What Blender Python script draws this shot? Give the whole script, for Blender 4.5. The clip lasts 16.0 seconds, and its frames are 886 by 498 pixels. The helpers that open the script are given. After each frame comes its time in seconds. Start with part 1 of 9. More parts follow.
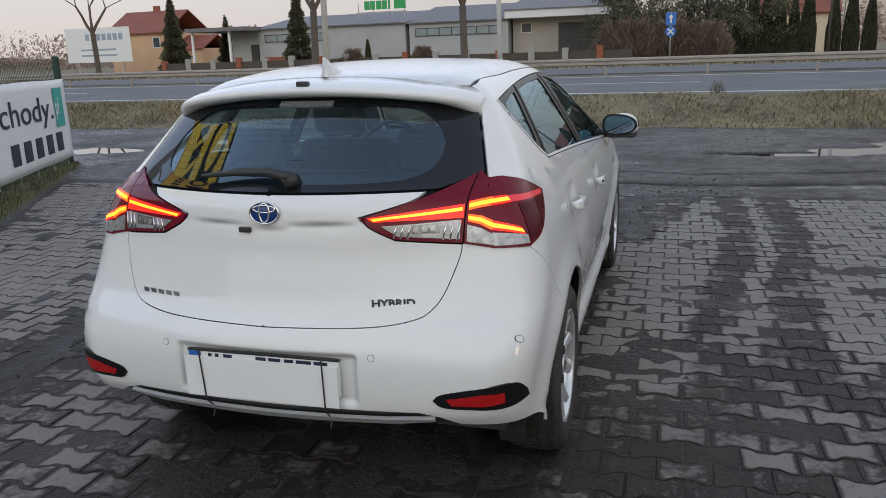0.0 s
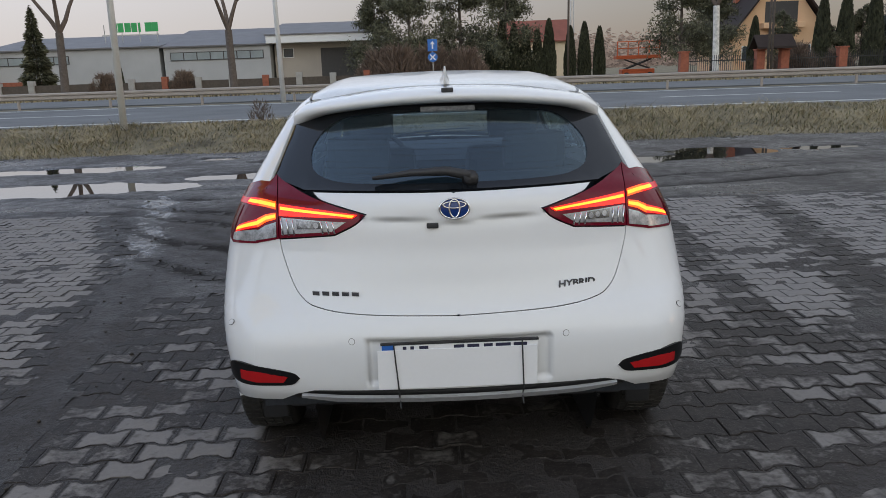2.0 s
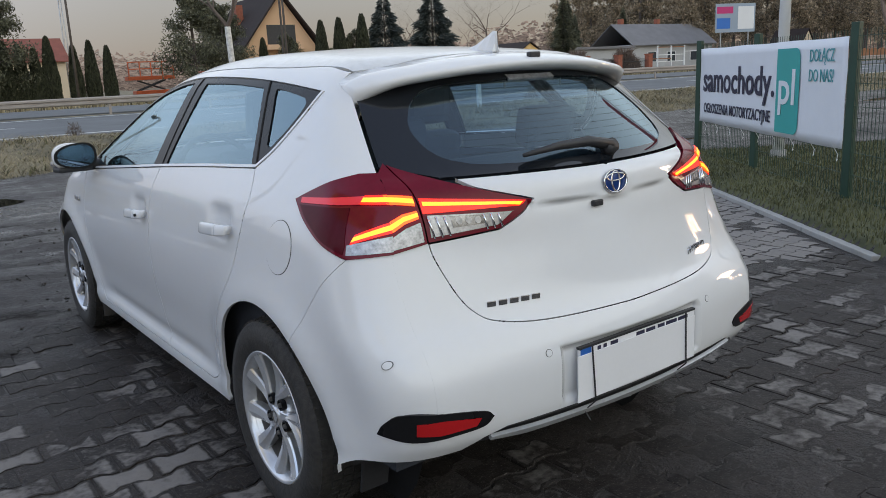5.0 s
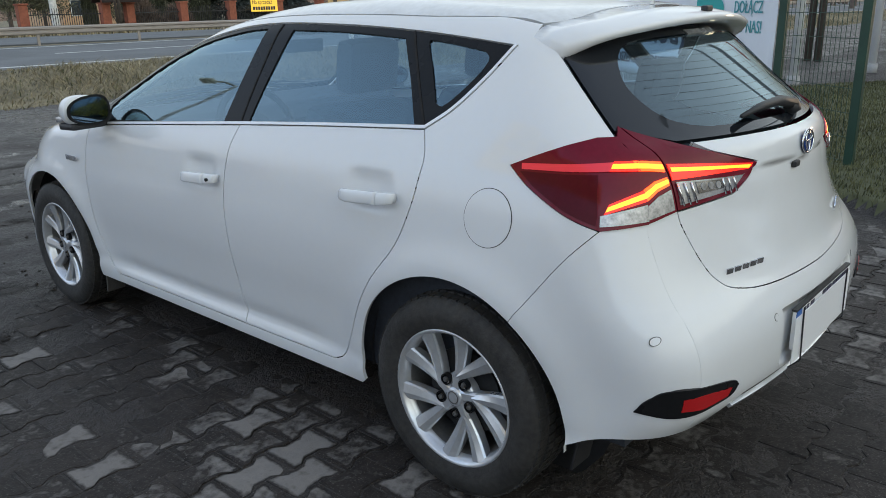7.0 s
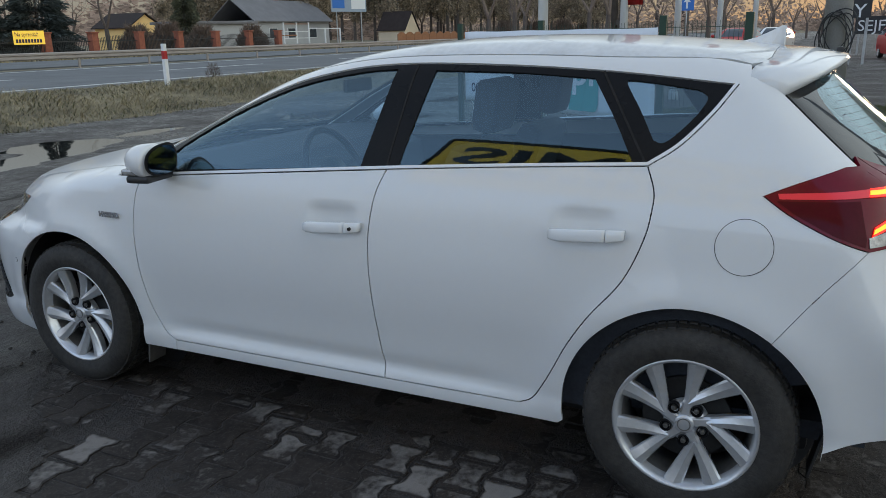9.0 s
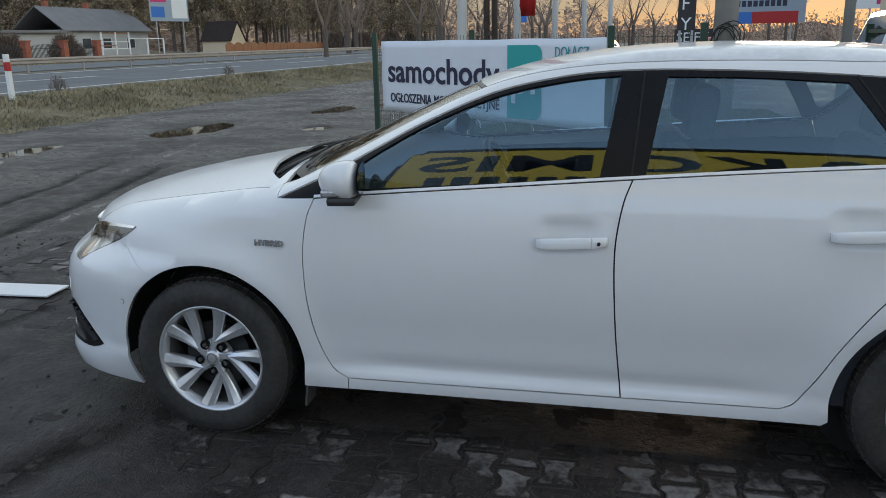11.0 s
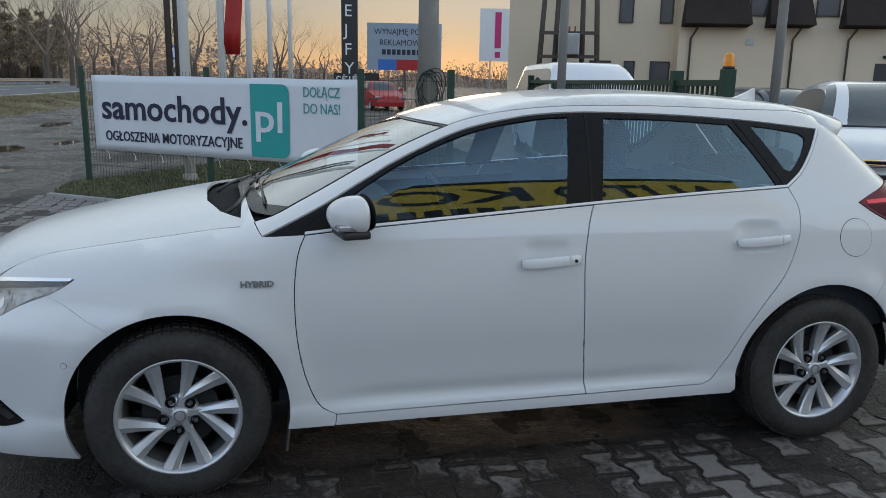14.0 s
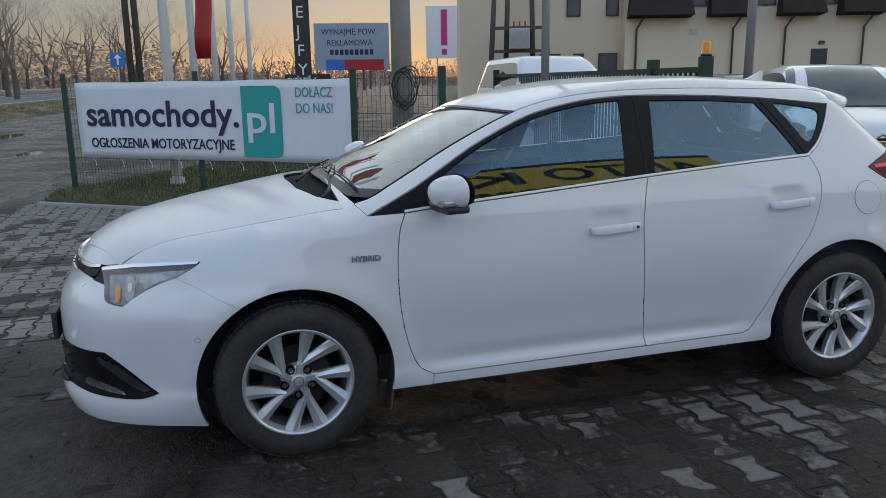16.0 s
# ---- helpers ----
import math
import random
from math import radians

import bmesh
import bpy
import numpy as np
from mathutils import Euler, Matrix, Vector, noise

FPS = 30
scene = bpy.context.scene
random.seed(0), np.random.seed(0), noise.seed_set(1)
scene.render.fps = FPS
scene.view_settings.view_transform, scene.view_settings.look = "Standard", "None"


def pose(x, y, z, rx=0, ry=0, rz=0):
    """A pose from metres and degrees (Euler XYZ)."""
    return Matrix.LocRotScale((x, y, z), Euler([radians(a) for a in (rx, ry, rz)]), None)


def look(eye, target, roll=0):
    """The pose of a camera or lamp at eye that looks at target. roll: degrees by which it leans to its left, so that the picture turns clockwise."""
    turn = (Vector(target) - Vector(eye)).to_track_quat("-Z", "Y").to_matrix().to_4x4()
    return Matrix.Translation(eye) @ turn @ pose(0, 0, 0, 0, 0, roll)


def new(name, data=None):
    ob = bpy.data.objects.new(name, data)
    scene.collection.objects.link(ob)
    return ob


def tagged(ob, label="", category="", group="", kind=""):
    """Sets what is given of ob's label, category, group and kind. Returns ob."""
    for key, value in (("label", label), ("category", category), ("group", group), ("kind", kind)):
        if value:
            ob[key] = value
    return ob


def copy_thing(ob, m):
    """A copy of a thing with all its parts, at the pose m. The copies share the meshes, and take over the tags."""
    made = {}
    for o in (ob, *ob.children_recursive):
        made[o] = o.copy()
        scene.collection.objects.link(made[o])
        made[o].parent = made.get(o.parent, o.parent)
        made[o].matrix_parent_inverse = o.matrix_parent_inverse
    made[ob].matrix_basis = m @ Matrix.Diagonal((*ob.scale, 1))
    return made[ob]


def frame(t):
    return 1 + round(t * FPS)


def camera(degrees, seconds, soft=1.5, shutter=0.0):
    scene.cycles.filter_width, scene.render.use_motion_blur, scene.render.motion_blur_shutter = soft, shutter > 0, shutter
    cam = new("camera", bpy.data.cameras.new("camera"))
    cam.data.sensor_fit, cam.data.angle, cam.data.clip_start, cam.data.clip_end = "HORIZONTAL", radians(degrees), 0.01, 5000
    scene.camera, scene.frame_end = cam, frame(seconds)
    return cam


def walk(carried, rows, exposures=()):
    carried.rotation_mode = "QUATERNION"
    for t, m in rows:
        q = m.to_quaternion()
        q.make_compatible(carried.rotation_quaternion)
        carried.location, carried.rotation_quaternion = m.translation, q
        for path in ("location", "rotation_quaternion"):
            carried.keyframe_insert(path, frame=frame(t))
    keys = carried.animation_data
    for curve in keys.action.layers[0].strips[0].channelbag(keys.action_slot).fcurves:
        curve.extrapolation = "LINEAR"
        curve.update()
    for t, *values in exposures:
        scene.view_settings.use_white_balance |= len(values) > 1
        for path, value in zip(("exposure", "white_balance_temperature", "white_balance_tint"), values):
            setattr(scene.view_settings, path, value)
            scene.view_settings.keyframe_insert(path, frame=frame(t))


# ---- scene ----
cam = camera(59.4, 16.0, 0.85)
METRES, EYE, TILT, LEAN, TURN = 9.373, 1.499, 0.0, 0.0, 16.5
ROWS = [
    (0.0, 0.0, 0.0, 0.0, -0.48, -14.25, 1.88),
    (0.5, -0.0339, -0.0095, -0.002, -2.92, -14.54, 2.35),
    (1.0, -0.0717, -0.0078, -0.0032, -6.54, -14.45, 2.68),
    (1.5, -0.11, -0.0047, -0.0026, -12.26, -13.85, 2.46),
    (2.0, -0.147, -0.0033, -0.0017, -18.34, -13.05, 1.87),
    (2.5, -0.185, 0.0154, -0.0022, -22.03, -12.59, 1.06),
    (3.0, -0.2185, 0.0231, -0.0038, -26.03, -12.36, 0.9),
    (3.5, -0.2475, 0.038, -0.0045, -30.9, -12.27, 2.08),
    (4.0, -0.2688, 0.0765, -0.0076, -38.31, -11.86, 3.5),
    (6.5, -0.3195, 0.2359, -0.0147, -61.71, -17.42, 0.88),
    (7.0, -0.3279, 0.2564, -0.0067, -65.46, -17.43, 1.32),
    (7.5, -0.3401, 0.2862, 0.0019, -69.39, -16.22, 1.38),
    (8.0, -0.3544, 0.3167, 0.0024, -74.0, -15.72, 1.77),
    (8.5, -0.3561, 0.3526, -0.0002, -77.89, -15.58, 1.56),
    (9.0, -0.364, 0.3894, -0.0012, -81.42, -15.52, 1.11),
    (9.5, -0.3645, 0.4285, -0.0021, -84.58, -15.16, 0.73),
    (10.0, -0.3648, 0.4653, -0.0002, -86.26, -14.89, 0.68),
    (12.5, -0.3277, 0.6201, -0.0015, -105.05, -13.83, -0.0),
    (13.0, -0.3399, 0.6407, -0.0016, -107.05, -13.15, -0.39),
    (13.5, -0.3459, 0.6519, -0.0002, -111.54, -12.49, -0.82),
    (14.0, -0.334, 0.6639, -0.0002, -119.41, -12.16, -1.03),
    (14.5, -0.3329, 0.6748, -0.0004, -124.42, -11.83, -0.56),
    (15.0, -0.3443, 0.6882, -0.0001, -123.7, -11.44, 0.17),
    (15.5, -0.3437, 0.7062, -0.0011, -123.12, -11.75, 0.66),
    (16.0, -0.3366, 0.7316, -0.0032, -123.56, -12.29, 0.85),
]
PATH = [(t, pose(1.207, -2.794, EYE, TILT, LEAN, TURN) @ pose(METRES * x, METRES * y, METRES * z, 90 + pitch, roll, yaw)) for t, x, y, z, yaw, pitch, roll in ROWS]
PATH += [
    (4.2, look((-1.483, -2.704, 1.417), (-0.635, -0.939, 1.009), -4.0)),
    (6.3, look((-2.240, -1.559, 1.319), (-0.919, -0.167, 0.756), -0.7)),
    (10.2, look((-3.386, 0.551, 1.495), (-1.568, 1.201, 0.976), -1.2)),
    (12.3, look((-3.395, 1.832, 1.492), (-1.454, 1.887, 1.015), 0.4)),
]
PATH.sort(key=lambda r: r[0])
EXPOSURES = [(0.0, 0.25, 7100, 17), (2.5, 0.19, 7000, 17), (3.5, 0.22, 6950, 17), (6.5, 0.44, 6950, 12), (7.4, 0.30, 6850, 10), (9.0, 0.12, 6750, 10), (10.0, 0.23, 6800, 10), (12.5, 0.12, 6850, 10), (13.5, 0.18, 6800, 10), (14.5, 0.0, 6800, 10), (16.0, 0.0, 6650, 10)]
walk(cam, PATH, EXPOSURES)

# ---- world and light: dusk, a low sun behind thin cloud ----
SUN_AZ, SUN_EL = radians(102), radians(3)
world = bpy.data.worlds.new("dusk_sky")
scene.world = world
world.use_nodes = True
wn, wl = world.node_tree.nodes, world.node_tree.links
wn.clear()
w_out = wn.new("ShaderNodeOutputWorld")
w_sky = wn.new("ShaderNodeTexSky")
w_sky.sky_type, w_sky.sun_disc = "NISHITA", False
w_sky.sun_elevation, w_sky.sun_rotation = SUN_EL, SUN_AZ
w_sky.air_density, w_sky.dust_density, w_sky.ozone_density = 1.0, 0.3, 2.0
w_bg = wn.new("ShaderNodeBackground")
w_bg.inputs["Strength"].default_value = 0.028
wl.new(w_sky.outputs["Color"], w_bg.inputs["Color"])
# thin high cloud: brighter towards the zenith
w_tc = wn.new("ShaderNodeTexCoord")
w_sep = wn.new("ShaderNodeSeparateXYZ")
wl.new(w_tc.outputs["Generated"], w_sep.inputs[0])
w_ramp = wn.new("ShaderNodeValToRGB")
cr = w_ramp.color_ramp
cr.elements[0].position, cr.elements[0].color = 0.0, (0.22, 0.20, 0.185, 1)
cr.elements[1].position, cr.elements[1].color = 1.0, (0.29, 0.38, 0.56, 1)
e = cr.elements.new(0.11)
e.color = (0.33, 0.345, 0.355, 1)
e = cr.elements.new(0.32)
e.color = (1.02, 1.19, 1.30, 1)
wl.new(w_sep.outputs["Z"], w_ramp.inputs["Fac"])
# away from the sun the evening sky is clear and blue
w_ramp2 = wn.new("ShaderNodeValToRGB")
cr = w_ramp2.color_ramp
cr.elements[0].position, cr.elements[0].color = 0.0, (0.56, 0.57, 0.60, 1)
cr.elements[1].position, cr.elements[1].color = 1.0, (0.29, 0.38, 0.56, 1)
e = cr.elements.new(0.09)
e.color = (0.66, 0.69, 0.75, 1)
e = cr.elements.new(0.22)
e.color = (0.98, 1.16, 1.42, 1)
e = cr.elements.new(0.5)
e.color = (0.66, 0.97, 1.46, 1)
wl.new(w_sep.outputs["Z"], w_ramp2.inputs["Fac"])
w_dot = wn.new("ShaderNodeVectorMath")
w_dot.operation = "DOT_PRODUCT"
w_dot.inputs[1].default_value = (-math.sin(SUN_AZ), -math.cos(SUN_AZ), 0)
wl.new(w_tc.outputs["Generated"], w_dot.inputs[0])
w_side = wn.new("ShaderNodeMapRange")
w_side.interpolation_type = "SMOOTHSTEP"
w_side.inputs[1].default_value, w_side.inputs[2].default_value = -0.25, 0.75
wl.new(w_dot.outputs["Value"], w_side.inputs[0])
w_mix = wn.new("ShaderNodeMix")
w_mix.data_type = "RGBA"
wl.new(w_side.outputs[0], w_mix.inputs[0])
wl.new(w_ramp.outputs["Color"], w_mix.inputs[6])
wl.new(w_ramp2.outputs["Color"], w_mix.inputs[7])
w_bg2 = wn.new("ShaderNodeBackground")
# the open southern sky is brighter than the northern
w_south = wn.new("ShaderNodeMapRange")
w_south.interpolation_type = "SMOOTHSTEP"
w_south.inputs[1].default_value, w_south.inputs[2].default_value = 0.25, -0.95
w_south.inputs[3].default_value, w_south.inputs[4].default_value = 0.82, 1.30
wl.new(w_sep.outputs["Y"], w_south.inputs[0])
wl.new(w_south.outputs[0], w_bg2.inputs["Strength"])
w_warm = wn.new("ShaderNodeMapRange")
w_warm.interpolation_type = "SMOOTHSTEP"
w_warm.inputs[1].default_value, w_warm.inputs[2].default_value = -0.2, -0.9
wl.new(w_sep.outputs["Y"], w_warm.inputs[0])
w_tint = wn.new("ShaderNodeMix")
w_tint.data_type, w_tint.blend_type = "RGBA", "MULTIPLY"
w_tint.inputs[7].default_value = (1.07, 1.0, 0.86, 1)
wl.new(w_warm.outputs[0], w_tint.inputs[0])
wl.new(w_mix.outputs[2], w_tint.inputs[6])
wl.new(w_tint.outputs[2], w_bg2.inputs["Color"])
w_add = wn.new("ShaderNodeAddShader")
wl.new(w_bg.outputs[0], w_add.inputs[0])
wl.new(w_bg2.outputs[0], w_add.inputs[1])
wl.new(w_add.outputs[0], w_out.inputs["Surface"])
sun_data = bpy.data.lights.new("sun", "SUN")
sun_data.energy, sun_data.angle, sun_data.color = 0.32, radians(10), (1.0, 0.70, 0.44)
sun = new("sun", sun_data)
sun_to = Vector((math.sin(SUN_AZ) * math.cos(SUN_EL), math.cos(SUN_AZ) * math.cos(SUN_EL), math.sin(SUN_EL)))
sun.matrix_world = look(sun_to * 100, (0, 0, 0))

# ---- materials ----
def material(name, base, rough=0.6, metal=0.0, vary=0.0, scale=6.0, fine=80.0, bump=0.0, bump_scale=200.0, coat=0.0, spec=0.5, tint=None, island=0.0, coat_rough=0.012):
    """Principled surface with two scales of variation and a fine relief."""
    m = bpy.data.materials.new(name)
    m.use_nodes = True
    n, l = m.node_tree.nodes, m.node_tree.links
    p = n["Principled BSDF"]
    p.inputs["Base Color"].default_value = (*base, 1)
    p.inputs["Roughness"].default_value, p.inputs["Metallic"].default_value = rough, metal
    p.inputs["Coat Weight"].default_value, p.inputs["Coat Roughness"].default_value = coat, coat_rough
    p.inputs["Specular IOR Level"].default_value = spec
    tc = n.new("ShaderNodeTexCoord")
    if vary > 0:
        a, b = n.new("ShaderNodeTexNoise"), n.new("ShaderNodeTexNoise")
        a.inputs["Scale"].default_value, a.inputs["Detail"].default_value = scale, 6
        b.inputs["Scale"].default_value, b.inputs["Detail"].default_value = fine, 3
        l.new(tc.outputs["Object"], a.inputs["Vector"])
        l.new(tc.outputs["Object"], b.inputs["Vector"])
        mix = n.new("ShaderNodeMix")
        mix.inputs[0].default_value = 0.4
        l.new(a.outputs[0], mix.inputs[2])
        l.new(b.outputs[0], mix.inputs[3])
        src = mix.outputs[0]
        if island > 0:
            ge = n.new("ShaderNodeNewGeometry")
            oi = n.new("ShaderNodeObjectInfo")
            ad = n.new("ShaderNodeMath")
            ad.operation = "ADD"
            l.new(ge.outputs["Random Per Island"], ad.inputs[0])
            l.new(oi.outputs["Random"], ad.inputs[1])
            fr = n.new("ShaderNodeMath")
            fr.operation = "FRACT"
            l.new(ad.outputs[0], fr.inputs[0])
            mi = n.new("ShaderNodeMix")
            mi.inputs[0].default_value = island
            l.new(src, mi.inputs[2])
            l.new(fr.outputs[0], mi.inputs[3])
            src = mi.outputs[0]
        ramp = n.new("ShaderNodeValToRGB")
        lo = [max(0.0, c * (1 - vary)) for c in base]
        hi = [min(1.0, c * (1 + vary)) for c in (tint or base)]
        ramp.color_ramp.elements[0].position, ramp.color_ramp.elements[1].position = 0.3, 0.7
        ramp.color_ramp.elements[0].color, ramp.color_ramp.elements[1].color = (*lo, 1), (*hi, 1)
        l.new(src, ramp.inputs[0])
        l.new(ramp.outputs[0], p.inputs["Base Color"])
        rr = n.new("ShaderNodeMapRange")
        rr.inputs[3].default_value, rr.inputs[4].default_value = max(0.02, rough - 0.12 * vary - 0.02), min(1, rough + 0.15 * vary + 0.02)
        l.new(a.outputs[0], rr.inputs[0])
        l.new(rr.outputs[0], p.inputs["Roughness"])
    if bump > 0:
        c, bp = n.new("ShaderNodeTexNoise"), n.new("ShaderNodeBump")
        c.inputs["Scale"].default_value, c.inputs["Detail"].default_value = bump_scale, 4
        l.new(tc.outputs["Object"], c.inputs["Vector"])
        l.new(c.outputs[0], bp.inputs["Height"])
        bp.inputs["Strength"].default_value, bp.inputs["Distance"].default_value = bump, 0.01
        l.new(bp.outputs[0], p.inputs["Normal"])
    return m


def pane_material(name, tint, gloss=(1.0, 1.0, 1.0), least=0.085, slant=3.0):
    """A thin pane: clear with a tint, mirroring more at a slant."""
    m = bpy.data.materials.new(name)
    m.use_nodes = True
    n, l = m.node_tree.nodes, m.node_tree.links
    n.clear()
    out, mx = n.new("ShaderNodeOutputMaterial"), n.new("ShaderNodeMixShader")
    tr, gl, fr = n.new("ShaderNodeBsdfTransparent"), n.new("ShaderNodeBsdfGlossy"), n.new("ShaderNodeLayerWeight")
    tr.inputs[0].default_value = (*tint, 1)
    gl.inputs["Roughness"].default_value = 0.012
    gl.inputs["Color"].default_value = (*gloss, 1)
    fr.inputs["Blend"].default_value = 0.5
    steep, scaled = n.new("ShaderNodeMath"), n.new("ShaderNodeMath")
    steep.operation, scaled.operation = "POWER", "MULTIPLY_ADD"
    steep.inputs[1].default_value = slant
    scaled.inputs[1].default_value, scaled.inputs[2].default_value = 0.66, least
    l.new(fr.outputs["Facing"], steep.inputs[0])
    l.new(steep.outputs[0], scaled.inputs[0])
    l.new(scaled.outputs[0], mx.inputs[0])
    l.new(tr.outputs[0], mx.inputs[1])
    l.new(gl.outputs[0], mx.inputs[2])
    l.new(mx.outputs[0], out.inputs[0])
    return m


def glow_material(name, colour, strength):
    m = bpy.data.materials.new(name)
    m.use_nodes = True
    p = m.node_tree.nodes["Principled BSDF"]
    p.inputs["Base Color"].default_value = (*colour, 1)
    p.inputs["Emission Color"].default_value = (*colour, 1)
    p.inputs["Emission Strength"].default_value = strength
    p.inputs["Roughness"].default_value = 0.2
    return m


def ground_material(name, dry, wet, layered, damp=0.42, sheen=0.2, dullest=0.85):
    """Paving or earth: dry tops, smeared with dark wet mud where the 'dirt' layer lies; small grit and damp patches."""
    m = bpy.data.materials.new(name)
    m.use_nodes = True
    n, l = m.node_tree.nodes, m.node_tree.links
    p = n["Principled BSDF"]
    geo = n.new("ShaderNodeNewGeometry")

    def noise(scale, detail=4.0, rough=0.55):
        t = n.new("ShaderNodeTexNoise")
        t.inputs["Scale"].default_value, t.inputs["Detail"].default_value, t.inputs["Roughness"].default_value = scale, detail, rough
        l.new(geo.outputs["Position"], t.inputs["Vector"])
        return t.outputs[0]

    def maths(op, a, b):
        t = n.new("ShaderNodeMath")
        t.operation = op
        for i, v in enumerate((a, b)):
            if isinstance(v, (int, float)):
                t.inputs[i].default_value = v
            else:
                l.new(v, t.inputs[i])
        return t.outputs[0]

    def span(v, a, b, c, d):
        t = n.new("ShaderNodeMapRange")
        for i, k in enumerate((a, b, c, d)):
            t.inputs[i + 1].default_value = k
        l.new(v, t.inputs[0])
        return t.outputs[0]

    def blend(f, a, b):
        t = n.new("ShaderNodeMix")
        t.data_type = "RGBA"
        l.new(f, t.inputs[0])
        for i, v in ((6, a), (7, b)):
            if isinstance(v, tuple):
                t.inputs[i].default_value = (*v, 1)
            else:
                l.new(v, t.inputs[i])
        return t.outputs[2]
    broad, mid, fine, grit, clod = noise(0.7), noise(6.0), noise(28.0), noise(170.0, 2.0), noise(62.0, 3.0, 0.7)
    wet_c = blend(span(maths("ADD", mid, fine), 0.7, 1.3, 0, 1), tuple(c * 0.45 for c in wet), tuple(c * 1.75 for c in wet))
    if layered:
        at = n.new("ShaderNodeAttribute")
        at.attribute_name = "dirt"
        oi = n.new("ShaderNodeObjectInfo")
        chance = maths("FRACT", maths("ADD", geo.outputs["Random Per Island"], oi.outputs["Random"]), 0)
        cover = maths("ADD", at.outputs["Fac"], maths("MULTIPLY", maths("SUBTRACT", chance, 0.5), 0.46))
        cover = maths("ADD", cover, maths("MULTIPLY", maths("SUBTRACT", mid, 0.5), 0.8))
        cover = maths("ADD", cover, maths("MULTIPLY", maths("SUBTRACT", fine, 0.5), 0.8))
        cover = span(cover, 0.34, 0.66, 0, 1)
        tops = blend(span(maths("ADD", fine, maths("MULTIPLY", chance, 0.5)), 0.4, 1.1, 0, 1), tuple(c * 0.72 for c in dry), tuple(c * 1.2 for c in dry))
        tops = blend(span(grit, 0.35, 0.7, 0, 1), tops, tuple(c * 0.9 for c in dry))
        col = blend(cover, tops, wet_c)
        ro = maths("SUBTRACT", 0.80, maths("MULTIPLY", cover, 0.16))
    else:
        at = n.new("ShaderNodeAttribute")
        at.attribute_name = "dirt"
        col = blend(span(broad, 0.45, 0.75, 0, 0.6), wet_c, dry)
        col = blend(maths("MULTIPLY", at.outputs["Fac"], 0.75), col, tuple(c * 0.4 for c in wet))
        ro = span(maths("ADD", broad, maths("MULTIPLY", mid, 0.6)), 0.62, 0.98, damp, dullest)
        # standing films of water: smooth, where the 'wet' layer lies
        film = n.new("ShaderNodeAttribute")
        film.attribute_name = "wet"
        film = maths("ADD", film.outputs["Fac"], maths("ADD", maths("MULTIPLY", maths("SUBTRACT", mid, 0.5), 2.0), maths("MULTIPLY", maths("SUBTRACT", fine, 0.5), 1.2)))
        film = span(film, 0.42, 0.75, 0, 1)
        ro = maths("SUBTRACT", ro, maths("MULTIPLY", film, maths("SUBTRACT", ro, 0.16)))
        shine = maths("MULTIPLY", span(film, 0, 1, sheen, 0.75), maths("SUBTRACT", 1.0, maths("MULTIPLY", at.outputs["Fac"], 0.9)))
    col = blend(span(clod, 0.52, 0.70, 0, 0.5 if not layered else 0.2), col, tuple(c * 0.35 + 0.045 for c in dry))
    stones = span(grit, 0.62, 0.69, 0, 0.6)
    col = blend(stones, col, (0.17, 0.155, 0.14))
    l.new(col, p.inputs["Base Color"])
    l.new(ro, p.inputs["Roughness"])
    p.inputs["Specular IOR Level"].default_value = 0.20
    if not layered:
        l.new(shine, p.inputs["Specular IOR Level"])
    h = maths("ADD", maths("MULTIPLY", fine, 0.8 if not layered else 0.3), maths("ADD", maths("MULTIPLY", grit, 0.3), maths("MULTIPLY", clod, 0.5 if not layered else 0.25)))
    bp = n.new("ShaderNodeBump")
    bp.inputs["Strength"].default_value, bp.inputs["Distance"].default_value = (0.9, 0.035) if not layered else (0.5, 0.010)
    l.new(h, bp.inputs["Height"])
    if not layered:
        l.new(span(film, 0, 1, 0.9, 0.25), bp.inputs["Strength"])
    l.new(bp.outputs[0], p.inputs["Normal"])
    return m


M_PAINT = material("white_paint", (0.735, 0.74, 0.745), 0.5, vary=0.012, scale=1.5, fine=30, coat=1.0, spec=0.25, coat_rough=0.015)
M_GLOSSBLACK = material("gloss_black", (0.012, 0.012, 0.013), 0.28, vary=0.2, spec=0.12)
M_BLACKGLASS = material("black_glass", (0.010, 0.012, 0.015), 0.03, spec=0.5)
M_FLAP = material("dusty_flap", (0.075, 0.070, 0.066), 0.7, vary=0.3, scale=14)
M_PLASTIC = material("black_plastic", (0.025, 0.025, 0.027), 0.5, vary=0.3, scale=12, bump=0.1)
M_COWL = material("matt_cowl", (0.030, 0.029, 0.029), 0.9, vary=0.3, scale=30, spec=0.1, bump=0.3, bump_scale=90)
M_RUBBER = material("rubber", (0.019, 0.018, 0.017), 0.72, vary=0.45, scale=9, fine=60, bump=0.25, bump_scale=120, tint=(0.036, 0.033, 0.030))
M_ALLOY = material("alloy", (0.64, 0.65, 0.67), 0.24, 0.60, vary=0.10, scale=8, fine=60)
M_ALLOYDARK = material("dark_steel", (0.03, 0.03, 0.03), 0.5, 0.6, vary=0.3)
M_MIRROR = material("blue_mirror", (0.26, 0.38, 0.50), 0.03, 1.0)
# dark tone stands in for shade inside the rim; nuts and cap ring share it
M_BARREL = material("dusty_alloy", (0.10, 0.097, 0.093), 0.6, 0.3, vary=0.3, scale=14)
M_CHROME = material("chrome", (0.75, 0.76, 0.78), 0.08, 1.0)
M_DARKCHROME = material("dark_chrome", (0.72, 0.73, 0.75), 0.26, 0.55, vary=0.15, scale=4)
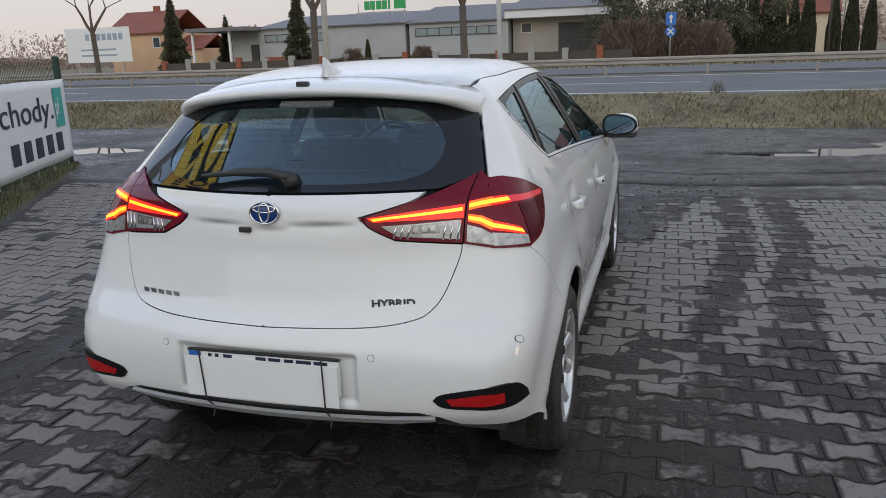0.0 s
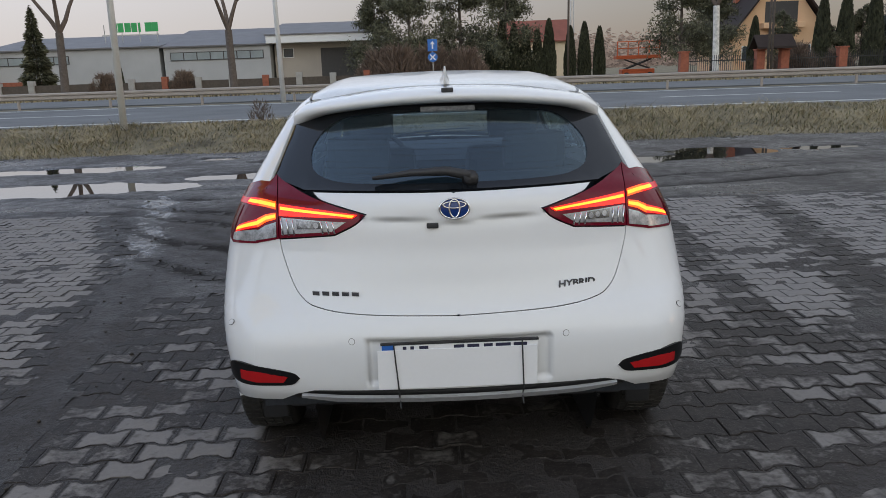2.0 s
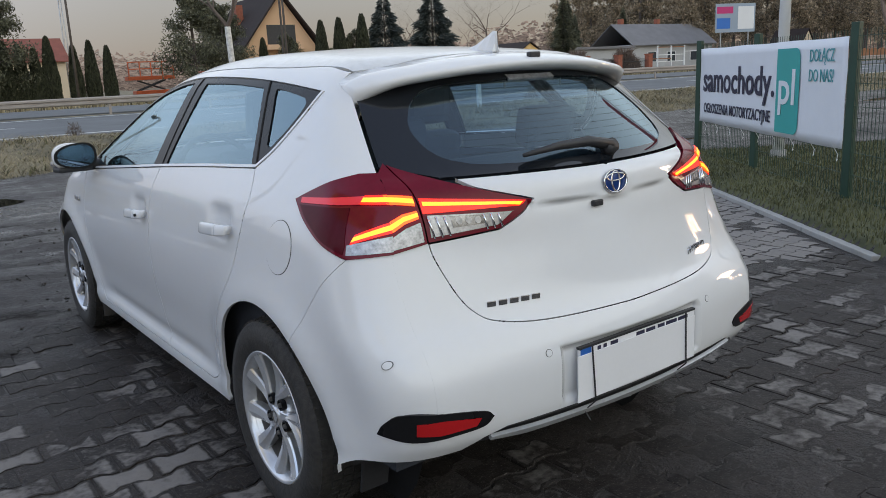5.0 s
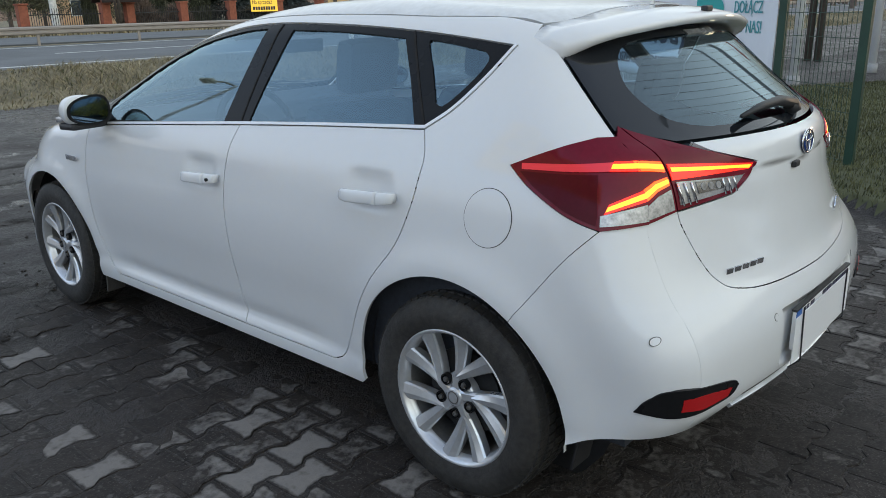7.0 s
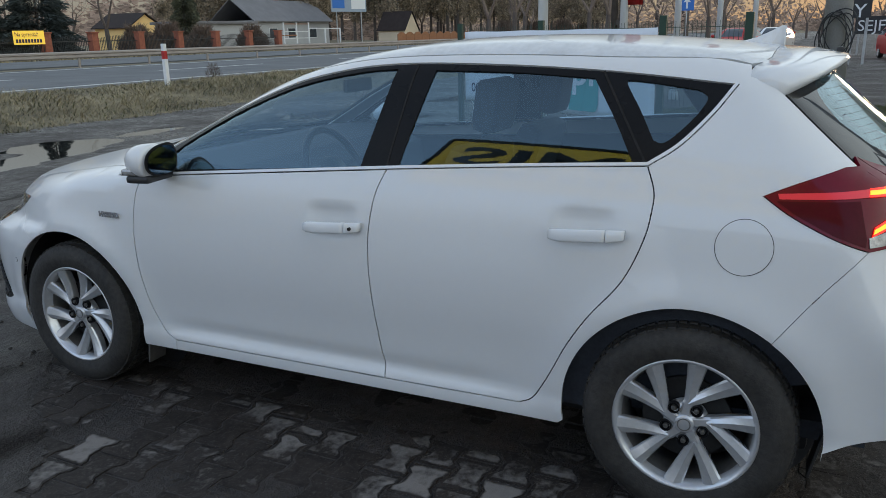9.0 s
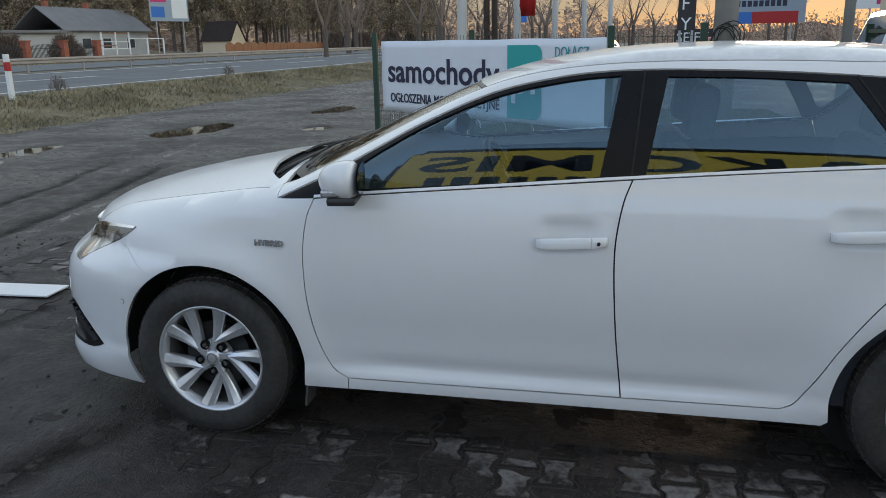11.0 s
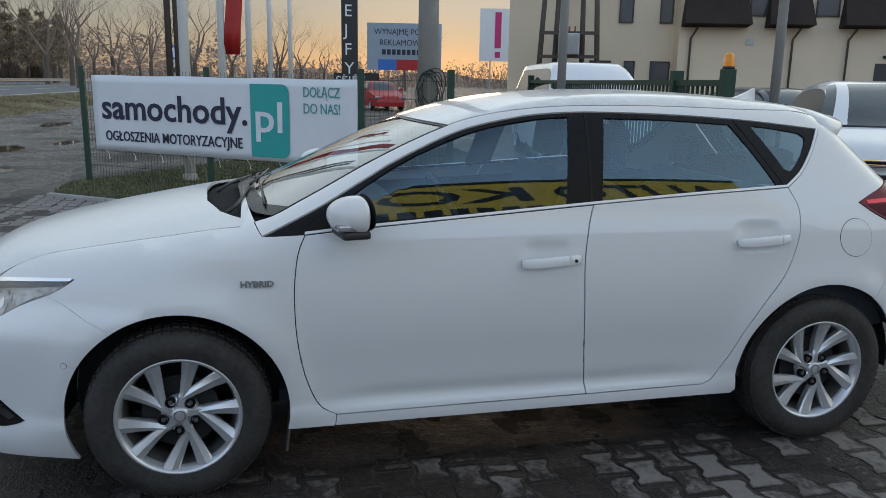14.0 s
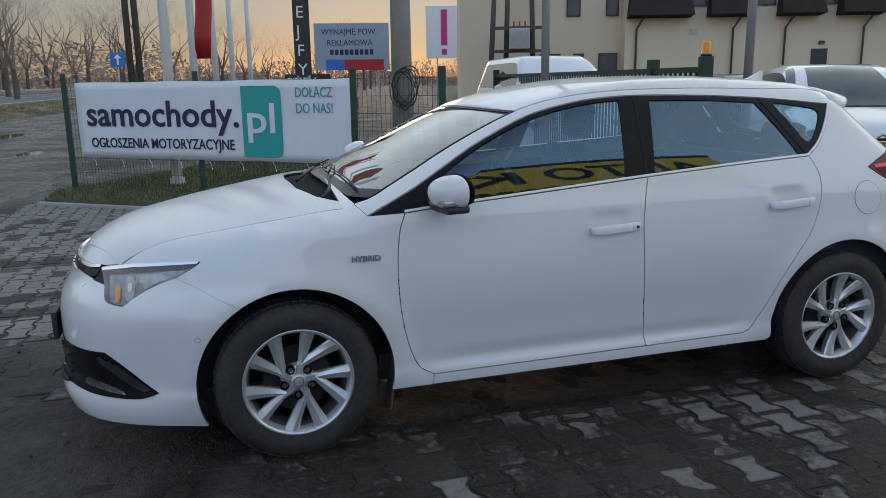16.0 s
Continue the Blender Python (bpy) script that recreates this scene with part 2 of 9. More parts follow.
M_GLASS = pane_material("tinted_glass", (0.66, 0.80, 0.88), (0.68, 0.90, 1.0), least=0.125, slant=3.0)
M_GLASSREAR = pane_material("rear_glass", (0.58, 0.76, 0.86), (0.74, 0.92, 1.0), least=0.13, slant=3.6)
M_WINDSCREEN = pane_material("windscreen_glass", (0.86, 0.90, 0.90), least=0.13, slant=2.6)
M_LENS = pane_material("clear_lens", (0.9, 0.9, 0.9))
M_REDLENS = material("red_lens", (0.150, 0.006, 0.018), 0.10, vary=0.15, spec=0.25)
M_SMOKE = material("smoked_lens", (0.085, 0.006, 0.012), 0.12, vary=0.15, spec=0.10)
# pale blue-grey base imitates the sky mirrored in the hall windows
M_HALLPANE = material("hall_pane", (0.26, 0.30, 0.31), 0.12, vary=0.2, scale=1)
M_VANGLASS = material("van_windscreen", (0.085, 0.095, 0.098), 0.14, vary=0.25, scale=3, spec=0.3)
M_WALLTAUPE = material("taupe_render", (0.40, 0.355, 0.31), 0.85, vary=0.12, scale=0.5, fine=15)
M_REDGLOW = glow_material("lit_tail_strip", (1.0, 0.022, 0.012), 1.0)
M_COREGLOW = glow_material("lit_tail_core", (1.0, 0.28, 0.02), 2.2)
M_AMBERGLOW = glow_material("lit_tail_edge", (1.0, 0.085, 0.010), 1.7)
M_REFLECTOR = material("red_reflector", (0.42, 0.012, 0.014), 0.18, vary=0.1, fine=200)
M_LAMPSILVER = material("lamp_silver", (0.40, 0.40, 0.41), 0.22, 0.55, vary=0.45, scale=45, fine=160)
# the side strip is an unlit reflective band; a faint glow is added
M_DIMRED = glow_material("dim_tail_strip", (0.70, 0.03, 0.05), 0.18)
M_STRIP = material("satin_strip", (0.78, 0.79, 0.82), 0.3, 0.1, vary=0.05)
M_INTERIOR = material("interior_cloth", (0.036, 0.041, 0.052), 0.85, vary=0.25, scale=20, bump=0.2)
M_HEADLINER = material("headliner", (0.30, 0.30, 0.30), 0.9, vary=0.08)
M_EMBLEM = material("emblem_blue", (0.008, 0.035, 0.16), 0.2, vary=0.1)
M_BLUE = material("blue_badge", (0.02, 0.12, 0.42), 0.3, vary=0.1)
M_PLATE = material("plate_white", (0.80, 0.80, 0.81), 0.4, vary=0.02)
M_ASPHALT = material("asphalt", (0.155, 0.160, 0.163), 0.85, vary=0.25, scale=0.6, fine=40, bump=0.3, spec=0.12)
M_CONCRETE = material("concrete", (0.34, 0.33, 0.31), 0.85, vary=0.2, scale=3, fine=50, bump=0.2)
M_GALV = material("galvanised_steel", (0.42, 0.42, 0.41), 0.5, 0.5, vary=0.15, scale=4)
M_POLE = material("pale_pole", (0.58, 0.58, 0.56), 0.55, 0.1, vary=0.12, scale=3)
M_BANNER = material("white_banner", (0.72, 0.74, 0.77), 0.5, vary=0.03)
M_TEAL = material("teal_print", (0.02, 0.36, 0.34), 0.5, vary=0.03)
M_INK = material("dark_ink", (0.02, 0.02, 0.05), 0.5, vary=0.05)
M_GREENSTEEL = material("green_paint", (0.015, 0.05, 0.032), 0.45, vary=0.2)
M_PAVER = ground_material("grey_paver", (0.245, 0.224, 0.208), (0.0245, 0.0200, 0.0178), True)
M_MUD = ground_material("wet_mud", (0.066, 0.055, 0.049), (0.033, 0.0275, 0.0255), False, 0.40, 0.35, 0.80)
M_APRON = ground_material("apron_earth", (0.060, 0.047, 0.040), (0.026, 0.0205, 0.0180), False, 0.24, 0.38, 0.66)
M_CRUMB = material("mud_crumb", (0.050, 0.042, 0.037), 0.8, vary=0.3, scale=40, island=0.5)
M_PAINTROOF = material("roof_paint", (0.63, 0.64, 0.65), 0.34, vary=0.16, scale=11, fine=45, coat=0.7)
M_PAINTDUSTY = material("dusty_paint", (0.68, 0.685, 0.69), 0.5, vary=0.06, scale=4, fine=60, coat=0.8, spec=0.25, coat_rough=0.14)
M_WATER = material("puddle_water", (0.012, 0.012, 0.012), 0.015, spec=0.9)
M_DRYGRASS = material("dry_grass", (0.125, 0.104, 0.058), 0.9, vary=0.6, scale=0.7, fine=5, tint=(0.270, 0.220, 0.130), island=0.35)
M_RAIL = material("weathered_rail", (0.34, 0.30, 0.265), 0.6, 0.25, vary=0.15, scale=1.5)
M_LAWN = material("lawn_grass", (0.060, 0.072, 0.026), 0.9, vary=0.5, scale=1.2, fine=9, tint=(0.115, 0.112, 0.050), island=0.4)
M_LINE = material("road_paint", (0.55, 0.55, 0.53), 0.6, vary=0.25, scale=2, fine=30)
# far trees: bark redder, twigs lighter, evening haze put into the colour
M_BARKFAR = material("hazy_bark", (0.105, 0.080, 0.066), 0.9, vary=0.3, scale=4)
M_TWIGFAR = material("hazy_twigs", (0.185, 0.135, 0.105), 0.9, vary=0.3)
M_BARK = material("bark", (0.105, 0.085, 0.072), 0.9, vary=0.4, scale=8, fine=60, bump=0.5, bump_scale=30)
M_BIRCH = material("birch_bark", (0.62, 0.60, 0.56), 0.8, vary=0.4, scale=5, fine=30)
M_TWIG = material("twigs", (0.125, 0.095, 0.078), 0.9, vary=0.3)
M_NEEDLE = material("needles", (0.068, 0.076, 0.044), 0.8, vary=0.5, scale=1.5, fine=15, island=0.4, tint=(0.110, 0.108, 0.064))
M_NEEDLEBLUE = material("blue_needles", (0.050, 0.062, 0.056), 0.8, vary=0.4, scale=1.5, fine=15, island=0.4)
M_THUJA = material("thuja", (0.048, 0.052, 0.028), 0.85, vary=0.5, scale=2, fine=14, island=0.4)
# needles lightened and warmed, standing in for haze and glow on far pines
M_NEEDLEHAZE = material("forest_needles", (0.15, 0.128, 0.088), 0.85, vary=0.5, scale=1.2, fine=12, island=0.4, tint=(0.30, 0.225, 0.145))
M_DRYBUSH = material("bare_bush", (0.17, 0.12, 0.092), 0.9, vary=0.4, scale=2, island=0.3)
M_BRICK = material("red_brick", (0.30, 0.095, 0.055), 0.85, vary=0.3, scale=5, fine=40, bump=0.2, bump_scale=50)
M_IRON = material("black_iron", (0.02, 0.02, 0.021), 0.5, vary=0.3)
# self-glow added so the dealer sign stays bright mirrored in the car's glass
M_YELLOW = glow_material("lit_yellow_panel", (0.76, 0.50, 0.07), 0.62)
M_LAMPDARK = material("lamp_bowl", (0.24, 0.235, 0.235), 0.16, 0.75, vary=0.8, scale=38)
M_AMBER = material("amber_reflector", (0.75, 0.33, 0.06), 0.2, 0.3, vary=0.2, scale=60)
M_ROOFGREY = material("grey_roof", (0.16, 0.155, 0.16), 0.7, vary=0.2, scale=0.8, fine=20)
M_ROOFRED = material("red_roof", (0.24, 0.075, 0.05), 0.8, vary=0.25, scale=1, fine=20)
M_ROOFBROWN = material("brown_roof", (0.036, 0.026, 0.023), 0.8, vary=0.3, scale=1.5, fine=25, spec=0.2)
M_WALLGREY = material("grey_wall", (0.40, 0.40, 0.40), 0.8, vary=0.12, scale=0.5, fine=15)
M_WALLCREAM = material("cream_render", (0.68, 0.55, 0.395), 0.85, vary=0.06, scale=0.6, fine=30, bump=0.1)
M_WALLWARM = material("warm_render", (0.68, 0.43, 0.26), 0.85, vary=0.08, scale=0.6)
# brighter golden copy of the warm render, with low sunlight put into it
M_WALLSUN = material("gold_render", (0.88, 0.58, 0.24), 0.85, vary=0.06, scale=0.6)
M_DARKDOOR = material("dark_door", (0.045, 0.042, 0.042), 0.6, vary=0.2)
M_PANE = material("dark_pane", (0.06, 0.07, 0.08), 0.08, vary=0.2, scale=1)
M_RED = material("red_paint", (0.42, 0.02, 0.02), 0.45, vary=0.1)
M_ORANGE = material("orange_paint", (0.55, 0.10, 0.03), 0.5, vary=0.15)
M_BEACON = material("amber_beacon", (0.85, 0.28, 0.01), 0.25, vary=0.1)
M_SIGNBLUE = material("sign_blue", (0.03, 0.16, 0.50), 0.4, vary=0.05)
M_WHITE = material("white_board", (0.74, 0.74, 0.73), 0.55, vary=0.04, scale=1)
M_BILLBLUE = material("pale_billboard", (0.30, 0.36, 0.42), 0.6, vary=0.08, scale=0.5)
M_WOOD = material("weathered_wood", (0.085, 0.068, 0.055), 0.85, vary=0.3, scale=6, bump=0.3)
M_MAGENTA = material("magenta_print", (0.55, 0.03, 0.16), 0.5, vary=0.05)
M_TEALDARK = material("teal_text", (0.05, 0.30, 0.32), 0.5)
M_FENCEWOOD = material("orange_fence_boards", (0.30, 0.13, 0.06), 0.8, vary=0.25, scale=3)
M_GREENSIGN = material("green_sign", (0.02, 0.35, 0.10), 0.5)
# lifted pale brown: dusk haze painted into the distant woods
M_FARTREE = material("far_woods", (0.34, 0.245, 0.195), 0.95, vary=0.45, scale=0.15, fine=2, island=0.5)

# ---- mesh tools ----
def mesh_from(name, verts, faces, smooth=False):
    me = bpy.data.meshes.new(name)
    me.from_pydata([tuple(map(float, v)) for v in verts], [], [tuple(map(int, f)) for f in faces])
    if smooth:
        me.polygons.foreach_set("use_smooth", [True] * len(me.polygons))
    me.update()
    return me


def part(name, bm, mat, parent=None, label="", smooth=False, m=None):
    """Links a bmesh (or a mesh) as one object under a thing or a part."""
    if isinstance(bm, bmesh.types.BMesh):
        me = bpy.data.meshes.new(name)
        bm.normal_update()
        bm.to_mesh(me)
        bm.free()
        if smooth:
            me.polygons.foreach_set("use_smooth", [True] * len(me.polygons))
    else:
        me = bm
    if mat is not None and not me.materials:
        me.materials.append(mat)
    ob = new(name, me)
    if parent is not None:
        ob.parent = parent
    if m is not None:
        ob.matrix_basis = m
    if label:
        ob["label"] = label
    return ob


def thing(name, m, label, category, group="", kind=""):
    ob = new(name)
    ob.matrix_basis = m
    return tagged(ob, label, category, group, kind)


def bm_box(bm, lo, hi, bevel=0.0, m=None):
    lo, hi = Vector(lo), Vector(hi)
    r = bmesh.ops.create_cube(bm, size=1.0)
    vs = r["verts"]
    for v in vs:
        v.co = Vector([lo[i] + (v.co[i] + 0.5) * (hi[i] - lo[i]) for i in range(3)])
    if bevel > 0:
        es = list({e for v in vs for e in v.link_edges})
        vs = list({v for f in bmesh.ops.bevel(bm, geom=es, offset=bevel, segments=2, profile=0.6, affect="EDGES")["faces"] for v in f.verts} | {v for v in vs if v.is_valid})
    if m is not None:
        bmesh.ops.transform(bm, matrix=m, verts=vs)
    return vs


def box(name, lo, hi, mat, parent=None, bevel=0.0, label="", m=None):
    bm = bmesh.new()
    bm_box(bm, lo, hi, bevel)
    return part(name, bm, mat, parent, label, m=m)


def bm_tube(bm, pts, radii, seg=8, cap=True):
    """A tube along points with a radius at each."""
    rings = []
    pts = [Vector(p) for p in pts]
    side = None
    for i, p in enumerate(pts):
        d = (pts[min(i + 1, len(pts) - 1)] - pts[max(i - 1, 0)]).normalized()
        if side is None:
            side = d.orthogonal().normalized()
        side = (side - d * side.dot(d))
        side = side.normalized() if side.length > 1e-6 else d.orthogonal().normalized()
        up = d.cross(side)
        rings.append([bm.verts.new(p + radii[i] * (math.cos(a) * side + math.sin(a) * up)) for a in [2 * math.pi * k / seg for k in range(seg)]])
    for a, b in zip(rings, rings[1:]):
        for k in range(seg):
            bm.faces.new((a[k], a[(k + 1) % seg], b[(k + 1) % seg], b[k]))
    if cap:
        bm.faces.new(rings[0][::-1])
        bm.faces.new(rings[-1])


def tube(name, pts, radii, mat, parent=None, seg=8, label="", m=None):
    bm = bmesh.new()
    bm_tube(bm, pts, radii, seg)
    return part(name, bm, mat, parent, label, smooth=True, m=m)


def bm_lathe(bm, profile, seg=48, axis="x"):
    """Turns (radius, along) about an axis."""
    rings = []
    for r, h in profile:
        ring = []
        for k in range(seg):
            a = 2 * math.pi * k / seg
            c = (h, r * math.cos(a), r * math.sin(a)) if axis == "x" else (r * math.cos(a), r * math.sin(a), h)
            ring.append(bm.verts.new(c))
        rings.append(ring)
    for a, b in zip(rings, rings[1:]):
        for k in range(seg):
            bm.faces.new((a[k], a[(k + 1) % seg], b[(k + 1) % seg], b[k]))


def lettering(name, text, size, mat, parent, m, depth=0.002, label="", squeeze=1.0, width=0.0, bold=0.0):
    cu = bpy.data.curves.new(name, "FONT")
    cu.body, cu.size, cu.extrude = text, size, depth
    cu.resolution_u, cu.offset = 3, bold
    ob = bpy.data.objects.new(name, cu)
    scene.collection.objects.link(ob)
    bpy.context.view_layer.update()
    me = bpy.data.meshes.new_from_object(ob.evaluated_get(bpy.context.evaluated_depsgraph_get()))
    bpy.data.objects.remove(ob)
    bpy.data.curves.remove(cu)
    me.materials.clear()
    me.materials.append(mat)
    co = np.empty(len(me.vertices) * 3)
    me.vertices.foreach_get("co", co)
    co = co.reshape(-1, 3)
    co[:, 0] *= squeeze
    if width:
        co[:, 0] = (co[:, 0] - co[:, 0].min()) * width / np.ptp(co[:, 0])
    me.vertices.foreach_set("co", co.ravel())
    me.update()
    return part(name, me, mat, parent, label, m=m)


def smooth_path(pts, n=6):
    """Catmull-Rom through points."""
    p = np.array(pts, float)
    if len(p) < 3:
        return p
    q = np.vstack([2 * p[0] - p[1], p, 2 * p[-1] - p[-2]])
    out = []
    for i in range(1, len(q) - 2):
        for t in np.linspace(0, 1, n, endpoint=False):
            a, b, c, d = q[i - 1:i + 3]
            out.append(0.5 * (2 * b + (c - a) * t + (2 * a - 5 * b + 4 * c - d) * t * t + (3 * b - a - 3 * c + d) * t ** 3))
    out.append(q[-2])
    return np.array(out)


def loop_of(*pieces, n=6):
    """A closed outline from smooth pieces that meet at corners."""
    out = []
    for k in pieces:
        s = smooth_path(k, n)
        if out and np.linalg.norm(s[0] - out[-1]) < 1e-6:
            s = s[1:]
        out.extend(s)
    if np.linalg.norm(out[0] - out[-1]) < 1e-6:
        out.pop()
    return np.array(out)

# ---- the setting; the road runs along ROAD's x ----
ROAD = pose(0, 0, 0, 0, 0, -2.5)
RS, RC = math.sin(radians(2.5)), math.cos(radians(2.5))
KERB0, KERB1 = np.array([7.07, 4.95]), np.array([3.56, 0.145])
PUDDLES = [(2.2, 8.75, 0.95, 0.20), (3.7, 9.25, 0.9, 0.42), (4.6, 10.0, 0.85, 0.60), (-6.6, 10.0, 1.75, 0.48), (-5.6, 7.6, 1.65, 0.60), (-2.95, 8.62, 1.05, 0.40), (-1.55, 9.3, 0.85, 0.80), (-4.4, 11.2, 0.36, 0.20), (-3.1, 10.4, 0.40, 0.12),
           (9.3, 9.1, 1.1, 0.45), (9.8, 6.9, 0.45, 0.30), (13.7, 8.1, 0.9, 0.40), (15.3, 7.3, 0.7, 0.22), (22.5, 9.5, 1.4, 0.35), (-8.9, 8.4, 0.9, 0.4), (6.3, 10.1, 0.8, 0.25)]


def fractal(x, y, scale, seed, octaves=3):
    """Cheap smooth noise on arrays, about -1 to 1."""
    rng = np.random.RandomState(seed)
    out, amp = np.zeros_like(x), 1.0
    for o in range(octaves):
        t = rng.rand(64, 64) * 2 - 1
        u, v = x * scale * 2 ** o + 17.3 * o, y * scale * 2 ** o + 5.1 * o
        i, j = np.floor(u).astype(int), np.floor(v).astype(int)
        f, g = u - i, v - j
        f, g = f * f * (3 - 2 * f), g * g * (3 - 2 * g)
        a, b, c, d = t[i % 64, j % 64], t[(i + 1) % 64, j % 64], t[i % 64, (j + 1) % 64], t[(i + 1) % 64, (j + 1) % 64]
        out += amp * (a * (1 - f) * (1 - g) + b * f * (1 - g) + c * (1 - f) * g + d * f * g)
        amp *= 0.5
    return out / 1.6


def ramp(v, a, b):
    t = np.clip((v - a) / (b - a), 0, 1)
    return t * t * (3 - 2 * t)


def kerb_side(x, y):
    """Metres beyond the right-hand kerb, and metres along it."""
    d = (KERB1 - KERB0) / np.linalg.norm(KERB1 - KERB0)
    px, py = x - KERB0[0], y - KERB0[1]
    return d[0] * py - d[1] * px, px * d[0] + py * d[1]


def lawn_mask(x, y):
    side, along = kerb_side(x, y)
    right = ramp(side, 0.0, 0.06) * (along > -0.3) * (along < 6.6) * ramp(y, -2.0, -1.7) * (x < 13) * ramp(-(y - 5.2 + 0.02 * x), 0, 0.3)
    lx, ly = x + 4.85, y - 2.95
    left = ramp(-(lx * 0.857 + ly * 0.515), 0.0, 0.1) * (y < 6.9) * (y > 1.6) * (x > -12)
    return np.maximum(right, left), right, left


def puddle_dip(x, y):
    d = np.zeros_like(x)
    w = fractal(x, y, 0.9, 31) * 0.35
    for cx, cy, rx, ry in PUDDLES:
        cx, cy = RC * cx + RS * cy, -RS * cx + RC * cy
        r = np.sqrt(((x - cx) / rx) ** 2 + ((y - cy) / ry) ** 2) + w
        d = np.maximum(d, 1 - ramp(r, 0.6, 1.25))
    return d


RUTS = (((-3.9, 6.2), (-3.35, 5.05), (-2.86, 4.29), (-2.38, 3.81), (-1.86, 3.47), (-1.53, 3.26), (-0.5, 2.9)),
        ((-3.4, 4.9), (-2.84, 3.73), (-2.43, 3.18), (-2.09, 2.83), (-1.64, 2.46), (-0.9, 2.25)),
        ((-3.9, 5.8), (-3.1, 5.25), (-2.36, 4.81), (-1.66, 4.46), (-0.2, 4.0)),
        ((-4.2, 6.4), (-2.65, 5.54), (-0.81, 4.71), (1.0, 4.3)),
        ((-6.0, 7.4), (-2.0, 6.3), (2.0, 6.1), (6.0, 6.9)),
        ((-6.0, 8.3), (-2.0, 7.1), (2.0, 6.9), (6.0, 7.7)))


def tracks(x, y):
    """Tyre tracks sweeping in from the road, 1 in a rut, a little below 0 on its shoulders."""
    out = np.zeros_like(x)
    for q in RUTS:
        q = smooth_path(q, 6)
        f = np.interp(x, q[:, 0], q[:, 1]) + 0.05 * fractal(x, y, 1.2, 33)
        slope = np.interp(x, q[:, 0], np.gradient(q[:, 1], q[:, 0]))
        d = (y - f) / np.sqrt(1 + slope ** 2)
        g = np.exp(-(d / 0.10) ** 2) - 0.45 * np.exp(-((np.abs(d) - 0.19) / 0.06) ** 2)
        out = out + g * ramp(x, q[0, 0], q[0, 0] + 0.6) * ramp(-x, -q[-1, 0], -q[-1, 0] + 0.6)
    return out


def wet_film(x, y):
    """1 where a thin film of rain water stands on the mud."""
    out = np.zeros_like(x)
    for ax, ay, bx, by, w in ((-2.54, 3.35, -3.35, 6.5, 0.26), (-2.45, 6.62, -2.05, 6.5, 0.10), (-1.75, 6.35, -0.7, 6.5, 0.16), (-0.6, 5.0, 0.9, 5.4, 0.12), (1.9, 5.9, 4.2, 6.0, 0.10), (5.0, 7.0, 8.2, 7.6, 0.14), (-1.0, 7.4, 0.8, 7.6, 0.08)):
        t = np.clip(((x - ax) * (bx - ax) + (y - ay) * (by - ay)) / ((bx - ax) ** 2 + (by - ay) ** 2), 0, 1)
        d = np.hypot(x - ax - t * (bx - ax), y - ay - t * (by - ay))
        out = np.maximum(out, 0.62 * np.exp(-(d / w) ** 2))
    v = RS * x + RC * y
    return out + 0.35 * (fractal(x, y, 0.9, 57) - 0.1) * ramp(v, 5.0, 6.5) + 0.10 * fractal(x, y, 2.5, 58)


def ground_height(x, y):
    v = -(-RS) * x + RC * y
    apron = 0.012 * fractal(x, y, 0.5, 3) + 0.014 * fractal(x, y, 2.2, 4) + 0.008 * fractal(x, y, 5.5, 14) - 0.075 * puddle_dip(x, y)
    ruts = -0.016 * tracks(x, y) + 0.010 * fractal(x, y, 1.4, 12) * ramp(v, 5.3, 6.5)
    # sandy mud fills the joints of the paving and here and there lies over the blocks
    bed = -0.0022 + 0.003 * fractal(x, y, 1.1, 71) + 0.005 * fractal(x, y, 3.6, 72)
    z = np.where(v < 5.35, bed, apron + ruts)
    z = z + 0.07 * lawn_mask(x, y)[0] * np.where(v < 5.35, 1.2, 1.0)
    bank = ramp(v, 12.0 + 0.25 * fractal(x, y, 0.4, 9), 16.0)
    z = np.where(v > 11.5, z * (1 - bank) + bank * 0.36 + 0.05 * fractal(x, y, 0.8, 5) * np.sin(np.pi * np.clip((v - 11.8) / 4.4, 0, 1)), z)
    return np.where(v > 16.4, 0.27, z)


def axis_steps(a0, a1, fine, far, b0, b1):
    mid = np.concatenate([np.arange(a0, b0, fine), np.arange(b0, b1, fine * 0.5), np.arange(b1, a1 + 1e-6, fine)])
    g, s, lo, hi = fine, [], [], []
    p = a1
    while p < far:
        g *= 1.3
        p += g
        hi.append(p)
    g, p = fine, a0
    while p > -far:
        g *= 1.3
        p -= g
        lo.append(p)
    return np.array(lo[::-1] + list(mid) + hi)


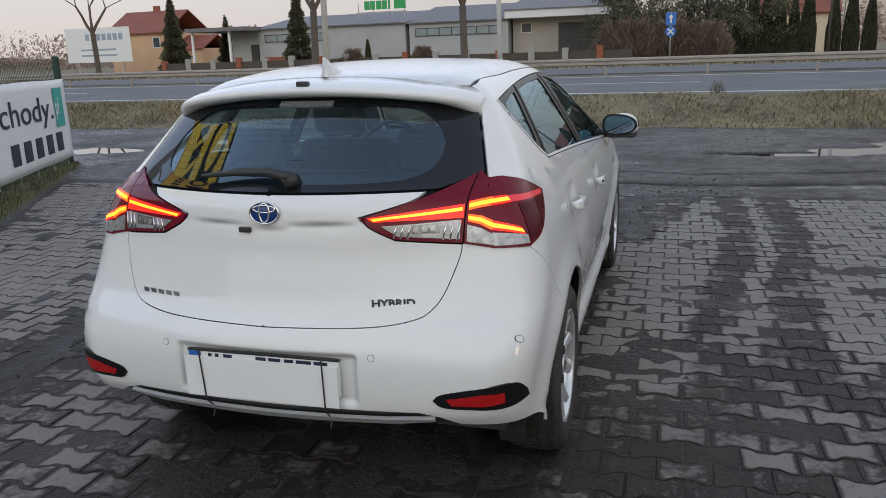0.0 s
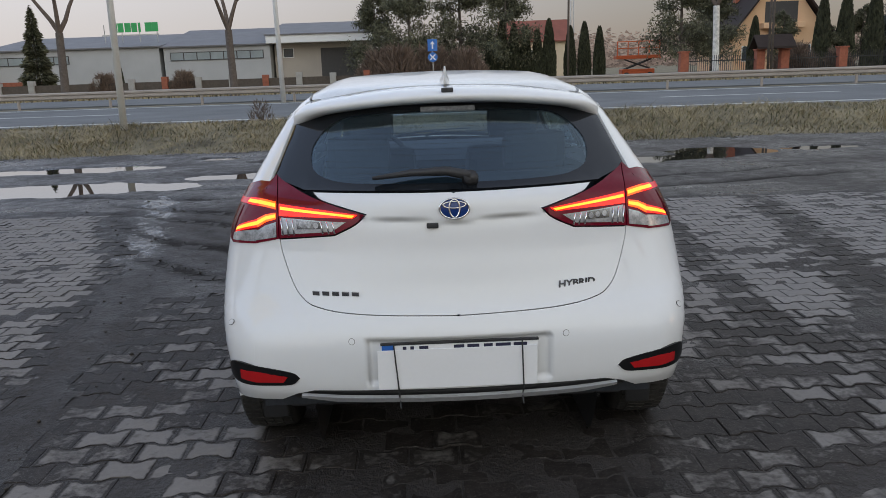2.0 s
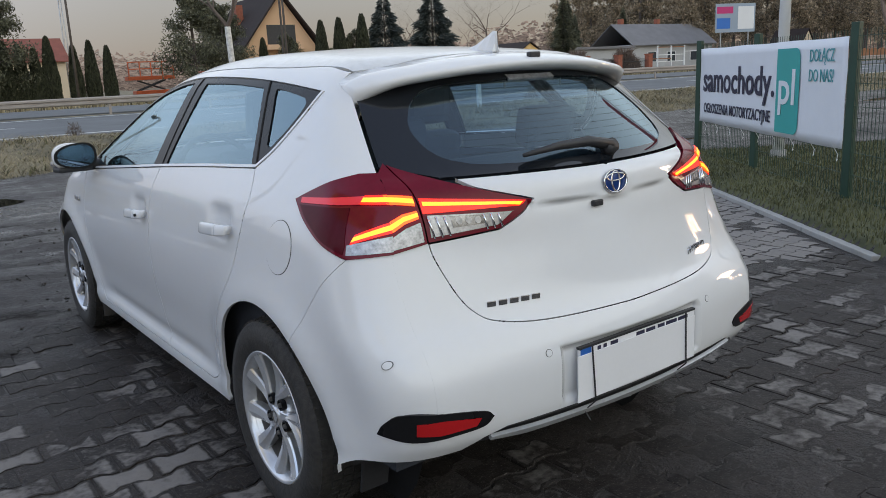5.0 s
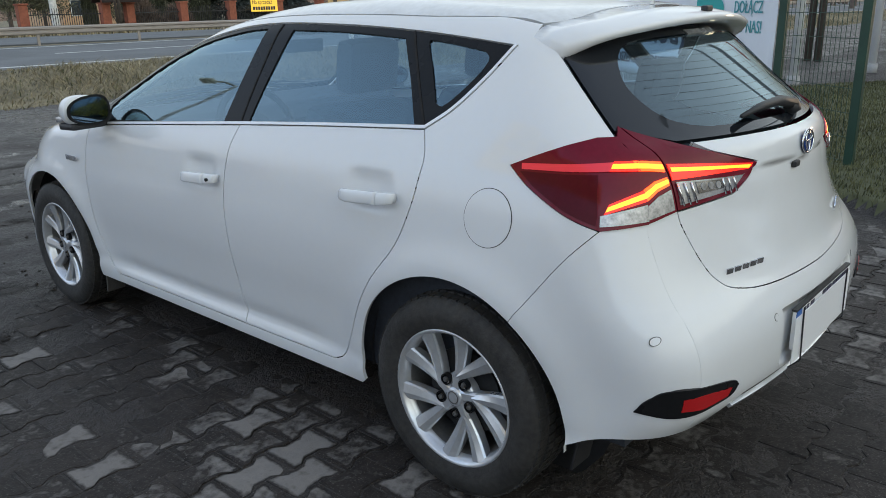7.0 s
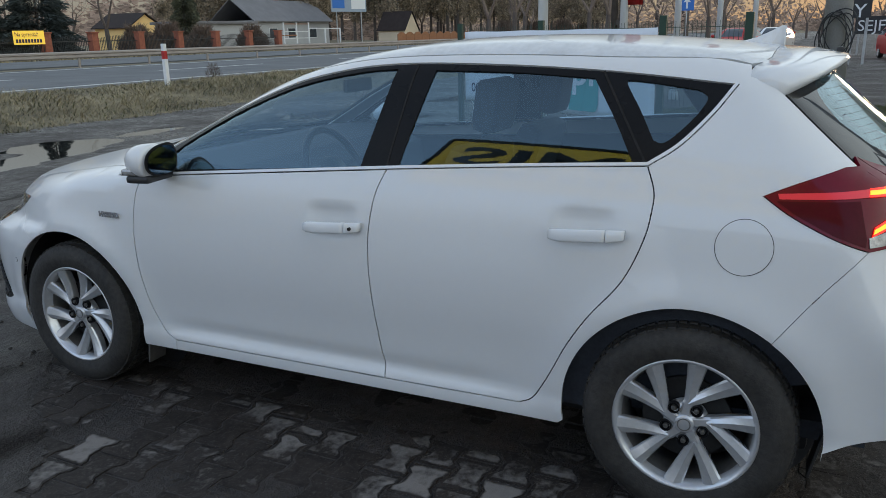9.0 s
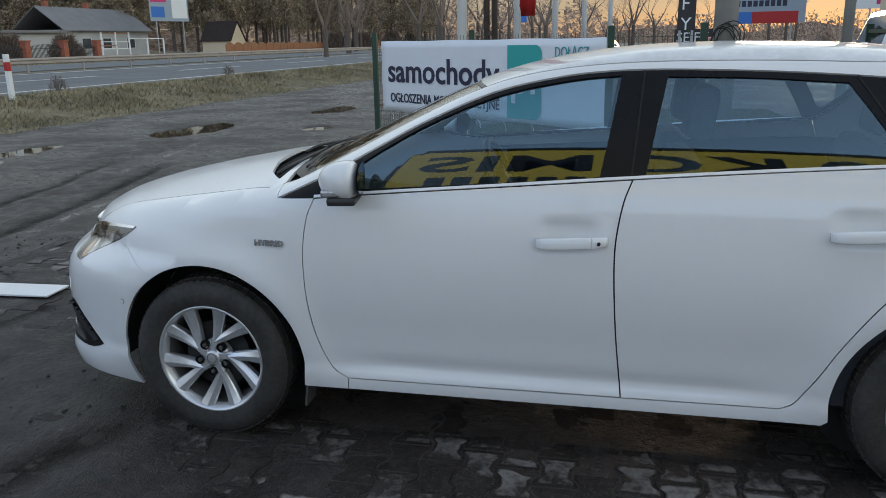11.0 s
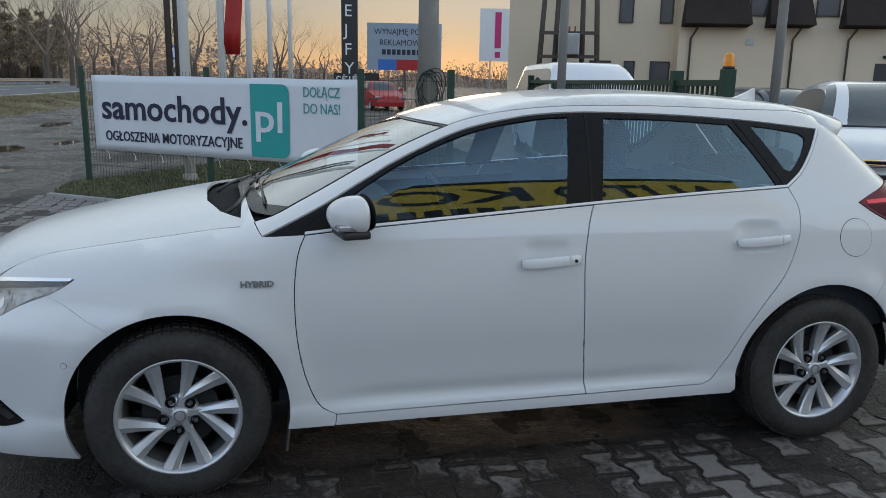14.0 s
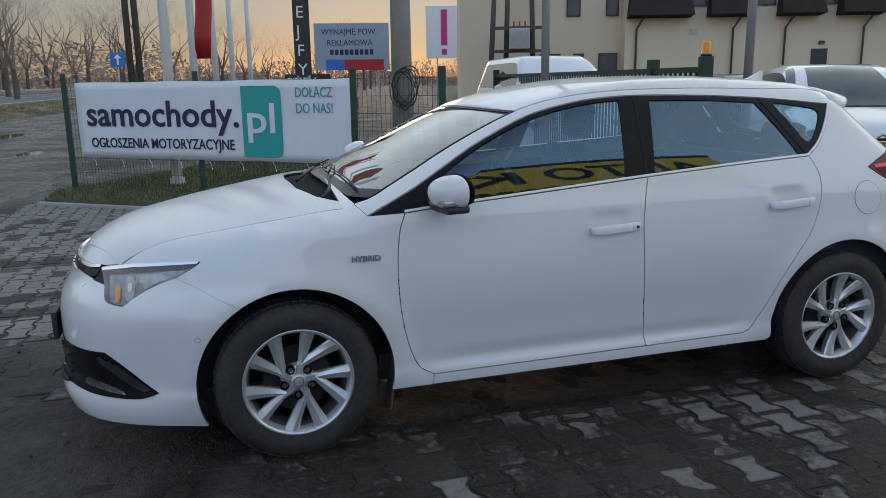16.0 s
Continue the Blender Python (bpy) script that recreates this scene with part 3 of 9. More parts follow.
def build_ground():
    xs, ys = axis_steps(-16, 22, 0.075, 900, -7, 7), axis_steps(-8, 17, 0.075, 900, 2.0, 10)
    X, Y = np.meshgrid(xs, ys)
    Z = ground_height(X, Y)
    nx, ny = len(xs), len(ys)
    verts = np.c_[X.ravel(), Y.ravel(), Z.ravel()]
    i = np.arange((nx - 1) * (ny - 1))
    a = (i // (nx - 1)) * nx + i % (nx - 1)
    faces = np.c_[a, a + 1, a + nx + 1, a + nx]
    me = bpy.data.meshes.new("ground")
    me.vertices.add(len(verts))
    me.vertices.foreach_set("co", verts.ravel())
    me.loops.add(faces.size)
    me.polygons.add(len(faces))
    me.loops.foreach_set("vertex_index", faces.ravel())
    me.polygons.foreach_set("loop_start", np.arange(0, faces.size, 4))
    cx, cy = verts[faces].mean(1)[:, 0], verts[faces].mean(1)[:, 1]
    v = RS * cx + RC * cy
    idx = np.where(v > 12.3, 1, np.where(v > 5.6 + 0.35 * fractal(cx, cy, 0.8, 61), 3, 0))
    idx = np.where(lawn_mask(cx, cy)[0] > 0.5, 2, idx)
    me.polygons.foreach_set("material_index", idx)
    me.polygons.foreach_set("use_smooth", [True] * len(faces))
    me.update()
    me.validate()
    me.attributes.new("dirt", "FLOAT", "POINT").data.foreach_set("value", np.clip(tracks(verts[:, 0], verts[:, 1]), 0, 1))
    me.attributes.new("wet", "FLOAT", "POINT").data.foreach_set("value", wet_film(verts[:, 0], verts[:, 1]))
    for m in (M_MUD, M_DRYGRASS, M_LAWN, M_APRON):
        me.materials.append(m)
    tagged(part("ground", me, None), "dark wet muddy ground with a grassy bank", "ground", kind="structure")


def build_puddles():
    for k, (cx, cy, rx, ry) in enumerate(PUDDLES):
        cx, cy = RC * cx + RS * cy, -RS * cx + RC * cy
        pts = [(cx + 1.25 * rx * math.cos(a), cy + 1.25 * ry * math.sin(a), -0.0155 - 0.0011 * (k % 4)) for a in np.linspace(0, 2 * math.pi, 40, endpoint=False)]
        me = mesh_from("puddle", pts, [tuple(range(40))])
        tagged(part("puddle", me, M_WATER), "shallow rain puddle mirroring the sky on mud", "puddle", "puddles on the apron")


def build_road():
    def slab(name, lo, hi, mat, label, cat):
        return tagged(box(name, lo, hi, mat, m=ROAD), label, cat, kind="structure")
    slab("road", (-400, 16.9, 0.0), (400, 30.3, 0.32), M_ASPHALT, "grey asphalt carriageway", "road")
    slab("road", (-400, 33.0, 0.0), (400, 43.5, 0.33), M_ASPHALT, "far asphalt carriageway behind the guard rail", "road")
    lines = thing("road_marking", ROAD, "worn white painted road lines", "road marking", kind="structure")
    box("edge_line", (-400, 17.9, 0.321), (400, 18.12, 0.325), M_LINE, lines)
    box("edge_line", (-400, 29.1, 0.321), (400, 29.35, 0.325), M_LINE, lines)
    for k in range(-12, 30):
        box("lane_dash", (12.0 * k - 5.0, 23.4, 0.321), (12.0 * k + 1.0, 23.58, 0.325), M_LINE, lines)


def build_guard_rail():
    rail = thing("guard_rail", ROAD @ pose(0, 30.9, 0.27), "galvanised steel double guard rail along the road", "guard rail")
    prof = [(-0.0, 0.45), (-0.05, 0.49), (-0.05, 0.55), (0.0, 0.585), (0.0, 0.615), (-0.05, 0.65), (-0.05, 0.71), (0.0, 0.75)]
    for off, sg in ((-0.15, 1), (0.55, -1)):
        n = 41
        vs, fs = [], []
        for i in range(n):
            u = -240 + 12 * i
            for a, z in prof:
                vs.append((u, off + sg * a, z))
        for i in range(n - 1):
            for j in range(len(prof) - 1):
                a = i * len(prof) + j
                fs.append((a, a + 1, a + 1 + len(prof), a + len(prof)))
        part("beam", mesh_from("beam", vs, fs), M_RAIL, rail)
    bm = bmesh.new()
    bm_box(bm, (-0.05, -0.04, 0), (0.05, 0.04, 0.70), 0.008)
    post = bpy.data.meshes.new("rail_post")
    bm.to_mesh(post)
    bm.free()
    post.materials.append(M_RAIL)
    for k in range(-12, 30):
        part("rail_post", post, None, rail, m=pose(4.0 * k + 1.2, -0.10, 0))
    for k in range(-12, 30):
        box("spacer", (4.0 * k + 1.15, -0.06, 0.52), (4.0 * k + 1.25, 0.5, 0.66), M_RAIL, rail)


def behaton(scale=1.0):
    h, w, q = 0.0972, 0.0794, 0.0546
    return [(-h, -w), (-0.068, -w), (-0.036, -q), (0.036, -q), (0.068, -w), (h, -w), (h, w), (0.068, w), (0.036, q), (-0.036, q), (-0.068, w), (-h, w)]


def paver_block():
    """One block: worn middle of the top, its rim, and its sides."""
    o = behaton()
    rings = [[(x * 0.78, y * 0.72, 0.0005) for x, y in o], [(x * 0.970, y * 0.96, 0.0) for x, y in o], [(x, y, -0.005) for x, y in o], [(x, y, -0.034) for x, y in o]]
    fs = [tuple(range(12))]
    for r in (0, 12, 24):
        fs += [(r + i, r + 12 + i, r + 12 + (i + 1) % 12, r + (i + 1) % 12) for i in range(12)]
    return np.array(sum(rings, [])), fs, np.array([-0.06] * 12 + [0.36] * 12 + [0.60] * 24)


def paved(x, y):
    side, along = kerb_side(x, y)
    v = RS * x + RC * y
    return (v < 5.45) & (y > -7.0) & ((side < -0.06) | (along > 6.6)) & (lawn_mask(x, y)[2] < 0.3) & (x < 9) & (x > -9)


def zones(x, y):
    """Where the wheels have drawn mud over the paving: the swept band, the churned front, and the edges of the clean strips beyond the car."""
    x = x + 0.07 * fractal(x, y, 1.7, 91) + 0.03 * fractal(x, y, 6.0, 92)
    left = np.interp(y, [-3, -0.5, 0, 0.78, 1.39, 2.76, 3.79, 5.0, 6.5], [-1.75, -2.04, -2.12, -2.25, -2.36, -2.62, -2.97, -3.48, -4.2])
    right = np.interp(y, [-3, -0.7, -0.06, 0.34, 0.92, 2.04, 3], [-1.35, -1.56, -1.63, -1.68, -1.73, -1.81, -1.85])
    band = ramp(x - left, 0.0, 0.14) * ramp(right - x, 0.0, 0.20)
    start = np.interp(x, [-1.9, -1.62, -1.43, -1.16, -0.7, 0.8], [1.8, 1.85, 2.0, 2.45, 2.8, 3.2])
    beyond = np.interp(y, [1.5, 2.93, 3.41, 4.55, 5.6], [0.78, 0.94, 1.17, 1.40, 1.65])
    front = ramp(y - start, 0.0, 0.25) * ramp(x - left, 0.0, 0.14) * ramp(beyond - x, -0.03, 0.08)
    return x, left, band, front, beyond


def dirt_cover(x, y):
    """0 clean paving, 1 fully covered by mud."""
    v = RS * x + RC * y
    xx, left, band, front, beyond = zones(x, y)

    def spot(cx, cy, sx, sy):
        return np.exp(-((x - cx) / sx) ** 2 - ((y - cy) / sy) ** 2)
    m = 0.76 - 0.07 * ramp(x, 0.8, 1.3)
    # blocks showing between the band and the car, and behind it
    m = m - 0.30 * spot(-1.35, -0.25, 0.38, 0.60) - 0.26 * spot(-1.15, 0.65, 0.32, 0.35) - 0.24 * spot(-1.45, 1.35, 0.30, 0.16)
    m = m - 0.30 * spot(-1.2, 2.15, 0.22, 0.20) - 0.20 * spot(-0.83, 1.25, 0.10, 0.35) - 0.20 * spot(-1.0, -0.9, 0.9, 0.4) - 0.22 * spot(1.05, -0.45, 0.35, 0.30) - 0.20 * spot(1.7, 0.0, 0.25, 0.4)
    # dry trodden paving by the grass
    m = m + (0.13 + 0.16 * fractal(x, y, 2.3, 93) - m) * ramp(left - xx, 0.0, 0.22)
    # swept clean strips on the far side of the car
    r1 = np.interp(y, [0.0, 0.39, 0.91, 1.6, 2.29, 3.99, 5.6], [1.22, 1.26, 1.31, 1.40, 1.49, 1.64, 1.68])
    s2 = np.interp(y, [0.6, 1.29, 1.76, 2.34, 3.08, 4.03, 5.63], [1.55, 1.64, 1.71, 1.80, 1.89, 1.96, 1.94])
    l3 = np.interp(y, [0.5, 0.91, 1.36, 2.15, 3.13, 4.07, 5.35], [1.95, 1.99, 2.01, 2.10, 2.23, 2.29, 2.32])
    d3 = np.interp(y, [0.5, 1.32, 2.65, 4.1, 5.4], [2.62, 2.70, 3.10, 3.40, 3.60])
    east = ramp(x, 0.75, 0.9)
    m = m + (0.08 - m) * east * ramp(r1 - xx, -0.03, 0.05) * ramp(y, 0.35, 0.75)
    m = m + (0.12 - m) * ramp(0.095 - np.abs(xx - s2), 0.0, 0.05) * ramp(y, 0.9, 1.5)
    light = ramp(xx - l3, -0.02, 0.06) * ramp(np.abs(xx - d3), 0.14, 0.30) * ramp(y + 0.55 * ramp(x, 2.2, 3.0), 0.75, 1.3)
    m = m + (0.08 - m) * light
    # mud
    m = np.maximum(m, 1.0 * band * ramp(y, -3.5, -1.5))
    row = 0.5 + 0.5 * np.sin((x + 0.25 * fractal(x, y, 1.1, 97)) * 11.0)
    m = np.maximum(m, front * (1.0 - 0.50 * ramp(x, -0.1, 0.15) * row))
    m = np.maximum(m, 0.92 * ramp(-np.abs(x), -0.85, -0.7) * ramp(y, -0.2, 0.1) * (1 - ramp(y, 3.0, 3.4)))
    m = np.maximum(m, 0.90 * ramp(-np.abs(x - 0.05), -0.95, -0.6) * ramp(-y, -0.1, 0.2) * (1 - ramp(-y, 1.0, 1.5)))
    m = np.maximum(m, 1.1 * ramp(v, 5.25, 5.6) * np.where(x > 1.2, 0.8, 1.0))
    return m + 0.13 * fractal(x, y, 1.3, 21) + 0.11 * fractal(x, y, 4.0, 24)


def mud_cover(x, y):
    """Depth of the mud lying over the blocks, as a share."""
    v = RS * x + RC * y
    xx, left, band, front, beyond = zones(x, y)
    m = dirt_cover(x, y) - np.where(x < 0.85, 0.10, 0.22)
    m = np.maximum(m, 0.92 * band * ramp(y, -3.5, -1.5))
    row = 0.5 + 0.5 * np.sin((x + 0.25 * fractal(x, y, 1.1, 97)) * 11.0)
    m = np.maximum(m, front * (0.95 - 0.55 * ramp(x, -0.1, 0.15) * row))
    m = np.maximum(m, 0.72 * ramp(-np.abs(x - 0.05), -0.8, -0.5) * ramp(-y, -0.1, 0.2) * (1 - ramp(-y, 0.8, 1.2)))
    return np.maximum(m, 1.0 * ramp(v, 5.2, 5.5))


def build_paving():
    rng = np.random.RandomState(8)
    rows, cols = np.arange(-7.0, 5.5, 0.140), np.arange(-9.0, 9.0, 0.200)
    cx, cy = [], []
    for k, y in enumerate(rows):
        for x in cols + (0.1 if k % 2 else 0.0):
            cx.append(x)
            cy.append(y)
    cx, cy = np.array(cx), np.array(cy)
    ok = paved(cx, cy)
    cx, cy = cx[ok], cy[ok]
    tilt = rng.normal(0, 0.006, (len(cx), 2))
    dz = rng.normal(0, 0.0016, len(cx))
    keep = (cx > -2.75) & (cx < -1.35) & (cy > -1.2) & (cy < 2.6)
    near = np.where(keep)[0][:300]
    far = np.setdiff1d(np.arange(len(cx)), near)
    bv, bf, worn = paver_block()
    paving = thing("paving", Matrix(), "grey interlocking concrete paving smeared with mud", "paving", kind="structure")
    n = len(far)
    V = np.repeat(bv[None], n, 0)
    V[:, :, 2] += V[:, :, 0] * tilt[far, 0][:, None] + V[:, :, 1] * tilt[far, 1][:, None] + dz[far][:, None]
    V[:, :, 0] += cx[far][:, None]
    V[:, :, 1] += cy[far][:, None]
    faces = [tuple(int(i) + 48 * k for i in f) for k in range(n) for f in bf]
    me = mesh_from("pavers", V.reshape(-1, 3), faces)
    me.attributes.new("dirt", "FLOAT", "POINT").data.foreach_set("value", (dirt_cover(V[:, :, 0], V[:, :, 1]) + worn[None]).ravel())
    tagged(part("pavers", me, M_PAVER, paving), kind="stuff")
    kinds = []
    for level in np.linspace(0.25, 1.0, 7):
        me = mesh_from("paver", bv, bf)
        me.materials.append(M_PAVER)
        me.attributes.new("dirt", "FLOAT", "POINT").data.foreach_set("value", level + worn)
        kinds.append(me)
    level = np.clip((dirt_cover(cx, cy) - 0.25) / 0.125 + 0.5, 0, 6).astype(int)
    for k in near:
        part("paver", kinds[level[k]], None, paving, m=pose(cx[k], cy[k], dz[k], math.degrees(tilt[k, 1]), -math.degrees(tilt[k, 0]), 0))
    # mud lying on the paving
    xs, ys = np.arange(-8.5, 8.0, 0.04), np.arange(-3.0, 5.6, 0.04)
    X, Y = np.meshgrid(xs, ys)
    c = mud_cover(X, Y) + 0.14 * fractal(X, Y, 3.0, 22) + 0.10 * fractal(X, Y, 8.0, 23)
    band = X + 1.95 + 0.16 * np.clip(Y, -3, 2) + 0.30 * np.clip(Y - 2, 0, 9)
    streak = fractal(band, 0.10 * Y, 5.5, 44, 2)
    Z = np.minimum(-0.004 + 0.045 * (c - 0.64), 0.0065) + 0.004 * fractal(X, Y, 5.0, 40) + 0.003 * fractal(X, Y, 11.0, 41) + 0.003 * streak - 0.007 * tracks(X, Y) * ramp(c, 0.6, 0.8)
    ok = paved(X, Y) & (Z > -0.004) & (c > 0.60)
    nx = len(xs)
    q = ok[:-1, :-1] & ok[1:, :-1] & ok[:-1, 1:] & ok[1:, 1:]
    jj, ii = np.where(q)
    a = jj * nx + ii
    F = np.c_[a, a + 1, a + nx + 1, a + nx]
    used, inv = np.unique(F, return_inverse=True)
    vv = np.c_[X.ravel(), Y.ravel(), Z.ravel()][used]
    me = mesh_from("mud", vv, inv.reshape(-1, 4), True)
    me.attributes.new("dirt", "FLOAT", "POINT").data.foreach_set("value", np.clip(tracks(vv[:, 0], vv[:, 1]) + 0.55 * streak.ravel()[used], -0.4, 1))
    me.attributes.new("wet", "FLOAT", "POINT").data.foreach_set("value", wet_film(vv[:, 0], vv[:, 1]))
    ob = part("mud", me, M_MUD)
    tagged(ob, "dark wet mud trodden over the paving", "mud", kind="stuff")
    # crumbs and small clods dropped by the tyres
    n = 5200
    px, py = rng.uniform(-4.2, 2.0, n), rng.uniform(-1.5, 6.5, n)
    keep = (mud_cover(px, py) + 0.25 * fractal(px, py, 1.6, 96) > rng.uniform(0.65, 1.15, n)) & (np.abs(px) + 0.12 > ramp(-py, -2.6, -2.2) * 0.9)
    px, py = px[keep], py[keep]
    n = len(px)
    s = 0.003 + 0.011 * rng.rand(n) ** 3
    unit = np.array([(1, 0, 0.3), (0, 1, 0.3), (-1, 0, 0.3), (0, -1, 0.3), (0, 0, 1.0), (0, 0, -0.6)])
    V = unit[None] * s[:, None, None] * rng.uniform(0.6, 1.5, (n, 6, 3))
    V[:, :, 0] += px[:, None]
    V[:, :, 1] += py[:, None]
    V[:, :, 2] += 0.006
    k = np.arange(n)[:, None] * 6
    tri = np.array([(0, 1, 4), (1, 2, 4), (2, 3, 4), (3, 0, 4), (1, 0, 5), (2, 1, 5), (3, 2, 5), (0, 3, 5)])
    me = mesh_from("mud_crumbs", V.reshape(-1, 3), (k[:, :, None] + tri[None]).reshape(-1, 3), True)
    tagged(part("mud_crumbs", me, M_CRUMB), "small dark crumbs of mud strewn over the paving", "mud crumbs", kind="stuff")
    # kerb on the right
    kerb = thing("kerb", Matrix(), "narrow concrete kerb edging the lawn", "kerb", kind="structure")
    d = KERB1 - KERB0
    ang = math.degrees(math.atan2(d[1], d[0]))
    for k in range(int(np.linalg.norm(d)) + 1):
        p = KERB0 + d / np.linalg.norm(d) * (k * 1.0)
        box("kerb_stone", (0.004, -0.04, -0.05), (0.996, 0.04, 0.035), M_CONCRETE, kerb, 0.008, m=pose(p[0], p[1], 0, 0, 0, ang))


def grass(name, n, place, height, width, mat, label, seed, lean=0.6):
    rng = np.random.RandomState(seed)
    x, y = place(rng, n)
    z = ground_height(x, y)
    n = len(x)
    h = height(rng, x, y)
    # tufts fall the same way
    a, b = rng.rand(n) * 2 * np.pi, 5.0 * fractal(x, y, 1.3, seed + 80) + 1.3 * rng.normal(0, 1, n)
    dx, dy = np.cos(a) * width, np.sin(a) * width
    reach = h * lean * np.sqrt(rng.rand(n))
    lx, ly = np.cos(b) * reach, np.sin(b) * reach
    V = np.zeros((n, 5, 3))
    V[:, 0] = np.c_[x - dx, y - dy, z - 0.01]
    V[:, 1] = np.c_[x + dx, y + dy, z - 0.01]
    V[:, 2] = np.c_[x + dx * 0.7 + lx * 0.35, y + dy * 0.7 + ly * 0.35, z + h * 0.55]
    V[:, 3] = np.c_[x - dx * 0.7 + lx * 0.35, y - dy * 0.7 + ly * 0.35, z + h * 0.55]
    V[:, 4] = np.c_[x + lx, y + ly, z + h * (1 - 0.25 * rng.rand(n) * min(lean, 2.0))]
    k = np.arange(n) * 5
    me = bpy.data.meshes.new(name)
    loops = np.c_[k, k + 1, k + 2, k + 3, k + 3, k + 2, k + 4].ravel()
    me.vertices.add(n * 5)
    me.vertices.foreach_set("co", V.ravel())
    me.loops.add(len(loops))
    me.polygons.add(n * 2)
    me.loops.foreach_set("vertex_index", loops)
    st = np.c_[np.arange(n) * 7, np.arange(n) * 7 + 4].ravel()
    me.polygons.foreach_set("loop_start", st)
    me.update()
    me.validate()
    return tagged(part(name, me, mat), label, "grass", kind="stuff")


def build_grass():
    def bank(rng, n):
        u = np.concatenate([rng.uniform(-30, 45, int(n * 0.8)), rng.uniform(45, 90, n - int(n * 0.8))])
        v = rng.uniform(12.1, 16.9, n)
        return RC * u + RS * v, -RS * u + RC * v

    def hb(rng, x, y):
        v = RS * x + RC * y
        return (0.05 + 0.17 * rng.rand(len(x)) ** 1.4) * (0.35 + 1.0 * np.clip(fractal(x, y, 0.7, 55) + 0.5, 0, 1.4)) * (0.6 + 0.8 * np.clip(fractal(x, y, 3.0, 56) + 0.4, 0, 1.2)) * (0.45 + 0.55 * np.sin(np.pi * np.clip((v - 11.9) / 5.2, 0, 1)))
    grass("bank_grass", 120000, bank, hb, 0.0065, M_DRYGRASS, "long dry brown grass on the road bank", 1, 2.6)
    grass("green_bank_grass", 14000, bank, lambda r, x, y: 0.7 * hb(r, x, y), 0.010, M_LAWN, "green blades among the dry bank grass", 2, 0.9)

    def lawn(rng, n):
        x, y = rng.uniform(-9, 13, n), rng.uniform(-3, 7, n)
        k = lawn_mask(x, y)[0] > 0.6
        return x[k], y[k]
    grass("lawn", 330000, lawn, lambda r, x, y: 0.016 + 0.036 * r.rand(len(x)), 0.0042, M_LAWN, "short patchy winter lawn by the fence", 3)

    def far_verge(rng, n):
        u, v = rng.uniform(-60, 110, n), rng.uniform(43.8, 52, n)
        return RC * u + RS * v, -RS * u + RC * v
    grass("far_verge_grass", 9000, far_verge, lambda r, x, y: 0.2 + 0.3 * r.rand(len(x)), 0.05, M_DRYGRASS, "dry grass on the far verge", 4)


build_ground()
build_puddles()
build_road()
build_guard_rail()
build_grass()

# ---- the white hatchback: its outer skin as one smooth field, rear axle at y = 0 ----
def table(*pts):
    s = smooth_path(pts, 60)
    return lambda v: np.interp(v, s[:, 0], s[:, 1])


def table_down(*pts):
    return table(*pts[::-1])


SIDE_W = table((0.12, 0.80), (0.20, 0.835), (0.25, 0.846), (0.29, 0.848), (0.34, 0.838), (0.45, 0.846), (0.58, 0.862), (0.70, 0.866), (0.80, 0.858), (0.90, 0.842),
               (0.96, 0.827), (1.02, 0.8015), (1.10, 0.762), (1.20, 0.7065), (1.327, 0.630), (1.40, 0.577), (1.50, 0.48))
TOP_Z = table_down((3.7, 0.50), (3.6, 0.62), (3.5, 0.74), (3.4, 0.815), (3.25, 0.875), (3.0, 0.935), (2.7, 0.99), (2.45, 1.03), (2.33, 1.045), (2.25, 1.075), (2.1, 1.145), (1.9, 1.24),
                   (1.7, 1.325), (1.5, 1.39), (1.3, 1.432), (1.1, 1.458), (0.9, 1.471), (0.6, 1.475), (0.3, 1.465), (0.0, 1.443), (-0.2, 1.418), (-0.36, 1.392), (-0.8, 1.33))
TOP_CROWN = table_down((3.7, 0.20), (3.0, 0.16), (2.4, 0.14), (1.9, 0.17), (1.4, 0.11), (0.9, 0.08), (0.0, 0.10), (-0.5, 0.12))
REAR_Y = table((0.10, -0.45), (0.22, -0.58), (0.30, -0.66), (0.38, -0.735), (0.44, -0.768), (0.55, -0.776), (0.62, -0.768), (0.67, -0.748), (0.715, -0.722), (0.76, -0.705), (0.82, -0.690), (0.90, -0.674), (1.0, -0.667),
               (1.055, -0.655), (1.085, -0.622), (1.10, -0.60), (1.2, -0.485), (1.3, -0.372), (1.37, -0.293), (1.45, -0.2), (1.55, -0.09))
REAR_CURVE = table((0.1, 0.15), (0.5, 0.17), (0.65, 0.215), (0.8, 0.28), (0.95, 0.34), (1.1, 0.45), (1.35, 0.55), (1.5, 0.6))
FRONT_Y = table((0.10, 3.47), (0.16, 3.53), (0.20, 3.552), (0.25, 3.562), (0.30, 3.542), (0.35, 3.53), (0.45, 3.54), (0.55, 3.54), (0.60, 3.53), (0.64, 3.515), (0.68, 3.475), (0.70, 3.438), (0.72, 3.42), (0.76, 3.395), (0.80, 3.36), (0.86, 3.28), (1.0, 3.1))


def smax(a, b, k):
    h = np.maximum(k - np.abs(a - b), 0) / k
    return np.maximum(a, b) + h * h * k / 4


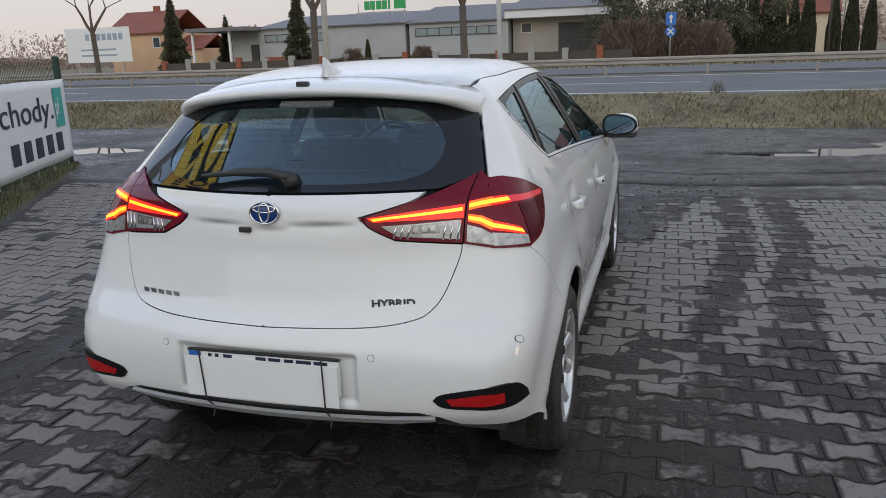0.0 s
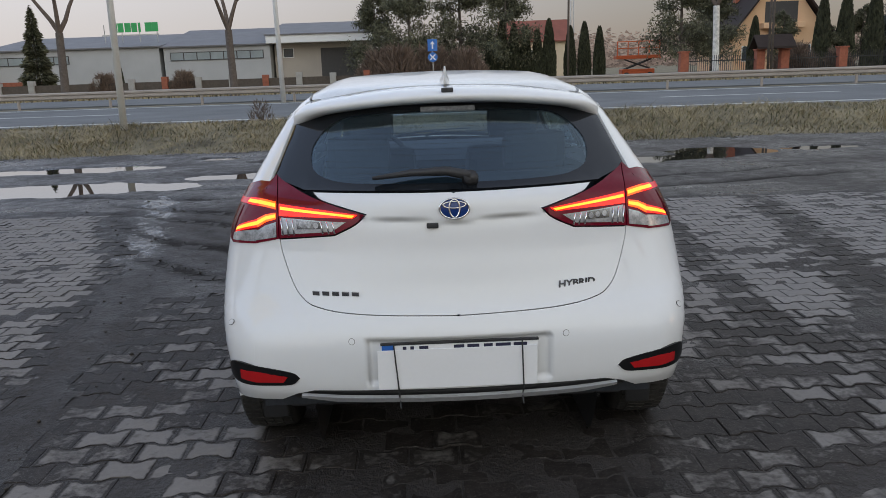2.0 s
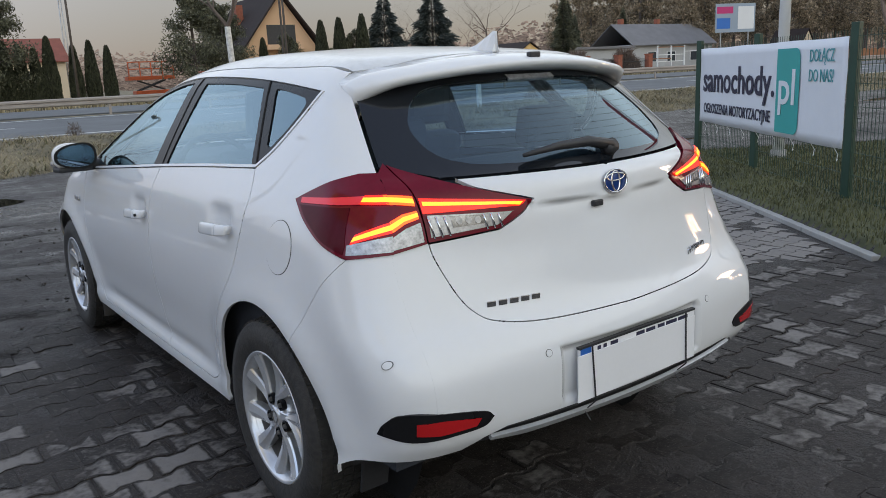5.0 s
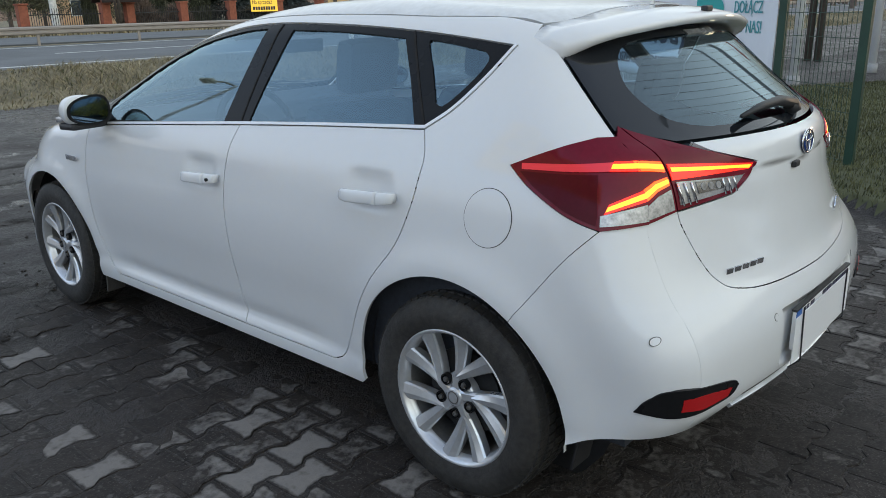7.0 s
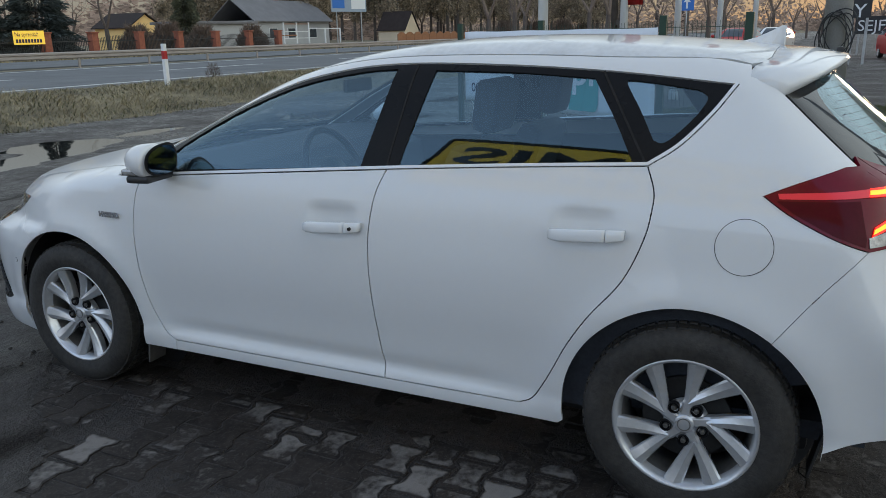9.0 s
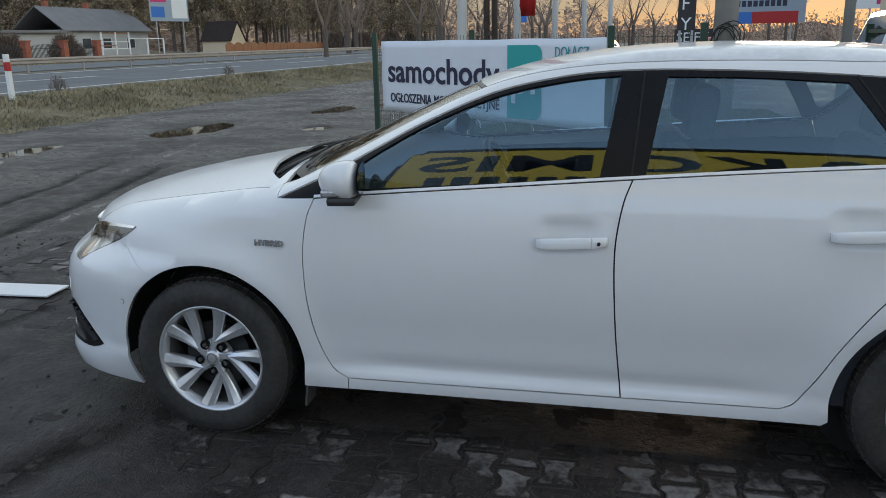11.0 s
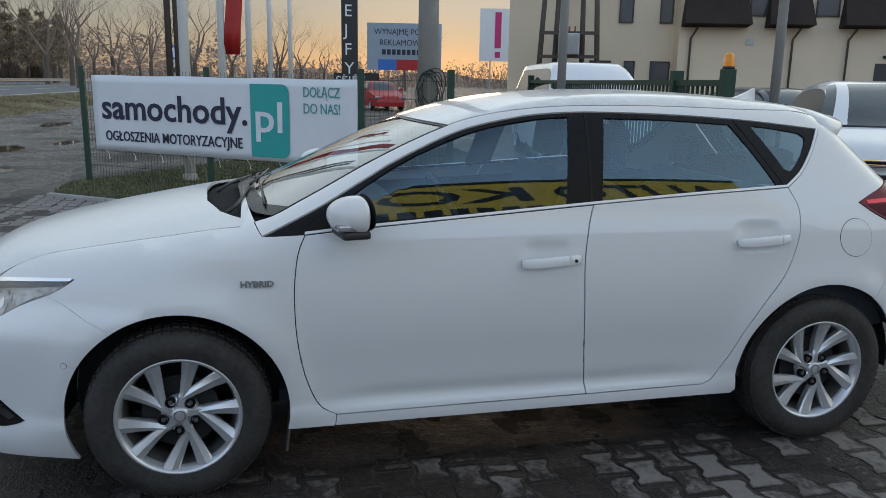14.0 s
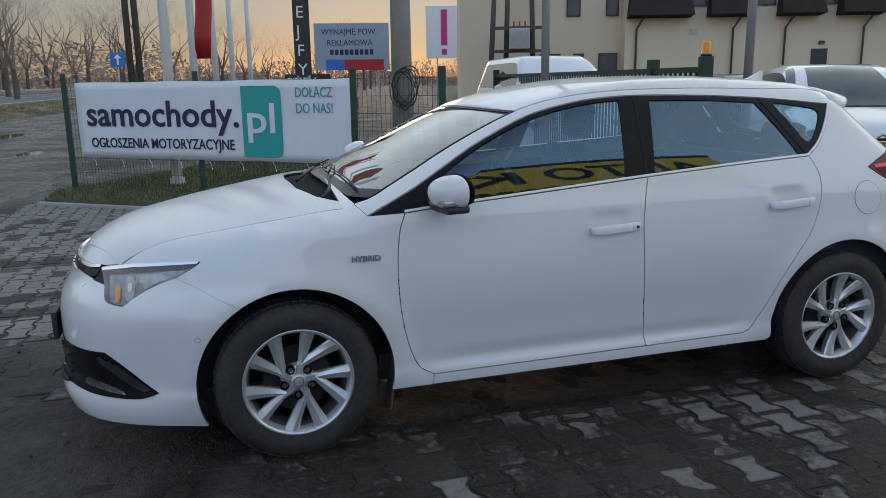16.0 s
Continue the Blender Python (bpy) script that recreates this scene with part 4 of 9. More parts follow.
def field(x, y, z):
    """Negative inside the car's skin."""
    x = np.abs(x)
    up = np.clip((z - 0.9) / 0.4, 0, 1)
    half = SIDE_W(z) - np.clip(-y, 0, 1) ** 2 * (0.10 + 0.05 * up) - np.clip(y - 2.55, 0, 2) ** 2 * (0.16 + 0.30 * np.clip((z - 0.6) / 0.25, 0, 1)) - 0.012 * up * (y - 1.0) ** 2
    for ay in (0.0, 2.6):
        r = np.hypot(y - ay, z - 0.315)
        half = half + 0.022 * np.exp(-((r - 0.40) / 0.075) ** 2) * np.clip((0.95 - z) / 0.3, 0, 1) * np.clip((z - 0.22) / 0.16, 0, 1)
    for hy, hz in ((1.242, 0.856), (0.332, 0.909)):
        half = half - 0.016 * np.exp(-np.abs((y - hy) / 0.088) ** 4 - np.abs((z - hz) / 0.050) ** 4)
    half = half - 0.010 * np.exp(-((z - 0.335) / 0.034) ** 2) * np.clip((y - 0.50) / 0.2, 0, 1) * np.clip((2.10 - y) / 0.2, 0, 1)
    recess = np.clip((0.315 - x) / 0.012, 0, 1) * np.clip((z - 0.440) / 0.02, 0, 1) * np.clip((0.612 - z) / 0.010, 0, 1)
    under = 0.988 + 0.018 * np.clip(x / 0.3, 0, 1) - z
    dip = 0.013 * np.clip(under / 0.007, 0, 1) * np.exp(-np.clip(under, 0, 1) / 0.045) * np.clip((0.40 - x) / 0.16, 0, 1)
    rear = REAR_Y(z) + REAR_CURVE(z) * x * x + 0.022 * recess + dip - y
    blunt = np.clip((z - 0.66) / 0.06, 0, 1)
    nose = y - (FRONT_Y(z) + 0.062 * blunt - (0.24 + 0.32 * blunt) * x * x - 0.50 * x ** 4)
    top = z - (TOP_Z(y) - TOP_CROWN(y) * x * x)
    k = 0.05 + 0.05 * up
    f = smax(x - half, smax(rear, nose, 0.02), 0.13 - 0.05 * up)
    return smax(f, top, k)


def solve(inside, outside, fn):
    lo, hi = np.array(inside, float), np.array(outside, float)
    for _ in range(32):
        mid = 0.5 * (lo + hi)
        neg = fn(mid) < 0
        lo, hi = np.where(neg, mid, lo), np.where(neg, hi, mid)
    return lo


def skin(axis, p):
    """Points on the skin for plane coordinates: side (y, z), rear or front (x, z), top (x, y)."""
    p = np.atleast_2d(np.array(p, float))
    a, b = p[:, 0], p[:, 1]
    full = np.ones(len(p))
    if axis == "side":
        return np.c_[solve(full * 0.02, full * 1.1, lambda s: field(s, a, b)), a, b]
    if axis == "rear":
        return np.c_[a, solve(full * 0.9, full * -1.2, lambda s: field(a, s, b)), b]
    if axis == "front":
        return np.c_[a, solve(full * 1.8, full * 3.9, lambda s: field(a, s, b)), b]
    return np.c_[a, b, solve(full * 0.5, full * 1.7, lambda s: field(a, b, s))]


def skin_normal(v):
    d = 0.004
    g = np.c_[field(v[:, 0] + d, v[:, 1], v[:, 2]) - field(v[:, 0] - d, v[:, 1], v[:, 2]), field(v[:, 0], v[:, 1] + d, v[:, 2]) - field(v[:, 0], v[:, 1] - d, v[:, 2]),
              field(v[:, 0], v[:, 1], v[:, 2] + d) - field(v[:, 0], v[:, 1], v[:, 2] - d)]
    return g / np.maximum(np.linalg.norm(g, axis=1, keepdims=True), 1e-9)


def within(pts, loops):
    """Even-odd test of points against closed outlines."""
    c = np.zeros(len(pts), bool)
    for q in loops:
        a, b = q, np.roll(q, -1, 0)
        for (x0, y0), (x1, y1) in zip(a, b):
            if y0 != y1:
                hit = ((y0 > pts[:, 1]) != (y1 > pts[:, 1])) & (pts[:, 0] < (x1 - x0) * (pts[:, 1] - y0) / (y1 - y0) + x0)
                c ^= hit
    return c


def shrink(q, d):
    """Moves a closed outline inwards by d."""
    area = 0.5 * np.sum(q[:, 0] * np.roll(q[:, 1], -1) - np.roll(q[:, 0], -1) * q[:, 1])
    e = np.roll(q, -1, 0) - q
    e = e / np.maximum(np.linalg.norm(e, axis=1, keepdims=True), 1e-9)
    n = np.c_[-e[:, 1], e[:, 0]] * (1 if area > 0 else -1)
    m = n + np.roll(n, 1, 0)
    l = np.maximum(np.sum(m * m, 1, keepdims=True) / 2, 0.35)
    return q + d * m / l


def resample(q, step):
    out = []
    for a, b in zip(q, np.roll(q, -1, 0)):
        k = max(1, int(math.ceil(np.linalg.norm(b - a) / step)))
        out.extend(a + (b - a) * i / k for i in range(k))
    return np.array(out)


from mathutils.geometry import delaunay_2d_cdt


def sheet(axis, loops, off=0.0, step=0.035, depth=0.012, gap=0.002, dome=0.0):
    """Vertices, faces and corner normals of one skin panel (the half with x > 0, or a full-width one)."""
    ql = []
    for i, q in enumerate(loops):
        q = resample(np.array(q, float), step * 0.6)
        ql.append(shrink(q, gap if i == 0 else -gap))
    lo, hi = ql[0].min(0), ql[0].max(0)
    gx, gy = np.meshgrid(np.arange(lo[0], hi[0], step), np.arange(lo[1], hi[1], step))
    grid = np.c_[gx.ravel() + 0.37 * step, gy.ravel() + 0.41 * step]
    grid = grid[within(grid, ql)]
    rim = np.vstack(ql)
    if len(grid):
        near = np.array([np.min(np.sum((rim - g) ** 2, 1)) for g in grid])
        grid = grid[near > (0.45 * step) ** 2]
    pts = np.vstack([rim, grid]) if len(grid) else rim
    edges, k = [], 0
    for q in ql:
        edges += [(k + i, k + (i + 1) % len(q)) for i in range(len(q))]
        k += len(q)
    v2, _, fs, *_ = delaunay_2d_cdt([Vector(p) for p in pts], edges, [], 0, 1e-6)
    v2 = np.array([tuple(v) for v in v2])
    fs = np.array([f for f in fs if len(f) == 3])
    fs = fs[within(v2[fs].mean(1), ql)]
    v3 = skin(axis, v2)
    nn = skin_normal(v3)
    tri_n = np.cross(v3[fs[:, 1]] - v3[fs[:, 0]], v3[fs[:, 2]] - v3[fs[:, 0]])
    flip = np.sum(tri_n * nn[fs[:, 0]], 1) < 0
    fs[flip] = fs[flip][:, ::-1]
    if dome:
        near = np.array([np.sqrt(np.min(np.sum((rim - g) ** 2, 1))) for g in v2])
        v3 = v3 + nn * (dome * np.clip(near / 0.02, 0, 1) ** 0.5)[:, None]
    v3 = v3 + nn * off
    count = {}
    for f in fs:
        for a, b in ((f[0], f[1]), (f[1], f[2]), (f[2], f[0])):
            count[(a, b)] = 1
    border = [(a, b) for (a, b) in count if (b, a) not in count]
    idx, low = {}, []
    for a, b in border:
        for c in (a, b):
            if c not in idx:
                idx[c] = len(v3) + len(low)
                low += [v3[c], v3[c] - nn[c] * depth]
    verts = np.vstack([v3, np.array(low)]) if low else v3
    faces = [tuple(f) for f in fs]
    normals = [nn[c] for f in fs for c in f]
    for a, b in border:
        q = (idx[b], idx[a], idx[a] + 1, idx[b] + 1)
        w = np.cross(verts[q[1]] - verts[q[0]], verts[q[3]] - verts[q[0]])
        w = w / max(np.linalg.norm(w), 1e-9)
        faces.append(q)
        normals += [w] * 4
    return verts, faces, normals


def flipped(s):
    v, f, n = s
    m = np.array([-1, 1, 1])
    faces, normals, k = [], [], 0
    for q in f:
        faces.append(tuple(q[::-1]))
        normals += [n[k + i] * m for i in range(len(q))][::-1]
        k += len(q)
    return v * m, faces, normals


def joined(*sheets):
    vs, fs, ns, k = [], [], [], 0
    for v, f, n in sheets:
        vs.append(v)
        fs += [tuple(int(i) + k for i in q) for q in f]
        ns += list(n)
        k += len(v)
    return np.vstack(vs), fs, ns


def panel(name, s, mat, parent, label=""):
    v, f, n = s
    me = mesh_from(name, v, f, True)
    me.normals_split_custom_set([tuple(map(float, q)) for q in n])
    return part(name, me, mat, parent, label)

def corner_x(z):
    return np.interp(z, [0.10, 0.88, 0.95, 1.06, 1.105, 1.2, 1.33, 1.40], [0.70, 0.70, 0.69, 0.67, 0.653, 0.62, 0.575, 0.53])


def rear_corner(z0, z1, n=14):
    """The rear corner of the car in the side view, between two heights."""
    z = np.linspace(z0, z1, n)
    return np.c_[skin("rear", np.c_[corner_x(z), z])[:, 1], z]


def rear_edge(z0, z1, n=14):
    z = np.linspace(z0, z1, n)
    return np.c_[corner_x(z), z]


def roof_x(y):
    return np.interp(y, [-0.35, -0.1, 0.3, 1.0, 1.5, 1.9, 2.36, 2.45], [0.50, 0.525, 0.55, 0.545, 0.535, 0.575, 0.70, 0.70])


def roof_side(y0, y1, n=24):
    y = np.linspace(y0, y1, n)
    return np.c_[y, skin("top", np.c_[roof_x(y), y])[:, 2]]


def hood_x(y):
    return np.interp(y, [2.36, 2.6, 2.9, 3.1, 3.3, 3.45], [0.70, 0.675, 0.62, 0.575, 0.53, 0.47])


def hood_side(y0, y1, n=12):
    y = np.linspace(y0, y1, n)
    return np.c_[y, skin("top", np.c_[hood_x(y), y])[:, 2]]


NOSE_X = 0.46


def nose_side(z0, z1, n=10):
    z = np.linspace(z0, z1, n)
    return np.c_[skin("front", np.c_[np.full(n, NOSE_X), z])[:, 1], z]


def arch(cy, a0, a1, n=20, r=0.385, cz=0.315):
    a = np.radians(np.linspace(a0, a1, n))
    return np.c_[cy + r * np.cos(a), cz + r * np.sin(a) * np.where(np.sin(a) > 0, 1.0, 1.0)]


def mirror_loop(half):
    """A full-width outline from its right half, given from the middle top round to the middle bottom."""
    h = np.array(half)
    return np.vstack([h, (h * [-1, 1])[::-1]])


# seams on the side, as (y, z)
SEAM_F = [(2.148, 0.958), (2.175, 0.89), (2.19, 0.78), (2.19, 0.66), (2.18, 0.55), (2.155, 0.43), (2.11, 0.322), (2.045, 0.278)]
SEAM_B = [(1.04, 1.042), (1.067, 0.97), (1.085, 0.87), (1.09, 0.78), (1.085, 0.65), (1.072, 0.48), (1.05, 0.284)]
SEAM_R = [(0.165, 1.094), (0.138, 1.03), (0.135, 0.98), (0.15, 0.89), (0.205, 0.76), (0.30, 0.64), (0.37, 0.53), (0.42, 0.43), (0.455, 0.365), (0.49, 0.312), (0.535, 0.289)]
BELT = [(2.148, 0.958), (1.955, 0.975), (1.45, 1.012), (1.04, 1.042), (0.59, 1.071), (0.165, 1.094)]
DLO_TOP = [(-0.06, 1.325), (0.19, 1.351), (0.40, 1.368), (0.65, 1.381), (0.95, 1.388), (1.15, 1.382), (1.32, 1.362), (1.535, 1.313), (1.77, 1.216), (1.95, 1.122), (2.10, 1.042), (2.295, 0.952)]
DLO_REAR = [(0.165, 1.094), (0.08, 1.153), (0.0, 1.24), (-0.06, 1.325)]
LAMP_UP = [(-0.363, 1.105), (-0.30, 1.085), (-0.23, 1.058), (-0.165, 1.030)]
LAMP_LOW = [(-0.165, 1.030), (-0.24, 0.982), (-0.35, 0.930), (-0.440, 0.896)]
BUMP_SEAM = [(-0.440, 0.896), (-0.35, 0.795), (-0.24, 0.650)]


def build_car():
    car = thing("car", pose(0, 0, 0), "white five-door hatchback with lit red tail lights, parked on wet paving", "car")
    ax_r = arch(0.0, math.degrees(math.atan2(0.335, -0.24)), -9)
    zc_low = 0.905
    # --- body side: roof rail, pillars, rear quarter and sill in one pressing ---
    side = loop_of(rear_corner(1.367, 1.105), LAMP_UP, LAMP_LOW, BUMP_SEAM, ax_r, [ax_r[-1], (0.40, 0.238)], [(0.40, 0.238), (2.05, 0.232)], [(2.05, 0.232), (2.045, 0.278)],
                   [(2.045, 0.278), (1.05, 0.284), (0.535, 0.289)], SEAM_R[::-1], DLO_REAR, DLO_TOP, [(2.295, 0.952), (2.34, 1.0), (2.37, 1.035)], roof_side(2.37, -0.087))
    s = sheet("side", [side])
    panel("body_side", s, M_PAINT, car)
    panel("body_side", flipped(s), M_PAINT, car)
    # --- front wing ---
    wing = loop_of(SEAM_F, [(2.045, 0.278), (2.05, 0.232)], [(2.05, 0.232), (2.216, 0.232)], arch(2.6, 192, 58), [arch(2.6, 192, 58)[-1], (2.90, 0.69), (3.03, 0.745)],
                   [(3.03, 0.745), (2.972, 0.778), (2.932, 0.806)], [(2.932, 0.806), (3.05, 0.797), (3.18, 0.782)], [(3.18, 0.782), tuple(nose_side(0.765, 0.765, 1)[0])], [tuple(nose_side(0.765, 0.765, 1)[0]), tuple(hood_side(3.24, 3.24, 1)[0])], hood_side(3.24, 2.37), [(2.37, 1.035), (2.34, 1.0), (2.295, 0.952)], [(2.295, 0.952), (2.148, 0.958)])
    s = sheet("side", [wing], gap=0.001)
    panel("front_wing", s, M_PAINT, car)
    panel("front_wing", flipped(s), M_PAINT, car)
    # --- doors with their glass ---
    fd = loop_of(BELT[:4], SEAM_B, [(1.05, 0.284), (2.045, 0.278)], SEAM_F[::-1])
    rd = loop_of(BELT[3:], SEAM_R, [(0.535, 0.289), (1.05, 0.284)], SEAM_B[::-1])
    strip_lo = np.array(BELT) + (0, 0.0010)
    strip = np.vstack([smooth_path(BELT, 4) + (0, 0.0100), smooth_path(strip_lo, 4)[::-1]])
    pillar = loop_of(BELT, DLO_REAR, DLO_TOP, [(2.295, 0.952), (2.148, 0.958)])
    win_f = loop_of([(2.02, 0.992), (1.55, 1.020), (1.15, 1.044)], [(1.15, 1.044), (1.12, 1.20), (1.09, 1.370)], [(1.09, 1.370), (1.25, 1.357), (1.5, 1.308), (1.75, 1.212), (1.94, 1.108), (2.02, 1.05)], [(2.02, 1.05), (2.02, 0.992)])
    win_r = loop_of([(1.0, 1.054), (0.6, 1.080), (0.215, 1.105)], [(0.215, 1.105), (0.285, 1.22), (0.372, 1.343)], [(0.372, 1.343), (0.65, 1.36), (0.935, 1.366)], [(0.935, 1.366), (0.97, 1.20), (1.0, 1.054)])
    win_q = loop_of([(0.16, 1.168), (0.125, 1.164), (0.06, 1.225), (0.022, 1.285), (0.045, 1.310)], [(0.045, 1.310), (0.15, 1.326), (0.25, 1.337), (0.262, 1.325), (0.21, 1.25), (0.16, 1.168)])
    for sg in (1, -1):
        def put(nm, sh, mat, par, label=""):
            return panel(nm, sh if sg > 0 else flipped(sh), mat, par, label)
        d1 = put("front_door", sheet("side", [fd], step=0.018, gap=0.0028), M_PAINT, car)
        d2 = put("rear_door", sheet("side", [rd], step=0.018), M_PAINT, car)
        put("window_surround", sheet("side", [pillar, win_f, win_r, win_q], off=-0.004, gap=0.001), M_GLOSSBLACK, car, "gloss black window surround and pillars")
        put("door_glass", sheet("side", [win_f], off=-0.008, gap=-0.004, depth=0.004), M_GLASS, d1, "tinted side window")
        put("door_glass", sheet("side", [win_r], off=-0.008, gap=-0.004, depth=0.004), M_GLASS, d2, "tinted side window")
        put("quarter_glass", sheet("side", [win_q], off=-0.008, gap=-0.004, depth=0.004), M_GLASS, car, "tinted quarter window")
        for foot, head in (((1.045, 1.050), (1.012, 1.386)), ((0.172, 1.100), (0.345, 1.364))):
            lean = np.array(head) - np.array(foot)
            off = np.array([lean[1], -lean[0]]) / np.linalg.norm(lean) * 0.0035
            put("pillar_seam", sheet("side", [np.array([foot - off, foot + off, head + off, head - off])], off=-0.002, gap=0.0, step=0.03, depth=0.003), M_COWL, car)
        put("belt_strip", sheet("side", [strip], off=0.004, gap=0.0, step=0.05), M_STRIP, car, "thin satin belt strip")
        rise = smooth_path(DLO_REAR, 5)
        along = np.gradient(rise, axis=0)
        along /= np.linalg.norm(along, axis=1)[:, None]
        put("belt_strip", sheet("side", [np.vstack([rise + np.c_[along[:, 1], -along[:, 0]] * 0.010, (rise + np.c_[along[:, 1], -along[:, 0]] * 0.001)[::-1]])], off=0.003, gap=0.0, step=0.03), M_STRIP, car)
        for dr, y0, y1, zc, lock in ((d1, 1.345, 1.12, 0.840, True), (d2, 0.435, 0.21, 0.893, False)):
            ym = 0.5 * (y0 + y1)
            for nm, va, vb in (("door_handle", y0 + 0.004, y1 + 0.0475), ("handle_end", y1 + 0.0455, y1 - 0.006)):
                bm = bmesh.new()
                rings = []
                for v in np.linspace(va, vb, 11):
                    o = float(skin("side", [(float(v), zc - 0.085)])[0, 0])
                    end = min(1.0, min(abs(v - (y0 + 0.004)), abs(v - (y1 - 0.006))) / 0.05)
                    out_by = 0.002 + 0.020 * end ** 0.6
                    high = 0.0135 + 0.0055 * end ** 0.5
                    c = Vector((sg * (o + out_by), v, zc + 0.06 * (ym - v)))
                    ring = []
                    for t in np.linspace(0, 2 * math.pi, 14, endpoint=False):
                        p, q = math.cos(t), math.sin(t)
                        ring.append(bm.verts.new(c + Vector((sg * 0.011 * math.copysign(abs(p) ** 0.45, p) - sg * 0.004 * q, 0, high * math.copysign(abs(q) ** 0.6, q)))))
                    rings.append(ring)
                for ra, rb in zip(rings, rings[1:]):
                    for k in range(14):
                        bm.faces.new((ra[k], ra[(k + 1) % 14], rb[(k + 1) % 14], rb[k]))
                bm.faces.new(rings[0][::-1])
                bm.faces.new(rings[-1])
                bmesh.ops.recalc_face_normals(bm, faces=bm.faces[:])
                if nm == "door_handle":
                    h = part(nm, bm, M_PAINT, dr, smooth=True)
                else:
                    part(nm, bm, M_PAINT, h, smooth=True)
            if lock:
                bm = bmesh.new()
                o = float(skin("side", [(y1 + 0.022, zc - 0.085)])[0, 0])
                bm_tube(bm, [(sg * (o + 0.024), y1 + 0.022, zc + 0.004), (sg * (o + 0.0335), y1 + 0.022, zc + 0.004)], [0.006, 0.006], 12)
                part("key_lock", bm, M_ALLOYDARK, h)
        fuel = [(-0.127 + 0.077 * math.cos(a), 0.890 + 0.077 * math.sin(a)) for a in np.linspace(0, 2 * math.pi, 48, endpoint=False)]
        ring = [(-0.127 + 0.0790 * math.cos(a), 0.890 + 0.0790 * math.sin(a)) for a in np.linspace(0, 2 * math.pi, 48, endpoint=False)]
        if sg < 0:
            put("fuel_flap_gap", sheet("side", [ring], off=0.0008, gap=0, depth=0.002), M_PLASTIC, car)
            put("fuel_flap", sheet("side", [fuel], off=0.0018, gap=0, depth=0.001), M_PAINT, car)
        # lamps
        zc = np.linspace(1.105, zc_low, 10)
        side_lamp = loop_of(LAMP_UP, LAMP_LOW, [(-0.440, 0.896), tuple(rear_corner(zc_low, zc_low, 1)[0])], rear_corner(zc_low, 1.105))
        rear_lamp = loop_of(rear_edge(1.105, zc_low), [(0.70, zc_low), (0.610, 0.925)], [(0.610, 0.925), (0.613, 1.04), (0.628, 1.128)], [(0.628, 1.128), (0.653, 1.105)])
        inner_lamp = loop_of([(0.30, 1.013), (0.42, 1.046), (0.52, 1.078), (0.60, 1.112), (0.626, 1.128)], [(0.626, 1.128), (0.611, 1.04), (0.608, 0.925)], [(0.608, 0.925), (0.41, 0.943)], [(0.41, 0.943), (0.335, 0.98), (0.30, 1.013)])
        lamp = put("tail_light", joined(sheet("side", [side_lamp], off=0.004, gap=0.0, depth=0.02), sheet("rear", [rear_lamp], off=0.004, gap=0.0, depth=0.02)), M_REDLENS, car, "dark red wrap-round tail light")
        inner = put("tail_light", sheet("rear", [inner_lamp], off=0.004, gap=0.002, depth=0.02, step=0.025), M_REDLENS, car, "dark red inner tail light")
        up = [(0.325, 1.012), (0.45, 1.026), (0.605, 1.040), (0.605, 1.001), (0.45, 1.001), (0.345, 1.000)]
        put("lit_strip", sheet("rear", [loop_of(up, n=1)], off=0.007, gap=0, step=0.02, depth=0.003), M_REDGLOW, inner, "glowing red light strip")
        edge = [(0.335, 1.0095), (0.45, 1.0190), (0.60, 1.0310), (0.60, 1.0210), (0.45, 1.0110), (0.345, 1.0040)]
        put("lit_edge", sheet("rear", [loop_of(edge, n=1)], off=0.0085, gap=0, step=0.02, depth=0.003), M_COREGLOW, inner)
        clear = [(0.355, 0.990), (0.60, 1.000), (0.602, 0.935), (0.415, 0.951)]
        lens = put("reversing_lamp", sheet("rear", [loop_of(clear, n=1)], off=0.007, gap=0.004, step=0.02, depth=0.003), M_LAMPSILVER, inner, "clear silver reversing lamp")
        for k in range(10):
            cx = 0.405 + 0.0205 * k
            if 0.45 < cx < 0.545:
                continue
            zl, zh = 0.949 - 0.07 * (cx - 0.41), 0.990 + 0.03 * (cx - 0.40)
            rib = skin("rear", [(cx, zl), (cx + 0.004, 0.5 * (zl + zh)), (cx + 0.008, zh - 0.004)])
            rib = rib + skin_normal(rib) * 0.0095
            bm = bmesh.new()
            bm_tube(bm, [(sg * v[0], v[1], v[2]) for v in rib], [0.0028] * 3, 6)
            part("lens_rib", bm, M_CHROME, lens, smooth=True)
        pod = loop_of([(0.452, 0.963), (0.538, 0.960), (0.542, 0.990), (0.452, 0.986)], n=1)
        pod = put("lamp_pod", sheet("rear", [pod], off=0.009, gap=0, step=0.02, depth=0.002), M_LAMPDARK, lens, "grey reflector pod")
        for k in range(3):
            cx = 0.470 + 0.025 * k
            bulb = [(cx + 0.0085 * math.cos(a), 0.974 + 0.001 * k + 0.0095 * math.sin(a)) for a in np.linspace(0, 2 * math.pi, 12, endpoint=False)]
            put("reflector_cell", sheet("rear", [np.array(bulb)], off=0.0105, gap=0, step=0.02, depth=0.002), M_LAMPSILVER, lens)
        # outer lamp: two lit arms of a sideways Y, each red with a brighter core
        def core(pts, keep=0.26):
            p = np.array(pts)
            h = len(p) // 2
            top, low = p[:h], p[h:][::-1]
            return np.vstack([top + keep * (low - top), (low + keep * (top - low))[::-1]])
        arm1 = [(0.618, 1.046), (0.655, 1.051), (0.68, 1.053), (0.68, 1.030), (0.655, 1.028), (0.618, 1.022)]
